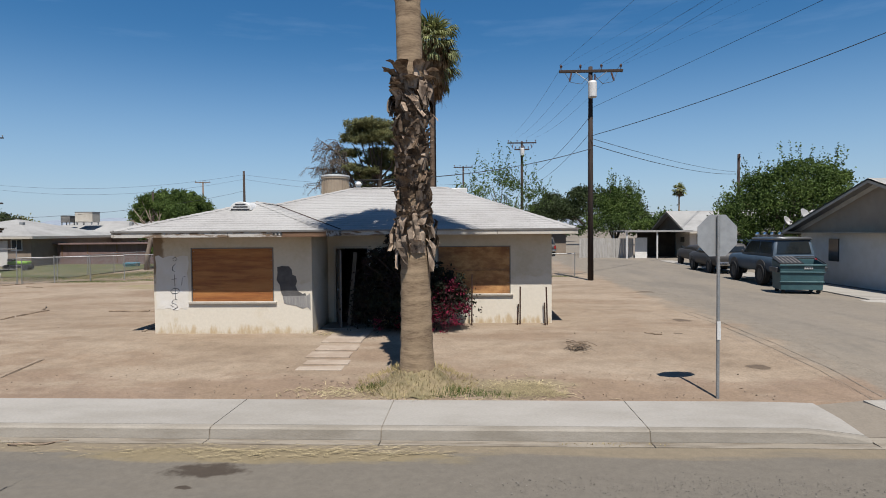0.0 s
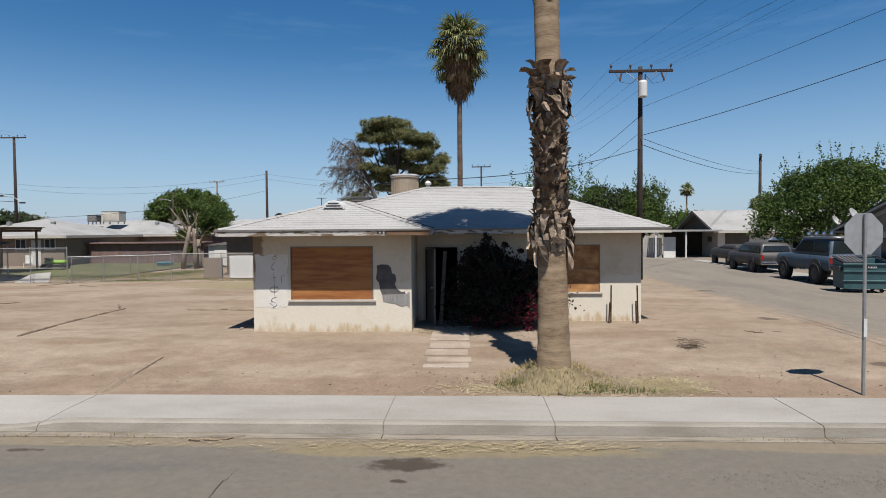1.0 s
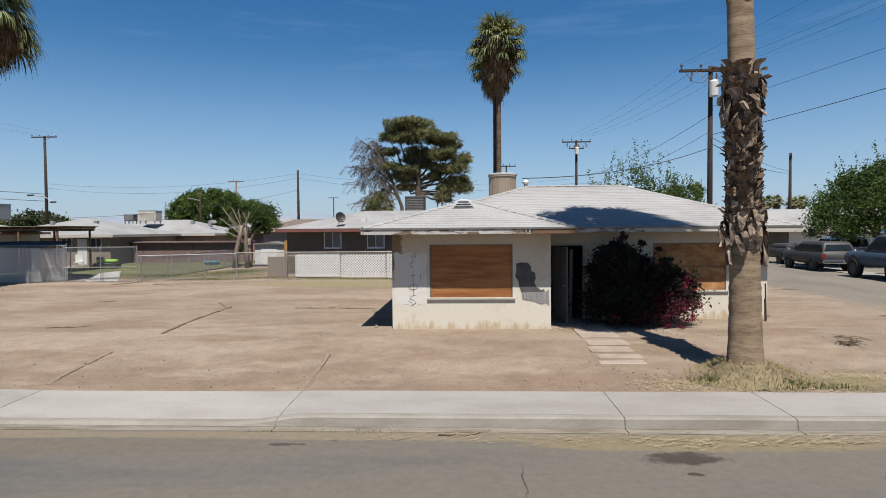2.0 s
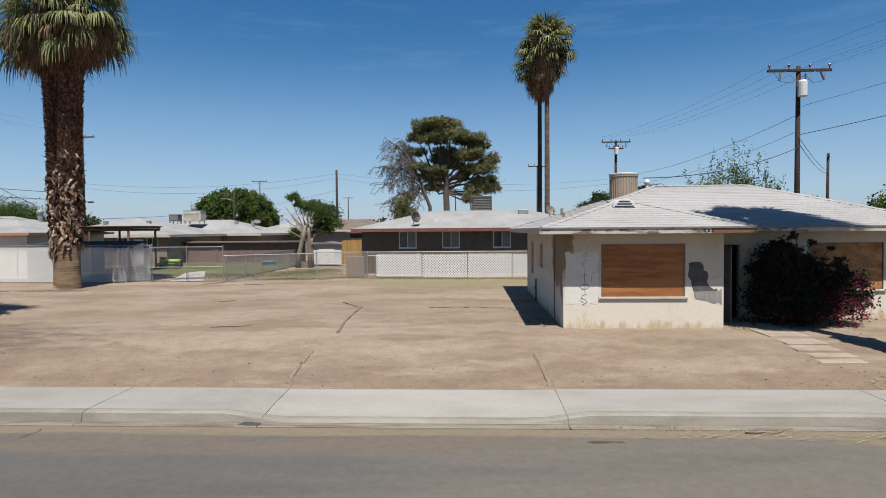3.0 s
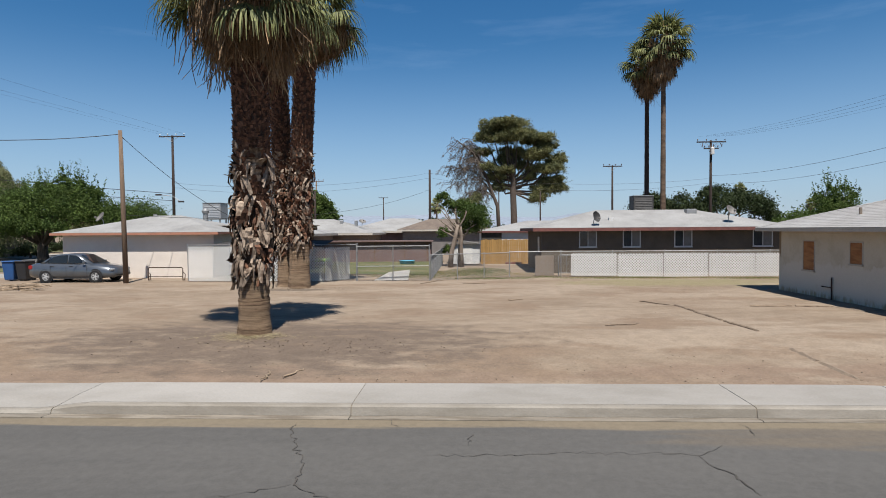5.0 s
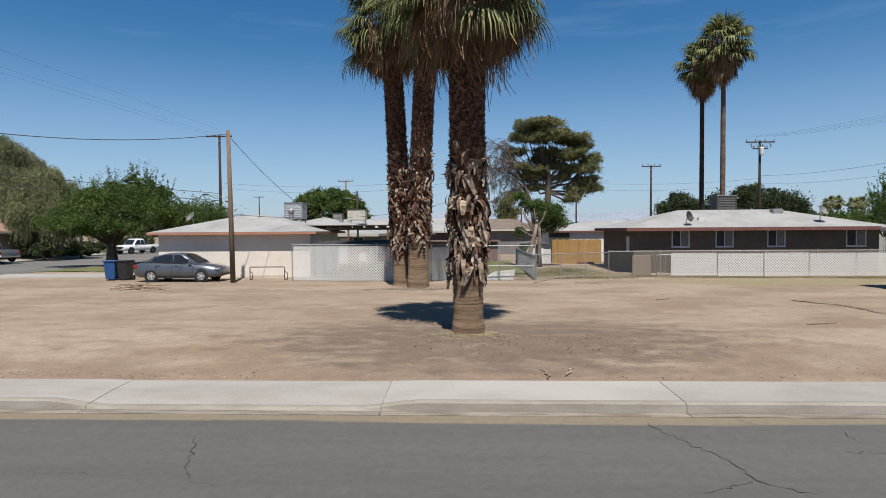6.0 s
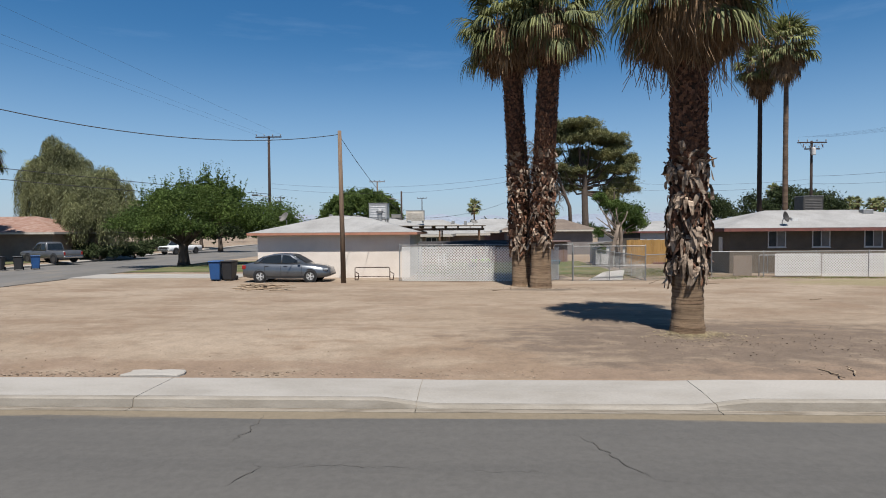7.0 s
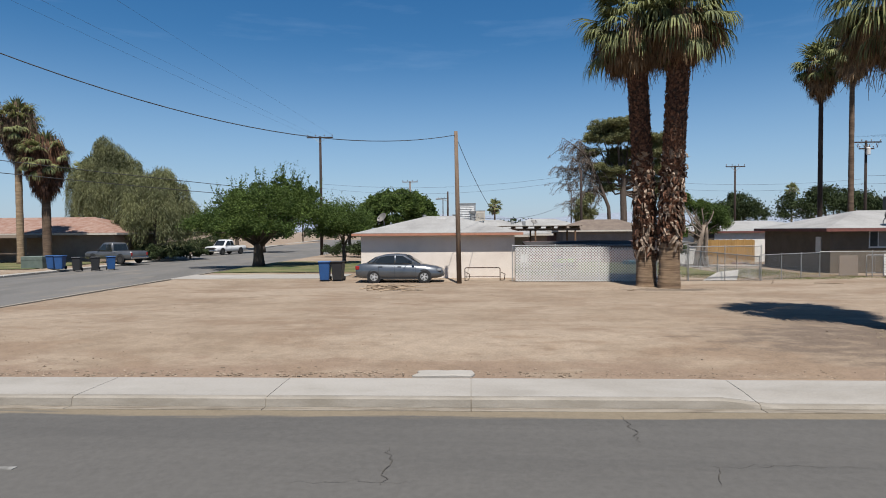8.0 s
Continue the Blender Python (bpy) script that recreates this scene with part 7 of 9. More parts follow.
part("foliage", Geo().quads(leaf_quads(rngb, crown_points(rngb, bb, 24000, 0.4, 30), 0.045)), M["leaf_bush"], ob, "dense leaves with shade in their dark colour", kind="stuff", fix=False)
fl = [(-0.66, -0.62, 0.2, 0.10, 0.08, 0.24), (0.6, -0.5, 0.5, 0.6, 0.2, 0.4), (1.3, -0.35, 0.6, 0.25, 0.2, 0.22), (0.1, -0.55, 0.3, 0.4, 0.15, 0.25), (1.1, -0.35, 1.0, 0.3, 0.2, 0.3), (0.8, -0.7, 0.05, 0.28, 0.10, 0.06), (1.45, -0.3, 0.5, 0.14, 0.12, 0.12), (0.9, -0.62, 0.25, 0.5, 0.12, 0.25)]
part("blossom", Geo().quads(leaf_quads(rngb, crown_points(rngb, fl, 2600, 0.45, 12), 0.028)), M["bract"], ob, "magenta flower bracts", kind="stuff", fix=False)


# ---- poles and wires ----
def utility_pole(x, y, h, r=0.14, arms=((-0.4, 3.0),), mat="pole_wood", label="wooden utility pole with a crossarm", transformer=False, lean=(0, 0), arm_turn=0, z=0.0):
    ob = thing("utility_pole", (x, y, z), arm_turn, label, "utility pole", "utility poles")
    part("shaft", Geo().tube([(0, 0, -0.3), (lean[0] * 0.5, lean[1] * 0.5, h / 2), (lean[0], lean[1], h)], [r * 1.15, r, r * 0.8], 12), M[mat], ob, smooth=True)
    for dz, w in arms:
        arm = part("crossarm", Geo().box(lean[0] - w / 2, lean[0] + w / 2, -0.16 + lean[1], -0.05 + lean[1], h + dz, h + dz + 0.13), M[mat], ob, bevel=0.01)
        for k in (-1, -0.35, 0.35, 1):
            xx = lean[0] + k * (w / 2 - 0.1)
            part("insulator", Geo().lathe([(0.02, 0), (0.02, 0.1), (0.06, 0.12), (0.05, 0.17), (0.07, 0.19), (0.03, 0.26)], 8, pose(xx, -0.1 + lean[1], h + dz + 0.13)), M["pot_ceramic"], arm)
        for s in (-1, 1):
            part("brace", Geo().tube([(lean[0] + s * w * 0.24, -0.17 + lean[1], h + dz), (lean[0], -0.17 + lean[1], h + dz - 0.55)], 0.018, 5), M["galv"], arm)
    if transformer:
        tr = part("transformer", Geo().lathe([(0.19, 0), (0.21, 0.04), (0.21, 0.70), (0.16, 0.78)], 16, pose(0.02, -0.36, h - 1.55)), M["white_metal"], ob, "pale grey pole transformer", smooth=False)
        for k in (-0.12, 0.12):
            part("bushing", Geo().tube([(0.02 + k, -0.36, h - 0.76), (0.02 + k, -0.36, h - 0.45)], 0.035, 8), M["pot_ceramic"], tr)
        for s in (-1, 1):
            part("cutout", Geo().tube([(s * 0.95, -0.2, h - 0.35), (s * 1.05, -0.3, h - 0.75)], 0.045, 8), M["pot_ceramic"], ob)
            part("lead", Geo().tube([(s * 1.3, -0.1, h - 0.2), (s * 1.0, -0.3, h - 0.8), (s * 0.5, -0.35, h - 0.9), (s * 0.12, -0.36, h - 0.5)], 0.012, 5), M["wire"], ob)
    return ob


def wire(p, q, sag=0.5, r=0.014, n=14, label="black overhead wire between poles"):
    p, q = Vector(p), Vector(q)
    pts = [p.lerp(q, i / n) - Vector((0, 0, sag * 4 * (i / n) * (1 - i / n))) for i in range(n + 1)]
    solo("overhead_wire", Geo().tube(pts, r, 5), M["wire"], label, "wire", "overhead wires")


utility_pole(5.86, 29.5, 10.35, 0.125, ((-0.3, 3.05),), "pole_dark", "tall dark utility pole with crossarm and transformer beside the alley", True)
utility_pole(5.6, 65.0, 12.0, 0.15, ((-0.25, 3.1), (-0.95, 1.6)), "pole_dark", "far wooden utility pole with double crossarms and transformer", True)
utility_pole(-0.9, 82.0, 11.2, 0.14, ((-0.2, 2.6),), "pole_dark", "far utility pole with a single crossarm")
utility_pole(-24.86, 65.1, 9.2, 0.14, (), "pole_dark", "far bare utility pole without crossarm")
utility_pole(-48.0, 106.0, 11.6, 0.15, ((-0.2, 2.8),), "pole_wood", "distant utility pole above a round tree")
utility_pole(-54.2, 65.9, 13.5, 0.16, ((-0.2, 3.0),), "pole_dark", "dark utility pole with crossarm by the side street")
utility_pole(-37.72, 28.0, 7.6, 0.115, (), "pole_wood", "weathered brown pole beside the parked sedan", lean=(-0.12, 0))
utility_pole(-40.0, 74.0, 7.6, 0.13, (), "pole_dark", "far pole with a street lamp")
utility_pole(-13.5, 140.0, 12.0, 0.15, ((-0.2, 2.8),), "pole_dark", "distant utility pole on the skyline")
utility_pole(-83.0, 160.0, 12.0, 0.15, ((-0.2, 2.8),), "pole_dark", "distant utility pole on the skyline")
utility_pole(-45.0, 170.0, 12.0, 0.15, ((-0.2, 2.8),), "pole_dark", "distant utility pole on the skyline")
utility_pole(30.1, 68.8, 10.76, 0.17, ((-0.35, 0.9),), "pole_dark", "dark pole with a short crossarm behind the alley tree", arm_turn=60)
utility_pole(31.0, 120.0, 8.0, 0.14, (), "pole_wood", "distant pole on the skyline")
utility_pole(-10.0, 88.0, 8.2, 0.12, (), "pole_dark", "far thin dark pole behind the roofs")
# lines along the alley, to the house and across the street
for dx in (-1.4, -0.5, 0.5, 1.4):
    wire((5.86 + dx, 29.4, 10.35), (5.6 + dx * 1.05, 64.9, 12.4), 0.5, 0.006)
    wire((5.86 + dx, 29.4, 10.35), (26.0 + dx * 2, -24.0, 13.5), 0.8, 0.0022)
wire((5.86, 29.4, 8.0), (5.6, 64.9, 8.2), 0.7, 0.012)
wire((5.86, 29.4, 7.2), (5.6, 64.9, 7.4), 0.8, 0.010)
wire((5.86, 29.4, 6.6), (30.1, 68.7, 8.55), 0.45, 0.018)
wire((5.86, 29.4, 6.9), (30.1, 68.7, 8.75), 0.3, 0.014)
wire((5.86, 29.3, 7.0), (17.5, 14.0, 10.2), 0.4, 0.015)
wire((17.5, 14.0, 10.2), (30, -20, 14.0), 0.4, 0.015)
wire((5.94, 29.4, 8.38), (17.8, -5.4, 10.2), 0.1, 0.008)
# three lines from each crossarm out over the street
for (ax_, ay_, az_), (bx_, by_, bz_) in (((4.36, 29.4, 10.42), (8.7, -5.6, 9.6)), ((6.31, 29.4, 10.42), (12.1, -5.0, 9.5)), ((7.28, 29.4, 10.42), (11.6, -4.8, 9.5)),
                                         ((-55.6, 65.8, 13.65), (-58.6, -5.0, 12.8)), ((-54.7, 65.8, 13.65), (-57.0, -8.8, 12.7)), ((-52.8, 65.8, 13.65), (-52.9, -14.8, 12.8))):
    wire((ax_, ay_, az_), (bx_, by_, bz_), 0.15, 0.005, 20)
wire((5.86, 29.4, 6.4), (-4.0, 21.0, 4.3), 0.35, 0.016)
for z, s in ((7.9, 0.9), (7.4, 1.1)):
    wire((-24.86, 65, z + 0.9), (5.6, 65, z), s, 0.010)
    wire((-24.86, 65, z + 0.9), (-54.2, 65.8, z + 0.2), s, 0.010)
wire((-24.86, 65, 7.0), (-37.7, 28, 3.4), 1.2, 0.012)
for z0, z1 in ((6.9, 9.2), (6.1, 8.2)):
    wire((-54.2, 65.8, z0), (-81.8, 28.3, z1), 0.25, 0.03)
drop = []
for k in range(25):
    u = 0.40 * k / 24
    drop.append((-37.84 - 36.16 * u, 28 - 44.0 * u, 7.42 - 13.04 * u + 40.5 * u * u))
solo("overhead_wire", Geo().tube(drop, 0.017, 5), M["wire"], "black service drop over the dirt lot", "wire", "overhead wires")
wire((-37.84, 28, 7.35), (-35.6, 35.5, 3.6), 0.3, 0.014)
bracket = thing("street_lamp", (-54.2, 65.8, 6.6), 0, "pair of dark lamp heads on a pole bracket", "street lamp")
part("arm", Geo().tube([(-1.3, -0.25, 0.15), (0, -0.14, 0.0), (0.9, -0.25, -0.6)], 0.04, 6), M["galv"], bracket)
part("head", Geo().box(-1.9, -1.2, -0.42, -0.12, 0.08, 0.26), M["cooler_dark"], bracket, bevel=0.03)
part("head", Geo().box(0.75, 1.35, -0.42, -0.12, -0.72, -0.54), M["cooler_dark"], bracket, bevel=0.03)
lamp = thing("street_lamp", (-40.0, 73.92, 6.4), 0, "cobra-head street lamp on a far pole", "street lamp")
part("arm", Geo().tube([(0, 0, 0), (-0.9, -0.2, 0.25)], 0.03, 6), M["galv"], lamp)
part("head", Geo().box(-1.5, -0.85, -0.3, -0.1, 0.18, 0.32), M["cooler_grey"], lamp, bevel=0.03)

# stop sign seen from behind
sgn = thing("street_sign", (3.98, 9.80, -0.24), 8, "bare metal back of an eight-sided street sign on a steel post", "street sign")
part("post", Geo().tube([(0, 0, -0.1), (0, 0, 2.95)], 0.027, 8), M["galv"], sgn, "perforated steel post")
part("plate", Geo().prism([(0.335 / math.cos(math.pi / 8) * math.cos(math.pi / 8 + k * math.pi / 4), 0.034, 2.63 + 0.335 / math.cos(math.pi / 8) * math.sin(math.pi / 8 + k * math.pi / 4)) for k in range(8)], (0, 0.004, 0)), M["sign_back"], sgn, "bare aluminium plate")
part("sticker", Geo().box(-0.03, 0.03, -0.032, -0.029, 0.95, 1.25), M["white_metal"], sgn, "white sticker")


# ---- fences ----
def chain_link(x0, y0, x1, y1, h=1.2, posts=4, label="galvanised chain-link fence on steel posts", rail=True, z=0.0, cell=0.085):
    L = math.hypot(x1 - x0, y1 - y0)
    ob = thing("chain_link_fence", (x0, y0, z), math.degrees(math.atan2(y1 - y0, x1 - x0)), label, "fence", "chain-link fences")
    for k in range(posts):
        xx = L * k / (posts - 1)
        part("post", Geo().tube([(xx, 0, -0.1), (xx, 0, h + 0.04)], 0.024, 8).lathe([(0.028, h + 0.03), (0.024, h + 0.06), (0.005, h + 0.075)], 8, pose(xx, 0, 0)), M["galv"], ob)
    if rail:
        part("rail", Geo().tube([(0, 0, h), (L, 0, h)], 0.022, 6), M["galv"], ob)
    g = Geo()
    n = int((L + h) / cell)
    w = 0.003
    for k in range(n + 1):
        s = k * cell
        for a, b in (((max(0, s - h), min(h, s)), (min(L, s), max(0, s - L))), ((max(0, s - h), h - min(h, s)), (min(L, s), h - max(0, s - L)))):
            p, q = Vector((a[0], 0, a[1] + 0.03)), Vector((b[0], 0, b[1] + 0.03))
            if (q - p).length > 0.05:
                g.add([p + Vector((-w, 0, 0)), p + Vector((w, 0, 0)), q + Vector((w, 0, 0)), q + Vector((-w, 0, 0)), p + Vector((0, w * 2, 0)), q + Vector((0, w * 2, 0))], [(0, 1, 2, 3), (1, 4, 5, 2), (4, 0, 3, 5)])
    part("wire_mesh", g, M["galv"], ob, "woven wire mesh", kind="stuff", fix=False)
    return ob


def lattice(x0, y0, x1, y1, z0, z1, label="white diamond lattice panel on a wire fence", step=0.145, width=0.05):
    L, h = math.hypot(x1 - x0, y1 - y0), z1 - z0
    ob = thing("lattice_panel", (x0, y0, z0), math.degrees(math.atan2(y1 - y0, x1 - x0)), label, "lattice fence", "lattice panels")
    g = Geo()
    d = Vector((0.7071, 0, 0.7071))
    for turn in (0, 1):
        k = 0
        while k * step < L + h:
            s = k * step
            a, b = (max(0, s - h), min(h, s)), (min(L, s), max(0, s - L))
            p, q = Vector((a[0], 0, a[1])), Vector((b[0], 0, b[1]))
            if turn:
                p.z, q.z = h - p.z, h - q.z
            if (q - p).length > 0.06:
                e = (q - p).normalized()
                nrm = Vector((-e.z, 0, e.x)) * width / 2
                yy = Vector((0, 0.008 * turn, 0))
                g.add([p - nrm + yy, p + nrm + yy, q + nrm + yy, q - nrm + yy, p - nrm + yy + Vector((0, 0.007, 0)), p + nrm + yy + Vector((0, 0.007, 0)), q + nrm + yy + Vector((0, 0.007, 0)), q - nrm + yy + Vector((0, 0.007, 0))],
                      [(0, 1, 2, 3), (7, 6, 5, 4), (0, 4, 5, 1), (2, 6, 7, 3), (1, 5, 6, 2), (3, 7, 4, 0)])
            k += 1
    part("slats", g, M["white_vinyl"], ob, "crossed white slats", kind="stuff", fix=False)
    return ob


for i, (a, b, z0, z1) in enumerate([(-15.15, -12.75, 0.05, 1.25), (-12.7, -10.35, 0.0, 1.22), (-10.3, -8.0, -0.02, 1.24), (-7.95, -5.6, 0.0, 1.22), (-5.55, -3.2, 0.0, 1.22)]):
    lattice(a, 30.85, b, 30.85, z0, z1)
for i, (a, b) in enumerate([(-34.85, -32.49), (-32.48, -30.08), (-30.07, -27.8)]):
    lattice(a, 28.7 - 0.12 * i, b, 28.6 - 0.12 * i, 0.03, 1.78 if i < 2 else 1.72, "tall white diamond lattice panel beside the twin palms", width=0.04)
lattice(-27.75, 28.35, -26.75, 29.6, 0.03, 1.7, "loose white lattice panel leaning at the fence end")
chain_link(-18.4, 31.0, -2.0, 31.0, 1.35, 7)
chain_link(-22.55, 28.75, -18.4, 31.0, 1.3, 4)
chain_link(-26.2, 28.55, -22.55, 28.75, 1.75, 3, "tall chain-link gate panel in a steel frame")
chain_link(-35.0, 28.95, -26.2, 28.75, 1.85, 5)
chain_link(-22.5, 29.0, -22.5, 42.0, 1.2, 6)
chain_link(4.0, 32.4, 5.6, 32.4, 1.2, 2, "short chain-link fence with green weeds at the alley corner")
part("rail", Geo().tube([(-26.2, 28.53, 0.75), (-22.55, 28.73, 0.75)], 0.02, 6), M["galv"], thing("gate_brace", (0, 0, 0), 0, "steel brace rail of a chain-link gate", "gate"))
scrap = thing("plywood_sheet", (-24.4, 28.9, 0.02), 2, "weathered white sheet leaning on a wire gate", "board")
part("sheet", Geo().prism([(-1.0, 0, 0), (0.75, 0, 0), (0.85, 0.05, 0.52), (-0.2, 0.05, 0.42)], (0, 0.02, 0)), M["white_paint"], scrap)
# pale panel added in place of the brown house's sunlit lower wall
panel = thing("plywood_sheet", (-16.45, 31.75, 0.0), 0, "pale panel added as the sunlit lower wall behind the wire fence", "panel")
part("sheet", Geo().box(-0.5, 0.5, -0.03, 0.03, -0.05, 1.1), M["tan_wall"], panel, bevel=0.01)
sgate = thing("wire_gate", (-15.3, 31.35, 0.0), 0, "small tubular steel gate leaning on the fence", "gate")
part("gate_frame", Geo().tube([(-0.45, 0, -0.02), (-0.45, 0, 1.08), (-0.38, 0, 1.14), (0.38, 0, 1.14), (0.45, 0, 1.08), (0.45, 0, -0.02)], 0.026, 8), M["galv"], sgate)
part("gate_bar", Geo().tube([(-0.45, 0, 0.18), (0.45, 0, 0.18)], 0.02, 6), M["galv"], sgate)
part("gate_bar", Geo().tube([(0.0, 0, 0.18), (0.0, 0, 1.14)], 0.016, 6), M["galv"], sgate)
# rail rack by the pink house
rack = thing("bike_rack", (-36.5, 29.6, 0), 0, "rusty tubular rack beside the pole", "rack")
part("frame", Geo().tube([(-0.95, 0, 0), (-0.95, 0, 0.62), (-0.9, 0, 0.68), (0.85, 0, 0.68), (0.9, 0, 0.62), (0.9, 0, 0)], 0.025, 8), M["rust"], rack)
for s in (-0.95, 0.9):
    part("foot", Geo().tube([(s, 0, 0.02), (s + 0.2, -0.2, 0.05), (s + 0.25, -0.25, 0.35), (s + 0.05, -0.1, 0.45)], 0.022, 6), M["rust"], rack)
part("crossbar", Geo().tube([(-0.95, 0, 0.2), (0.9, 0, 0.2)], 0.018, 6), M["rust"], rack)


# ---- vehicles ----
def wheel(parent, x, y, r, w, rim="alloy"):
    s = -1 if y < 0 else 1
    m = pose(x, y, r, 90, 0, 0)
    ty = part("wheel", Geo().lathe([(r * 0.62, -w / 2), (r * 0.93, -w / 2), (r, -w * 0.36), (r, w * 0.36), (r * 0.93, w / 2), (r * 0.62, w / 2), (r * 0.60, 0), (r * 0.62, -w / 2)], 24, m, False), M["rubber"], parent, smooth=False)
    part("rim", Geo().lathe([(r * 0.64, -w * 0.44), (r * 0.60, -w * 0.40), (r * 0.5, -w * 0.2), (r * 0.5, w * 0.2), (r * 0.60, w * 0.40), (r * 0.64, w * 0.44)], 20, m), M["cooler_dark"], ty)
    g = Geo()
    for k in range(10):
        a = 2 * math.pi * (k // 2) / 5 + (0.17 if k % 2 else -0.17)
        g.box(0.03, r * 0.62, -r * 0.045, r * 0.045, -w * 0.46, w * 0.46, m @ pose(0, 0, 0, 0, 0, math.degrees(a)))
    g.lathe([(r * 0.57, -w * 0.47), (r * 0.64, -w * 0.47), (r * 0.64, w * 0.47), (r * 0.57, w * 0.47), (r * 0.57, -w * 0.47)], 20, m, False)
    g.lathe([(r * 0.16, -w * 0.49), (r * 0.16, w * 0.49)], 12, m)
    part("spokes", g, M[rim], ty)
    return ty


def car_body(parent, stations, mat, name="body", ring=None, bevel=0.0):
    """Stations along x: (x, z_low, z_high, half_width_low, half_width_high); lofted with rounded shoulders."""
    rings = []
    for x, zl, zh, wl, wh in stations:
        h = zh - zl
        prof = [(-wl * 0.9, zl), (-wl, zl + h * 0.2), (-wl, zl + h * 0.55), (-wh, zl + h * 0.88), (-wh * 0.86, zh), (0, zh + 0.015), (wh * 0.86, zh), (wh, zl + h * 0.88), (wl, zl + h * 0.55), (wl, zl + h * 0.2), (wl * 0.9, zl)]
        rings.append([Vector((x, y, z)) for y, z in prof])
    return part(name, Geo().loft(rings), M[mat], parent, smooth=True)


def mirror_pair(parent, x, z, w, mat):
    for s in (-1, 1):
        part("mirror", Geo().box(x - 0.06, x + 0.08, s * w - 0.09 * (s < 0), s * w + 0.09 * (s > 0) + 0.0, z, z + 0.14), M[mat], parent, bevel=0.02)


def side_panes(parent, outline_list, w_low, w_high, z_low, z_high):
    """Flush panes on both sides; each outline is a list of (x, z)."""
    for s in (-1, 1):
        for outline in outline_list:
            pts = []
            for x, z in outline:
                u = (z - z_low) / (z_high - z_low)
                pts.append((x, s * (w_low + (w_high - w_low) * u + 0.006), z))
            part("side_window", Geo().prism(pts, (0, s * 0.004, 0)), M["car_glass"], parent)


def sedan(x, y, rz, mat="car_grey", label="grey four-door sedan parked on the dirt lot"):
    ob = thing("car", (x, y, 0.0), rz, label, "car", "parked vehicles")
    car_body(ob, [(-2.28, 0.42, 0.72, 0.62, 0.60), (-2.22, 0.30, 0.90, 0.78, 0.74), (-1.9, 0.24, 0.985, 0.86, 0.82), (-1.3, 0.22, 0.99, 0.885, 0.845), (-0.3, 0.20, 0.96, 0.89, 0.85), (0.7, 0.20, 0.94, 0.89, 0.85), (1.3, 0.22, 0.90, 0.88, 0.82), (1.85, 0.24, 0.82, 0.84, 0.74), (2.15, 0.28, 0.72, 0.74, 0.64), (2.27, 0.38, 0.58, 0.58, 0.52)], mat)
    rings = []
    for x_, z_, w in ((-1.78, 0.955, 0.70), (-1.2, 1.32, 0.62), (-0.75, 1.43, 0.60), (-0.2, 1.465, 0.60), (0.25, 1.43, 0.60), (1.12, 0.93, 0.70)):
        rings.append([Vector((x_, -0.80 + 0.03, 0.90)), Vector((x_, -w - 0.02, z_ - 0.045)), Vector((x_, -w * 0.82, z_)), Vector((x_, 0, z_ + 0.02)), Vector((x_, w * 0.82, z_)), Vector((x_, w + 0.02, z_ - 0.045)), Vector((x_, 0.77, 0.90))])
    part("cabin", Geo().loft(rings), M[mat], ob, smooth=True)
    side_panes(ob, [[(-1.28, 1.0), (-1.02, 1.30), (-0.62, 1.385), (-0.25, 1.40), (-0.25, 1.0)], [(-0.18, 1.0), (-0.18, 1.40), (0.18, 1.375), (0.80, 1.0)], [(-1.42, 1.0), (-1.34, 1.0), (-1.08, 1.29), (-1.16, 1.27)]], 0.765, 0.625, 0.93, 1.42)
    part("windscreen", Geo().prism([(1.06, -0.60, 0.99), (1.06, 0.60, 0.99), (0.36, 0.52, 1.395), (0.36, -0.52, 1.395)], (0.006, 0, 0.010)), M["car_glass"], ob)
    part("rear_window", Geo().prism([(-1.70, -0.58, 1.02), (-1.70, 0.58, 1.02), (-1.24, 0.50, 1.31), (-1.24, -0.50, 1.31)], (-0.006, 0, 0.012)), M["car_glass"], ob)
    for wx in (-1.29, 1.29):
        for s in (-1, 1):
            part("wheel_arch", Geo().lathe([(0.37, -0.012), (0.37, 0.012)], 22, pose(wx, s * 0.866, 0.33, 90)), M["black"], ob)
            wheel(ob, wx, s * 0.80, 0.318, 0.21)
    for s in (-1, 1):
        part("headlight", Geo().box(1.92, 2.16, s * 0.66 - 0.14, s * 0.66 + 0.14, 0.58, 0.72), M["clear_lens"], ob, bevel=0.04)
        part("tail_light", Geo().box(-2.26, -2.05, s * 0.66 - 0.16, s * 0.66 + 0.16, 0.68, 0.88), M["red_lens"], ob, bevel=0.03)
        for hx in (-0.95, 0.02):
            part("door_handle", Geo().box(hx - 0.1, hx + 0.1, s * 0.872 - 0.012, s * 0.872 + 0.012, 0.83, 0.86), M[mat], ob, bevel=0.006)
        for sx in (-0.22, 0.86, -1.05):
            part("door_seam", Geo().box(sx - 0.006, sx + 0.006, s * 0.886 - 0.004, s * 0.886 + 0.004, 0.32, 0.86), M["black"], ob)
        part("sill", Geo().box(-0.95, 0.95, s * 0.87 - 0.02, s * 0.87 + 0.02, 0.20, 0.26), M["black"], ob)
    mirror_pair(ob, 0.72, 0.95, 0.86, mat)
    part("bumper", Geo().box(2.12, 2.29, -0.6, 0.6, 0.34, 0.44), M["black"], ob, bevel=0.03)
    part("plate", Geo().box(-2.31, -2.29, -0.16, 0.16, 0.52, 0.62), M["white_metal"], ob)
    return ob


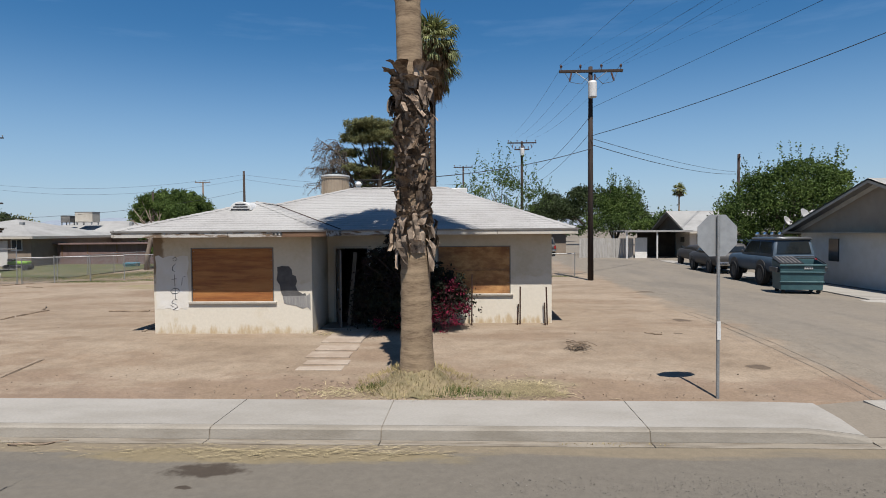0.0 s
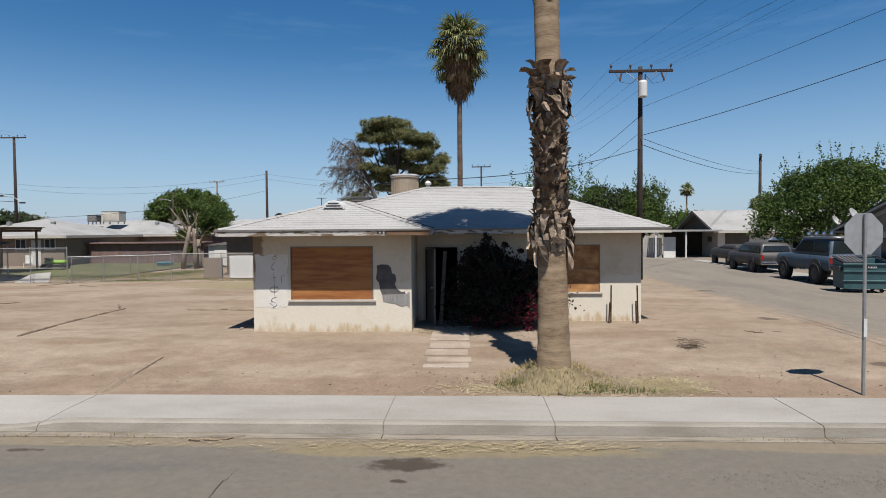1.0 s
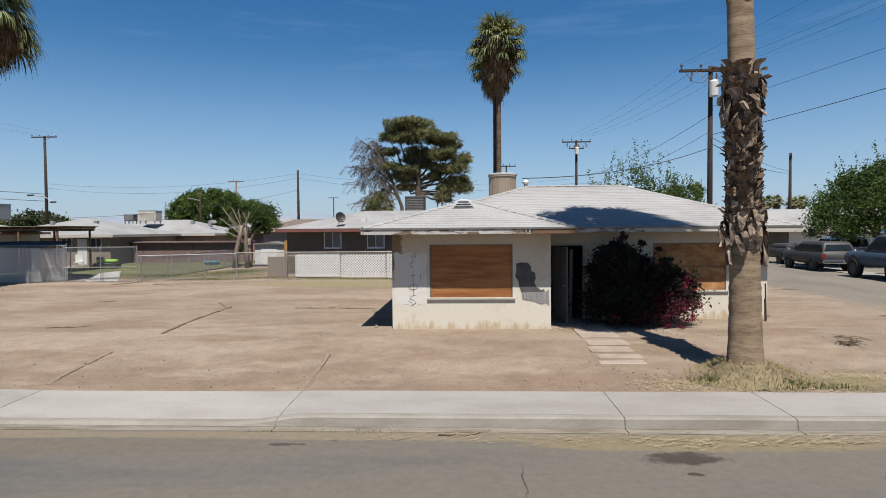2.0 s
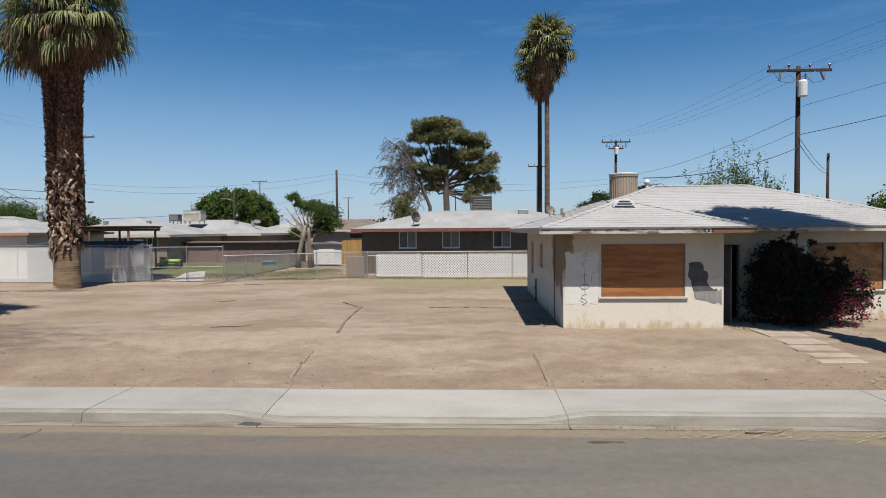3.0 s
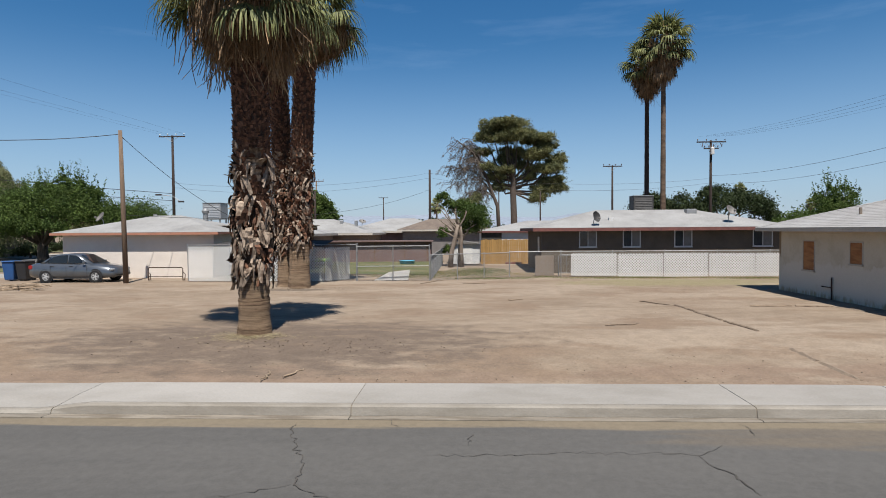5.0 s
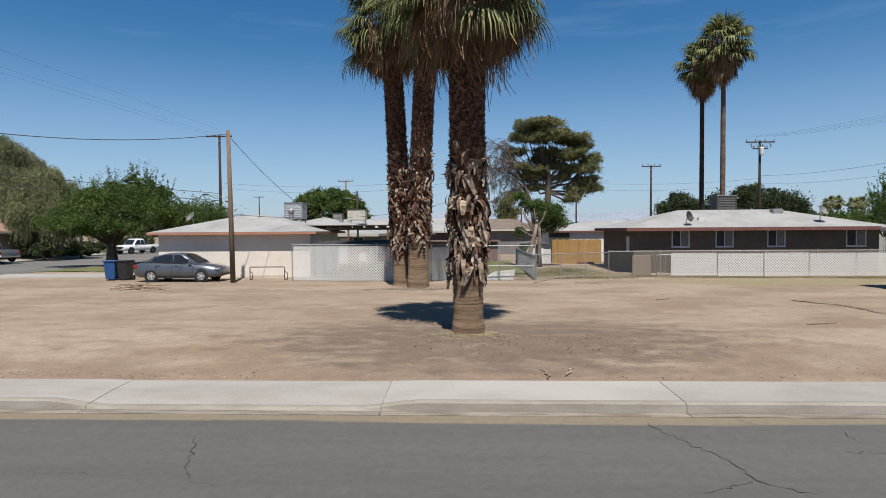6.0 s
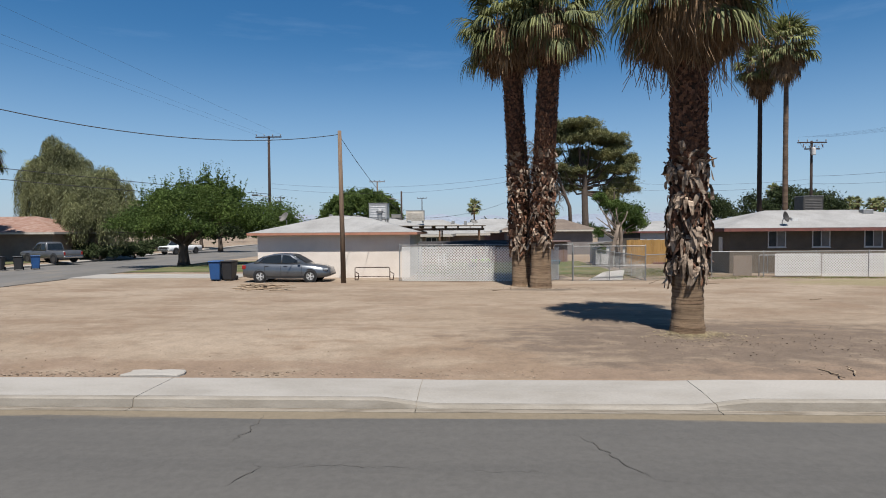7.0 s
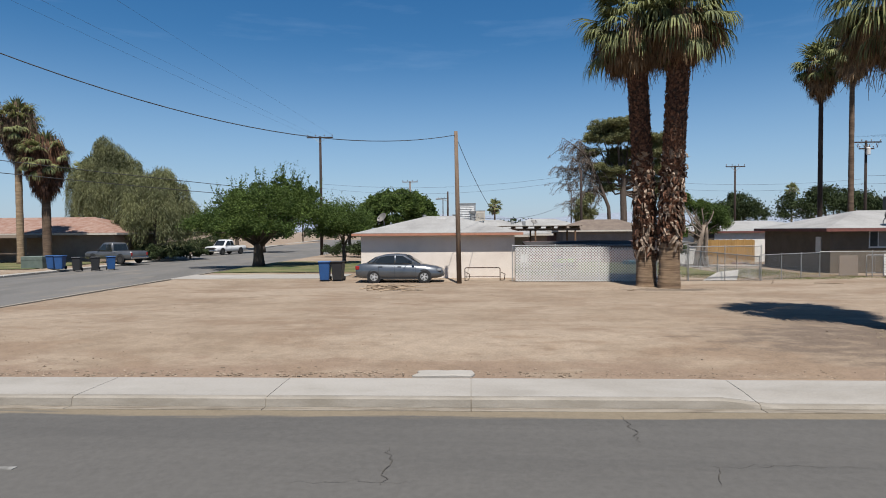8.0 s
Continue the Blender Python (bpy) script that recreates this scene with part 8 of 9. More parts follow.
def truck(x, y, rz, mat, label, length=5.4, h=1.85, bed=True, wheel_r=0.39, z=0.0, rack=False, rim="cooler_dark", lift=0.0):
    """A pickup (bed) or a boxy wagon, nose towards +x."""
    ob = thing("truck", (x, y, z), rz, label, "truck", "parked vehicles")
    a = length / 2
    hood, belt, low = 1.12 + lift, 1.12 + lift, 0.42 + lift
    car_body(ob, [(-a, low + 0.08, belt - 0.06, 0.88, 0.86), (-a + 0.1, low, belt, 0.95, 0.92), (-a * 0.4, low, belt, 0.97, 0.93), (a * 0.4, low, belt, 0.97, 0.93), (a * 0.55, low, hood, 0.96, 0.90), (a - 0.15, low, hood - 0.05, 0.95, 0.88), (a, low + 0.06, hood - 0.12, 0.90, 0.84)], mat)
    back = -0.55 if bed else -a + 0.12
    front = a * (0.38 if rack else 0.50)
    rings = []
    for x_, z_, w in ((back - 0.02, belt - 0.02, 0.86), (back + 0.10, h - 0.12, 0.74), (back + 0.25, h, 0.72), (front - 0.85, h, 0.72), (front - 0.65, h - 0.08, 0.73), (front, belt - 0.02, 0.86)):
        rings.append([Vector((x_, -0.88, belt - 0.06)), Vector((x_, -w, z_ - 0.05)), Vector((x_, -w * 0.86, z_)), Vector((x_, 0, z_ + 0.015)), Vector((x_, w * 0.86, z_)), Vector((x_, w, z_ - 0.05)), Vector((x_, 0.88, belt - 0.06))])
    part("cabin", Geo().loft(rings), M[mat], ob, smooth=True)
    if rack:
        part("hardtop", Geo().loft([[Vector((x_, y_, z_)) for y_, z_ in ((-0.72, h - 0.10), (-0.75, h - 0.02), (-0.6, h + 0.03), (0, h + 0.05), (0.6, h + 0.03), (0.75, h - 0.02), (0.72, h - 0.10))] for x_ in (back + 0.06, back + 0.3, front - 0.95, front - 0.8)]), M["car_silver"], ob, "pale removable hardtop", smooth=True)
    mid = (back + front - 0.5) / 2
    outl = [[(back + 0.16, belt + 0.07), (back + 0.26, h - 0.16), (mid - 0.04, h - 0.16), (mid - 0.04, belt + 0.07)], [(mid + 0.04, belt + 0.07), (mid + 0.04, h - 0.16), (front - 0.78, h - 0.16), (front - 0.25, belt + 0.07)]]
    side_panes(ob, outl, 0.875, 0.735, belt, h - 0.05)
    part("windscreen", Geo().prism([(front - 0.05, -0.72, belt + 0.05), (front - 0.05, 0.72, belt + 0.05), (front - 0.60, 0.62, h - 0.12), (front - 0.60, -0.62, h - 0.12)], (0.014, 0, 0.012)), M["car_glass"], ob)
    part("rear_window", Geo().prism([(back - 0.01, -0.70, belt + 0.08), (back - 0.01, 0.70, belt + 0.08), (back + 0.09, 0.62, h - 0.16), (back + 0.09, -0.62, h - 0.16)], (-0.02, 0, 0.004)), M["car_glass"], ob)
    if bed:
        part("bed", Geo().box(-a + 0.12, back - 0.12, -0.74, 0.74, belt - 0.005, belt + 0.022), M["black"], ob)
    for wx in (-a * 0.58, a * 0.62):
        for s in (-1, 1):
            part("wheel_arch", Geo().lathe([(wheel_r + 0.07, -0.012), (wheel_r + 0.07, 0.012)], 20, pose(wx, s * 0.965, wheel_r + 0.04 + lift * 0.5, 90)), M["black"], ob)
            wheel(ob, wx, s * 0.88, wheel_r, 0.30 if rack else 0.26, rim)
    for s in (-1, 1):
        part("headlight", Geo().box(a - 0.1, a + 0.02, s * 0.76 - 0.12, s * 0.76 + 0.12, 0.78 + lift, 0.95 + lift), M["clear_lens"], ob, bevel=0.02)
        part("tail_light", Geo().box(-a - 0.015, -a + 0.1, s * 0.80 - 0.08, s * 0.80 + 0.08, 0.72 + lift, 1.0 + lift), M["red_lens"], ob, bevel=0.02)
        part("door_seam", Geo().box(mid - 0.006, mid + 0.006, s * 0.972 - 0.004, s * 0.972 + 0.004, 0.5 + lift, 1.05 + lift), M["black"], ob)
    part("grille", Geo().box(a - 0.02, a + 0.025, -0.66, 0.66, 0.66 + lift, 0.97 + lift), M["black"], ob, bevel=0.01)
    part("bumper", Geo().box(a - 0.05, a + 0.10, -0.88, 0.88, 0.46 + lift, 0.62 + lift), M["chrome"], ob, bevel=0.03)
    part("bumper", Geo().box(-a - 0.10, -a + 0.05, -0.88, 0.88, 0.46 + lift, 0.62 + lift), M["chrome"], ob, bevel=0.03)
    mirror_pair(ob, front - 0.35, belt + 0.02, 0.93, "black")
    if rack:
        for k in range(4):
            part("roof_lamp", Geo().lathe([(0.02, 0), (0.09, 0.02), (0.10, 0.1), (0.02, 0.12)], 12, pose(front - 0.9, -0.5 + k * 0.33, h + 0.14, 0, 90)), M["chrome"], ob)
        part("lamp_bar", Geo().tube([(front - 0.9, -0.66, h), (front - 0.9, -0.62, h + 0.08), (front - 0.9, 0.62, h + 0.08), (front - 0.9, 0.66, h)], 0.02, 6), M["black"], ob)
    return ob


sedan(-40.80, 29.2, 0)
truck(13.65, 28.0, 88, "car_blue", "lifted faded blue-grey utility truck with a white top and roof lamps", 4.7, 2.04, False, 0.45, 0.03, rack=True, lift=0.18)
truck(14.3, 35.3, 88, "car_tan", "dusty brown sport wagon parked in the alley", 4.5, 1.64, False, 0.36, 0.02)
truck(15.6, 41.4, 88, "car_tan", "low dark car parked further up the alley", 4.2, 1.36, False, 0.32, 0.02)
truck(-69.3, 50.9, 160, "car_silver", "silver crew-cab pickup in a driveway", 5.8, 1.88, True, 0.40, -0.05)
truck(-68.9, 74.4, 253, "car_white", "white pickup on the side street", 5.8, 1.92, True, 0.40, -0.2)
truck(18.4, 40.6, 92, "car_white", "white sport wagon parked under the alley tree", 4.7, 1.82, False, 0.36, 0.0)
truck(6.8, 58.0, 95, "car_tan", "dark van behind the alley fence", 4.8, 1.8, False, 0.36, 0.0)


# ---- dumpster and bins ----
def dumpster(x, y, rz):
    ob = thing("dumpster", (x, y, 0.03), rz, "faded teal steel dumpster with one lid open in the alley", "dumpster")
    w, d, t = 0.76, 0.52, 0.025
    outer = [[(-w + 0.05, -d + 0.1, 0.14), (w - 0.05, -d + 0.1, 0.14), (w - 0.05, d, 0.14), (-w + 0.05, d, 0.14)], [(-w, -d, 1.10), (w, -d, 1.10), (w, d, 1.26), (-w, d, 1.26)]]
    inner = [[(-w + t, -d + t, 1.10), (w - t, -d + t, 1.10), (w - t, d - t, 1.26), (-w + t, d - t, 1.26)], [(-w + 0.08, -d + 0.13, 0.18), (w - 0.08, -d + 0.13, 0.18), (w - 0.08, d - t, 0.18), (-w + 0.08, d - t, 0.18)]]
    part("body", Geo().loft([[Vector(p) for p in ring] for ring in outer + inner]), M["teal"], ob, bevel=0.008)
    part("rim", Geo().box(-w - 0.03, w + 0.03, -d - 0.035, -d + 0.01, 1.04, 1.11), M["teal"], ob, bevel=0.01)
    for z in (0.42, 0.78):
        yy = -d + 0.1 * (1.1 - z)
        part("rib", Geo().box(-w, w, yy - 0.035, yy + 0.02, z, z + 0.05), M["teal"], ob, bevel=0.01)
    part("lid", Geo().prism([(-w - 0.01, -d - 0.02, 1.12), (-0.02, -d - 0.02, 1.12), (-0.02, d, 1.32), (-w - 0.01, d, 1.32)], (0, 0, 0.035)), M["black"], ob, "closed ribbed black lid")
    for k in range(5):
        xx = -w + 0.09 + k * 0.14
        part("lid_rib", Geo().prism([(xx, -d, 1.158), (xx + 0.05, -d, 1.158), (xx + 0.05, d - 0.04, 1.352), (xx, d - 0.04, 1.352)], (0, 0, 0.02)), M["cooler_grey"], ob)
    part("lid", Geo().prism([(0.02, d + 0.02, 1.30), (w, d + 0.02, 1.30), (w, d + 0.09, 0.45), (0.02, d + 0.09, 0.45)], (0, 0.035, 0.0)), M["black"], ob, "black lid thrown back")
    part("frame_bar", Geo().tube([(0.02, -d + 0.02, 1.14), (0.02, d, 1.34), (w, d, 1.34), (w, -d + 0.02, 1.14)], 0.025, 6), M["black"], ob)
    for s in (-1, 1):
        part("fork_pocket", Geo().box(s * (w + 0.06) - 0.06, s * (w + 0.06) + 0.06, -0.38, 0.38, 0.80, 0.98), M["black"], ob, bevel=0.01)
        for sy in (-0.32, 0.4):
            part("caster", Geo().lathe([(0.07, -0.03), (0.07, 0.03)], 12, pose(s * 0.6, sy, 0.07, 90)), M["rubber"], ob)
    part("label_plate", Geo().box(0.06, 0.34, -d - 0.003, -d + 0.012, 0.93, 1.02), M["white_metal"], ob)
    for k in range(3):
        part("text_bar", Geo().box(0.09 + 0.085 * k, 0.15 + 0.085 * k, -d - 0.006, -d - 0.003, 0.955, 0.995), M["black_paint"], ob)
    return ob


dumpster(12.42, 23.3, -10)


def bin_(x, y, rz, mat, label):
    ob = thing("wheelie_bin", (x, y, -0.19 if -68.0 < x < -56.0 else (-0.05 if x < -60 else 0.0)), rz, label, "trash bin", "wheelie bins")
    r0 = [Vector((sx * 0.24, sy * 0.26, 0.06)) for sx, sy in ((-1, -1), (1, -1), (1, 1), (-1, 1))]
    r1 = [Vector((sx * 0.30, sy * 0.36, 1.0)) for sx, sy in ((-1, -1), (1, -1), (1, 1), (-1, 1))]
    part("body", Geo().loft([r0, r1]), M[mat], ob, bevel=0.03)
    part("lid", Geo().prism([(-0.32, -0.40, 1.0), (0.32, -0.40, 1.0), (0.32, 0.36, 1.0), (-0.32, 0.36, 1.0)], (0, 0, 0.07)), M[mat], ob, bevel=0.025)
    part("handle", Geo().tube([(-0.26, 0.42, 0.95), (0.26, 0.42, 0.95)], 0.02, 6), M["black"], ob)
    for s in (-1, 1):
        part("wheel", Geo().lathe([(0.13, -0.03), (0.13, 0.03)], 14, pose(s * 0.27, 0.26, 0.13, 0, 90)), M["rubber"], ob)
    return ob


bin_(-44.95, 29.7, 5, "bin_blue", "blue recycling bin beside a black bin")
bin_(-44.25, 29.75, -4, "black", "black trash bin beside a blue bin")
for i, (bx, by, bm_) in enumerate([(-68.9, 42.0, "bin_blue"), (-68.0, 41.6, "bin_blue"), (-66.9, 41.9, "black"), (-65.8, 42.4, "black"), (-65.2, 43.4, "bin_blue"), (6.4, 56.0, "bin_blue"), (-89, 52, "black")]):
    bin_(bx, by, 10 * i, bm_, ("blue recycling bin" if bm_ == "bin_blue" else "black trash bin") + " standing at a kerb")
ub = thing("utility_box", (-70.6, 42.6, -0.06), 5, "grey-green utility cabinet on a lawn", "utility box")
part("cabinet", Geo().box(-0.8, 0.8, -0.6, 0.6, 0.05, 1.0), M["green_box"], ub, bevel=0.03)
part("base", Geo().box(-0.9, 0.9, -0.7, 0.7, -0.05, 0.05), M["concrete"], ub)
part("lid_seam", Geo().box(-0.81, 0.81, -0.61, 0.61, 0.72, 0.735), M["black"], ub)

# ---- yard things ----
mow = thing("ride_on_mower", (-30.7, 39.3, 0.03), 15, "lime green garden mower on the lawn", "mower")
part("deck", Geo().box(-0.75, 0.75, -0.4, 0.4, 0.15, 0.38), M["black"], mow, bevel=0.05)
part("hood", Geo().box(-0.6, 0.7, -0.32, 0.32, 0.38, 0.62), M["lime"], mow, bevel=0.08)
part("seat", Geo().box(-0.6, -0.2, -0.25, 0.25, 0.62, 0.8), M["black"], mow, bevel=0.06)
for wx in (-0.55, 0.55):
    for s in (-1, 1):
        part("wheel", Geo().lathe([(0.2, -0.08), (0.2, 0.08)], 14, pose(wx, s * 0.42, 0.2, 90)), M["rubber"], mow)
chair = thing("lawn_chair", (-33.3, 40.2, 0.0), 20, "white plastic lawn chair by the lawn", "chair")
part("seat", Geo().box(-0.25, 0.25, -0.25, 0.25, 0.40, 0.44), M["white_vinyl"], chair, bevel=0.01)
part("backrest", Geo().box(-0.25, 0.25, 0.22, 0.26, 0.44, 0.95), M["white_vinyl"], chair, bevel=0.01)
for sx in (-0.22, 0.22):
    for sy in (-0.22, 0.22):
        part("leg", Geo().tube([(sx, sy, 0), (sx, sy, 0.41)], 0.02, 6), M["white_vinyl"], chair)
pool = thing("paddling_tub", (-25.2, 43.4, 0.02), 0, "light blue plastic tub on the grass", "tub")
part("tub", Geo().lathe([(0.5, 0.0), (0.54, 0.02), (0.58, 0.24), (0.60, 0.26), (0.54, 0.24), (0.50, 0.1)], 24), M["sky_blue"], pool, smooth=True)
tarp = thing("tarp_cover", (-31.0, 31.2, 0.0), 0, "blue-grey tarp roof behind the lattice", "tarp")
part("sheet", Geo().prism([(-3.2, -1.4, 1.80), (2.8, -1.4, 1.72), (2.8, 1.0, 1.98), (0.5, 0.2, 2.02), (-3.2, 1.0, 1.95)], (0, 0, 0.03)), M["blue_tarp"], tarp)
for px_, py_ in ((-3.1, -1.3), (2.7, -1.3), (-3.1, 0.9), (2.7, 0.9)):
    part("post", Geo().tube([(px_, py_, -0.05), (px_, py_, 1.8)], 0.03, 6), M["galv"], tarp)
geo = Geo()
for cx0, cx1, cy0, cy1 in ((-34.5, -22.6, 33.0, 47.0), (-54.0, -43.8, 36.2, 50.0), (-80, -70, 41, 52), (-86, -71.6, 57, 68), (-90, -74, 68, 92)):
    nx, ny = 8, 8
    base = len(geo.v)
    geo.add([(cx0 + (cx1 - cx0) * i / nx, cy0 + (cy1 - cy0) * j / ny, 0.03 + 0.01 * ((i * 7 + j * 3) % 3)) for j in range(ny + 1) for i in range(nx + 1)],
            [(j * (nx + 1) + i, j * (nx + 1) + i + 1, (j + 1) * (nx + 1) + i + 1, (j + 1) * (nx + 1) + i) for j in range(ny) for i in range(nx)])
solo("lawn", geo, M["lawn"], "thin patchy green lawn behind the fences", "lawn", kind="structure")


def blades(name, label, patches, n, h, mat, seed):
    """Tufts of thin upright blades in elliptic patches (x, y, rx, ry)."""
    rng = np_rng(seed)
    q = []
    for x, y, rx_, ry_ in patches:
        m = int(n * rx_ * ry_)
        for _ in range(m):
            a, r = rng.uniform(0, 6.28), rng.uniform(0, 1) ** 0.6
            px_, py_ = x + rx_ * r * math.cos(a), y + ry_ * r * math.sin(a)
            z = ground_z(px_, py_) if py_ > 9.62 else (ROAD_Z + 0.014 if py_ < CURB_Y else WALK_Z)
            hh = h * rng.uniform(0.4, 1.2) * (1.15 - 0.6 * r)
            b = rng.uniform(0, 6.28)
            s = np.array([math.cos(b), math.sin(b), 0]) * 0.008
            t = np.array([rng.normal(0, 0.35) * hh, rng.normal(0, 0.35) * hh, hh])
            p = np.array([px_, py_, z - 0.01])
            q.append([p - s, p + s, p + t + s * 0.3, p + t - s * 0.3])
    solo(name, Geo().quads(np.array(q)), M[mat], label, "grass", kind="stuff", fix=False)


blades("dry_grass", "dry straw-coloured weeds round the palm's foot", [(-0.75, 10.3, 0.95, 0.5), (-0.9, 10.5, 0.7, 0.5), (-0.6, 10.0, 1.0, 0.28)], 700, 0.055, "straw", 200)
blades("green_weeds", "green weeds at the palm's foot", [(-1.0, 10.25, 0.75, 0.45), (-0.4, 10.0, 0.7, 0.25), (-1.7, 10.2, 0.35, 0.25), (0.4, 9.85, 0.4, 0.12)], 2600, 0.11, "grass", 201)
blades("fence_grass", "patchy green-yellow grass along the lattice", [(-12, 30.0, 4.5, 0.6), (-6, 29.6, 3.0, 0.6), (-19.5, 30.0, 2.4, 0.8), (-17.0, 30.6, 1.4, 0.5), (-23.5, 33, 3, 3), (-20, 35, 2, 4), (4.8, 32.0, 1.0, 0.5)], 900, 0.075, "grass", 202)
blades("fence_grass", "yellow-green grass at the foot of the lattice", [(-9.5, 30.1, 6.0, 0.7), (-4.5, 29.4, 3.0, 0.9), (-13.2, 30.3, 2.4, 0.5), (-16.5, 31.6, 1.4, 0.5), (-22.0, 34.0, 2.5, 2.5), (-18.0, 33.0, 1.5, 1.5)], 800, 0.06, "straw", 204)
blades("dry_grass", "dry straw in the gutter and beside the walk", [(-3.4, 14.3, 0.5, 0.3), (-25.9, 13.1, 0.8, 0.45), (-7.6, 7.96, 1.6, 0.09), (1.9, 8.0, 1.0, 0.07)], 1500, 0.035, "straw", 203)
drive = thing("driveway", (0, 0, 0), 0, "pale concrete driveway strip beside the lawn", "driveway", kind="structure")
for k in range(3):
    part("slab", Geo().box(-54.3 + 3.3 * k, -51.02 + 3.3 * k, 31.4, 34.4, -0.15, 0.035), M["concrete"], drive, bevel=0.01)

# heap of dry straw round the foot of the street palm
mound = Geo()
rngm = random.Random(77)
rings = []
for r, z in ((0.8, -0.05), (0.62, 0.03), (0.5, 0.12), (0.4, 0.22), (0.3, 0.30)):
    rings.append([Vector((-0.95 + r * (1 + rngm.uniform(-0.12, 0.12)) * math.cos(k * math.pi / 14), 10.45 + r * (1 + rngm.uniform(-0.12, 0.12)) * math.sin(k * math.pi / 14), ground_z(-0.95, 10.45) + z + rngm.uniform(-0.03, 0.03))) for k in range(28)])
mound.loft(rings, caps=False)
solo("soil_mound", mound, M["damp_straw"], "low mound of soil round the palm's foot", "mound", smooth=True)
rngg = np_rng(206)
q = []
for _ in range(2600):
    a, v = rngg.uniform(0, 6.28), rngg.uniform(0, 1)
    r = 0.36 + 0.7 * v
    c = np.array([-0.95 + r * math.cos(a), 10.45 + r * math.sin(a), ground_z(-0.95, 10.45) + 0.31 * (1 - v) ** 1.5 + 0.01])
    d = np.array([math.cos(a) * rngg.uniform(0, 0.7), math.sin(a) * rngg.uniform(0, 0.7), rngg.uniform(0.1, 1.0)]) * rngg.uniform(0.03, 0.10) + rngg.normal(0, 0.02, 3)
    b = rngg.uniform(0, 6.28)
    w = np.array([math.cos(b), math.sin(b), 0]) * 0.005
    q.append([c - w, c + w, c + d + w * 0.4, c + d - w * 0.4])
solo("dry_grass", Geo().quads(np.array(q)), M["straw"], "dry stalks on the straw heap round the palm", "grass", kind="stuff", fix=False)

# paving slabs of the path to the door
path = thing("garden_path", (0, 0, 0), 0, "short path of cracked pale concrete slabs", "path", kind="structure")
for i, (y0, y1, sx) in enumerate([(11.2, 11.54, 0.0), (11.56, 11.98, 0.05), (12.0, 12.52, -0.02), (12.545, 13.2, 0.03), (13.22, 14.3, 0.0), (14.33, 15.1, 0.0)]):
    zz = ground_z(-2.9, (y0 + y1) / 2)
    part("slab", Geo().box(-3.36 + sx, -2.46 + sx, y0, y1, zz - 0.12, zz + (0.006, 0.014, 0.022, 0.02, 0.024, 0.022)[i]), M["worn_slab"], path, bevel=0.012)
old = thing("concrete_slab", (0, 0, 0), 0, "broken pale concrete slab beside the sidewalk", "slab")
part("slab", Geo().prism([(-38.33, 9.70, -0.205), (-37.9, 9.66, -0.19), (-37.5, 9.69, -0.185), (-37.14, 9.68, -0.20), (-37.07, 9.86, -0.185), (-37.12, 10.03, -0.175), (-37.45, 10.06, -0.17), (-37.62, 10.02, -0.175), (-38.0, 10.07, -0.175), (-38.24, 10.03, -0.185), (-38.2, 9.88, -0.19)], (0, 0, -0.15)), M["concrete"], old, bevel=0.02)

# iron stakes by the house corner
for i, (x, y, h, lean) in enumerate([(1.30, 15.85, 1.0, 0.01), (1.22, 15.75, 0.55, 0.03), (2.02, 15.85, 1.0, -0.03), (1.95, 15.75, 0.6, -0.02), (0.02, 15.7, 1.35, 0.02)]):
    z = ground_z(x, y)
    solo("iron_stake", Geo().tube([(0, 0, -0.15), (lean, 0, h)], 0.02, 6), M["rust"], "rusty iron stake in the dirt by the wall", "stake", "iron stakes", at=(x, y, z))
plank = solo("plank", Geo().box(-0.05, 0.05, -0.015, 0.015, 0, 1.95), M["grey_wood"], "weathered plank leaning in the doorway", "plank")
plank.matrix_basis = pose(-3.22, 15.65, 0.03, -12, 5, 8)


def sticks(name, label, x, y, n, spread, length, seed, mat="dead_wood", rise=0.08, category="branches", thick=0.012, aim=None):
    rng = random.Random(seed)
    ob = thing(name, (x, y, ground_z(x, y)), rng.uniform(0, 360) if aim is None else 0.0, label, category)
    for i in range(n):
        a = rng.uniform(0, 6.28) if aim is None else rng.gauss(aim, 0.28)
        c = Vector((rng.gauss(0, spread), rng.gauss(0, spread), thick + rng.uniform(0, rise)))
        d = Vector((math.cos(a), math.sin(a), rng.uniform(-0.1, 0.15))) * length * rng.uniform(0.4, 1.0) / 2
        part("stick", Geo().tube([c - d, c + Vector((rng.gauss(0, 0.03), rng.gauss(0, 0.03), 0.02)), c + d], [thick, thick * 0.9, thick * 0.5], 5), M[mat], ob)
    return ob


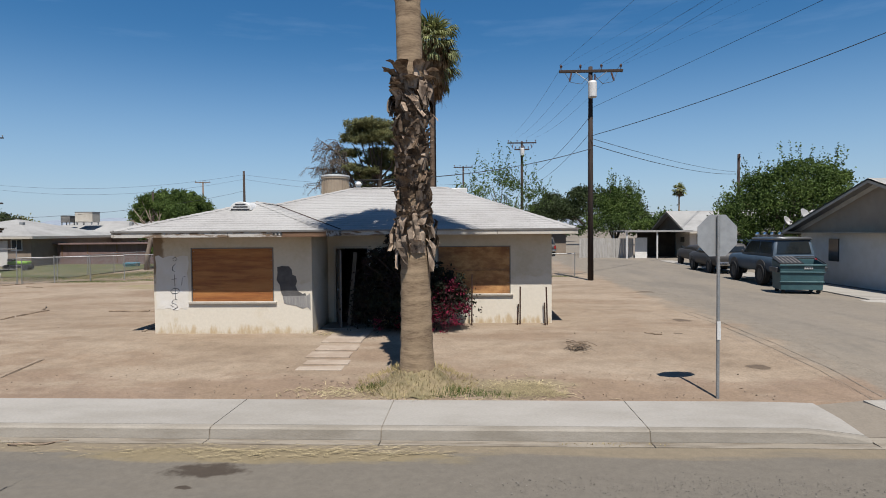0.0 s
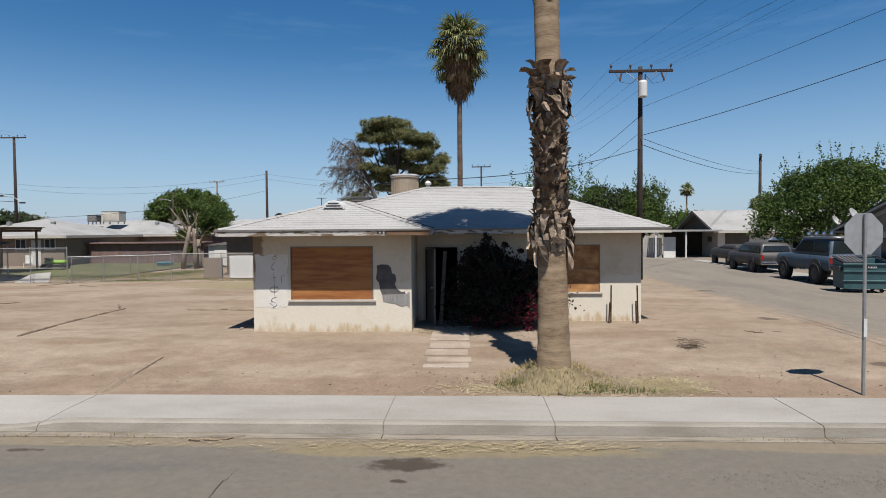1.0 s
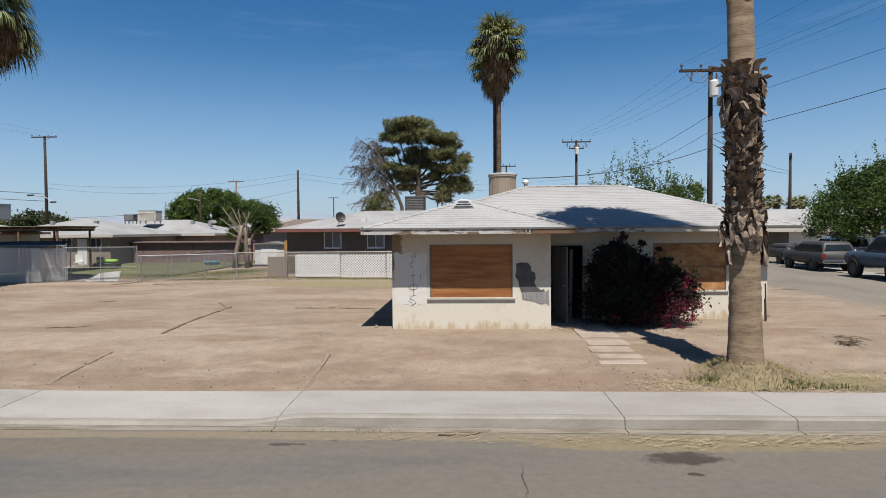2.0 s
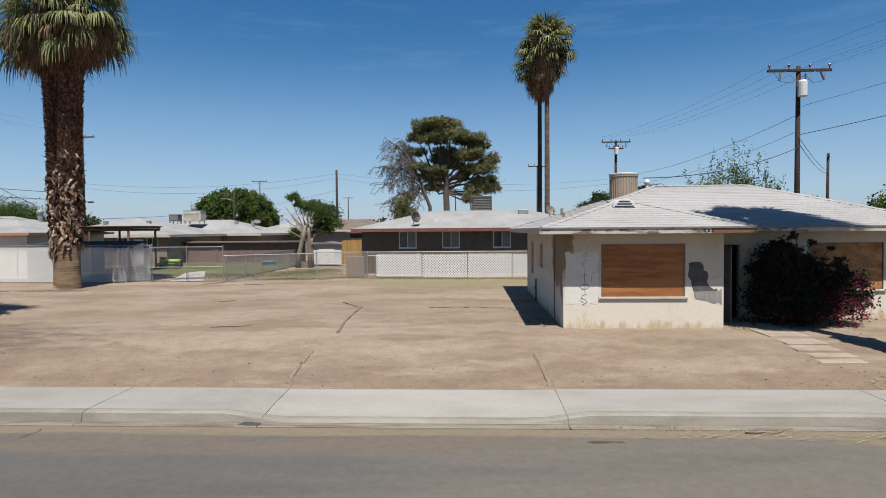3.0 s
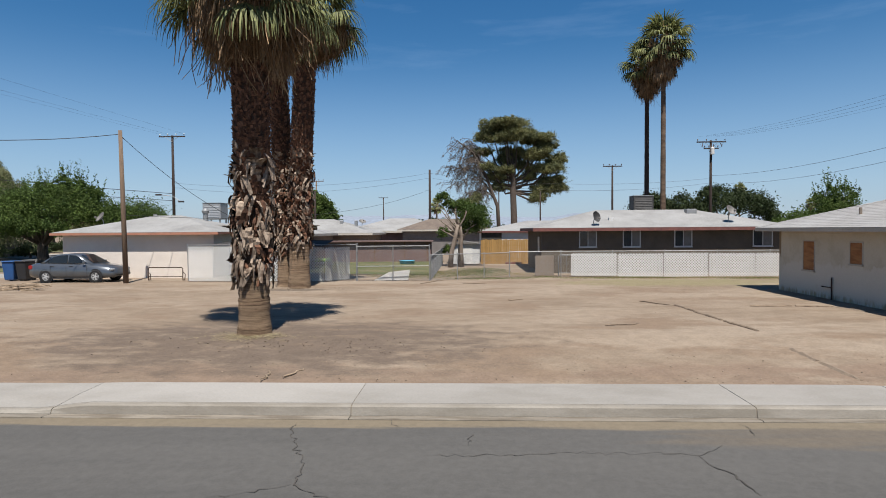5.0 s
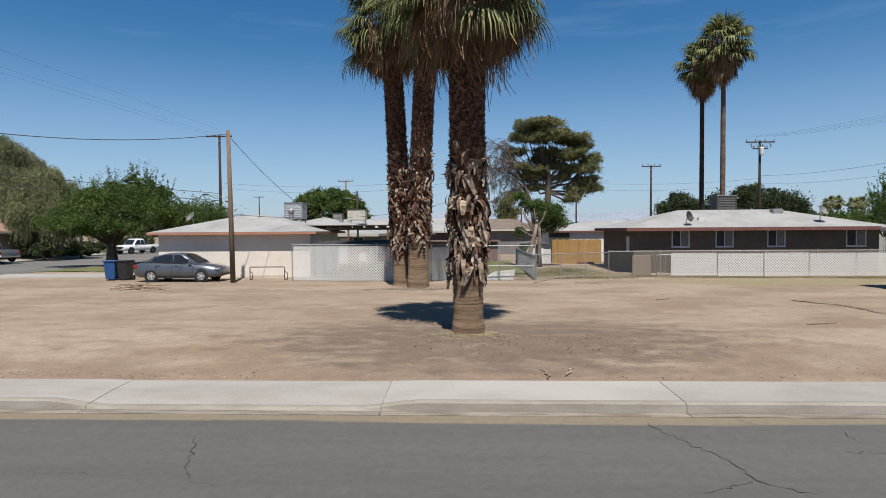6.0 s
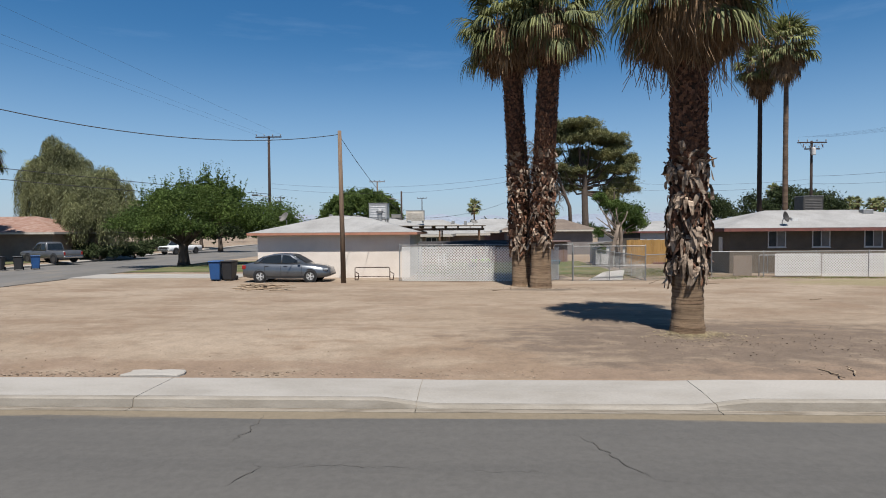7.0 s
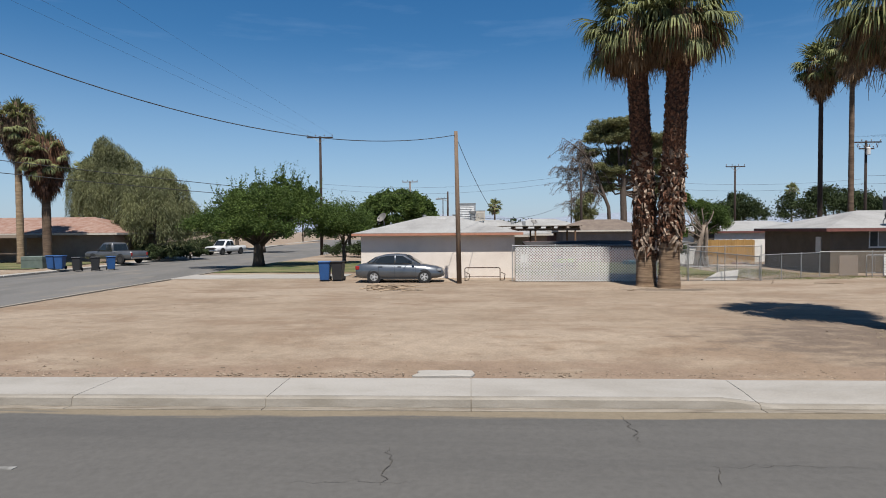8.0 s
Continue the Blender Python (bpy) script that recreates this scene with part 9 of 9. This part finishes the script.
sticks("dead_bush", "dead uprooted weed lying on the dirt", 2.25, 12.7, 40, 0.12, 0.45, 1, rise=0.16, thick=0.008)
sticks("stick_pile", "pile of pale cut branches before the sedan", -40.7, 24.9, 26, 0.5, 1.9, 2, "cut_wood", 0.16, thick=0.026, aim=0.1)
for i, (x, y, ln, a) in enumerate([(-16.5, 14.8, 1.05, 16), (-14.2, 19.3, 1.5, -58), (-22.35, 28.0, 2.2, 62), (-24.45, 10.0, 0.75, -80), (-23.95, 10.2, 0.7, 72), (-5.95, 7.86, 0.75, 20), (4.3, 14.3, 0.4, 150), (-30.2, 24.0, 0.5, 10), (-18.9, 20.4, 0.6, 25), (-20.3, 26.9, 1.2, -20)]):
    rng = random.Random(400 + i)
    g = Geo()
    pts = [(-ln / 2 + ln * k / 6, rng.gauss(0, 0.035), 0.012 + rng.uniform(0, 0.015)) for k in range(7)]
    g.tube(pts, [0.016, 0.02, 0.02, 0.018, 0.016, 0.012, 0.008], 6)
    solo("fallen_branch", g, M["cut_wood" if i in (3, 4) else "dead_wood"], "dry fallen branch lying on the dirt", "branch", "fallen branches", at=(x, y, max(ground_z(x, y), -0.385)), rz=a)
# half-buried edging of an old driveway
for i, (x0, y0, x1, y1, mat) in enumerate([(-13.5, 9.85, -13.58, 11.0, "concrete"), (-13.58, 11.1, -13.62, 12.0, "concrete"), (-13.45, 13.8, -13.62, 15.4, "dead_wood"), (-13.63, 15.5, -13.72, 17.3, "dead_wood"), (-13.7, 17.4, -13.78, 18.9, "dead_wood"),
                                       (-8.78, 9.62, -8.80, 10.7, "concrete"), (-8.8, 10.75, -8.85, 11.9, "concrete"), (-8.95, 18.3, -8.7, 17.2, "concrete"), (-8.7, 17.1, -8.45, 16.0, "concrete"), (-8.42, 15.9, -8.3, 14.7, "concrete"), (-11.5, 18.49, -10.2, 18.46, "dead_wood"), (-10.1, 18.47, -8.94, 18.45, "dead_wood")]):
    rng = random.Random(450 + i)
    n = 8
    pts = [(x0 + (x1 - x0) * k / n + rng.gauss(0, 0.006), y0 + (y1 - y0) * k / n + rng.gauss(0, 0.02)) for k in range(n + 1)]
    g = Geo().tube([(px_, py_, ground_z(px_, py_) - (0.022 if mat == "concrete" else -0.004) + rng.uniform(-0.01, 0.010)) for px_, py_ in pts], [(0.06 if mat == "concrete" else 0.04) * rng.uniform(0.8, 1.15) for _ in pts], 6)
    solo("edging_board", g, M["clod" if mat == "concrete" else mat], ("pale concrete" if mat == "concrete" else "weathered wooden") + " edging half buried in the dirt", "edging", "old driveway edging")
# stones, clods and leaf litter
rng = np_rng(500)
g = Geo()
for k in range(5200):
    x, y = rng.uniform(-50, 5), 9.75 + (22 * rng.uniform(0, 1) ** 1.5 if k % 3 else 1.8 * rng.uniform(0, 1) ** 2)
    r = 0.004 + 0.020 * rng.uniform(0, 1) ** 6
    z = ground_z(x, y)
    c = np.array([x, y, z + r * 0.3])
    v = [c + np.array(d) * r * rng.uniform(0.6, 1.2) for d in ((1, 0, 0), (0, 1, 0), (-1, 0, 0), (0, -1, 0), (0, 0, 0.8), (0, 0, -0.8))]
    g.add(v, [(0, 1, 4), (1, 2, 4), (2, 3, 4), (3, 0, 4), (1, 0, 5), (2, 1, 5), (3, 2, 5), (0, 3, 5)])
for k in range(620):
    x, y = rng.uniform(-47, -30), 9.72 + abs(rng.normal(0, 0.22))
    r = rng.uniform(0.008, 0.034) * (1.0 if x < -35 else 0.6)
    c = np.array([x, y, ground_z(x, y) + r * 0.25])
    v = [c + np.array(d) * r * rng.uniform(0.6, 1.5) for d in ((1.4, 0, 0), (0, 1, 0), (-1.4, 0, 0), (0, -1, 0), (0, 0, 0.7), (0, 0, -0.7))]
    g.add(v, [(0, 1, 4), (1, 2, 4), (2, 3, 4), (3, 0, 4), (1, 0, 5), (2, 1, 5), (3, 2, 5), (0, 3, 5)])
solo("pebbles", g, M["clod"], "scattered pebbles and clods on the dirt", "pebbles", kind="stuff", fix=False)
q = []
for cx, cy, sx, sy, n in ((-24.9, 12.3, 1.8, 0.55, 160), (-26.2, 12.8, 1.1, 0.5, 80), (-23.0, 12.1, 1.3, 0.45, 60), (-28.5, 24.6, 1.5, 0.4, 300), (-0.5, 10.4, 1.6, 0.4, 200), (-2.4, 14.2, 0.8, 0.4, 80)):
    for _ in range(n):
        x, y = rng.normal(cx, sx), max(9.65, rng.normal(cy, sy))
        a, ln, w = rng.uniform(0, 6.28), rng.uniform(0.008, 0.026), rng.uniform(0.003, 0.008)
        d, s_ = np.array([math.cos(a), math.sin(a), 0]) * ln, np.array([-math.sin(a), math.cos(a), 0]) * w
        c = np.array([x, y, ground_z(x, y) + 0.012])
        q.append([c - d - s_, c + d - s_, c + d + s_ + np.array([0, 0, 0.01]), c - d + s_ + np.array([0, 0, 0.015])])
solo("leaf_litter", Geo().quads(np.array(q)), M["litter"], "dark dry leaf litter strewn on the dirt", "litter", kind="stuff", fix=False)
g = Geo()
for k in range(2200):
    x, y = rng.normal(2.7, 1.4), min(7.5, rng.normal(6.65, 0.17))
    r = 0.003 + 0.009 * rng.uniform(0, 1) ** 4
    c = np.array([x, y, road_z(y) + r * 0.3 + 0.004])
    v = [c + np.array(d) * r * rng.uniform(0.6, 1.3) for d in ((1, 0, 0), (0, 1, 0), (-1, 0, 0), (0, -1, 0), (0, 0, 0.5))]
    g.add(v, [(0, 1, 4), (1, 2, 4), (2, 3, 4), (3, 0, 4), (3, 2, 1, 0)])
solo("gravel", g, M["gravel"], "loose pale gravel scattered on the asphalt", "gravel", kind="stuff", fix=False)
q = []
for cx, cy, sx, sy, n in ((0.85, 10.15, 0.30, 0.20, 1000), (1.3, 9.95, 0.2, 0.08, 150), (-0.5, 10.0, 0.75, 0.18, 420), (-2.0, 10.0, 0.5, 0.16, 350), (-3.0, 14.4, 0.35, 0.15, 250), (-25.9, 13.1, 0.5, 0.25, 500), (-3.6, 7.66, 1.1, 0.11, 90), (-1.3, 7.68, 0.7, 0.10, 150), (-2.9, 7.56, 0.4, 0.12, 60), (-6.4, 7.66, 0.9, 0.08, 40)):
    for _ in range(n):
        x, y = rng.normal(cx, sx), rng.normal(cy, sy)
        y = max(9.62, y) if cy > 9 else min(8.1, y)
        a, ln = rng.uniform(0, 6.28), rng.uniform(0.03, 0.10)
        if cy < 9:
            a *= 0.08
        d, s_ = np.array([math.cos(a), math.sin(a), rng.normal(0, 0.12)]) * ln, np.array([-math.sin(a), math.cos(a), 0]) * (0.005 if cy > 9 else 0.003)
        c = np.array([x, y, (ground_z(x, y) if cy > 9 else ROAD_Z + 0.014) + 0.014 + rng.uniform(0, 0.012)])
        q.append([c - d - s_, c - d + s_, c + d + s_, c + d - s_])
solo("straw_litter", Geo().quads(np.array(q)), M["straw_pale"], "flattened pale yellow straw on the dirt and in the gutter", "straw", kind="stuff", fix=False)
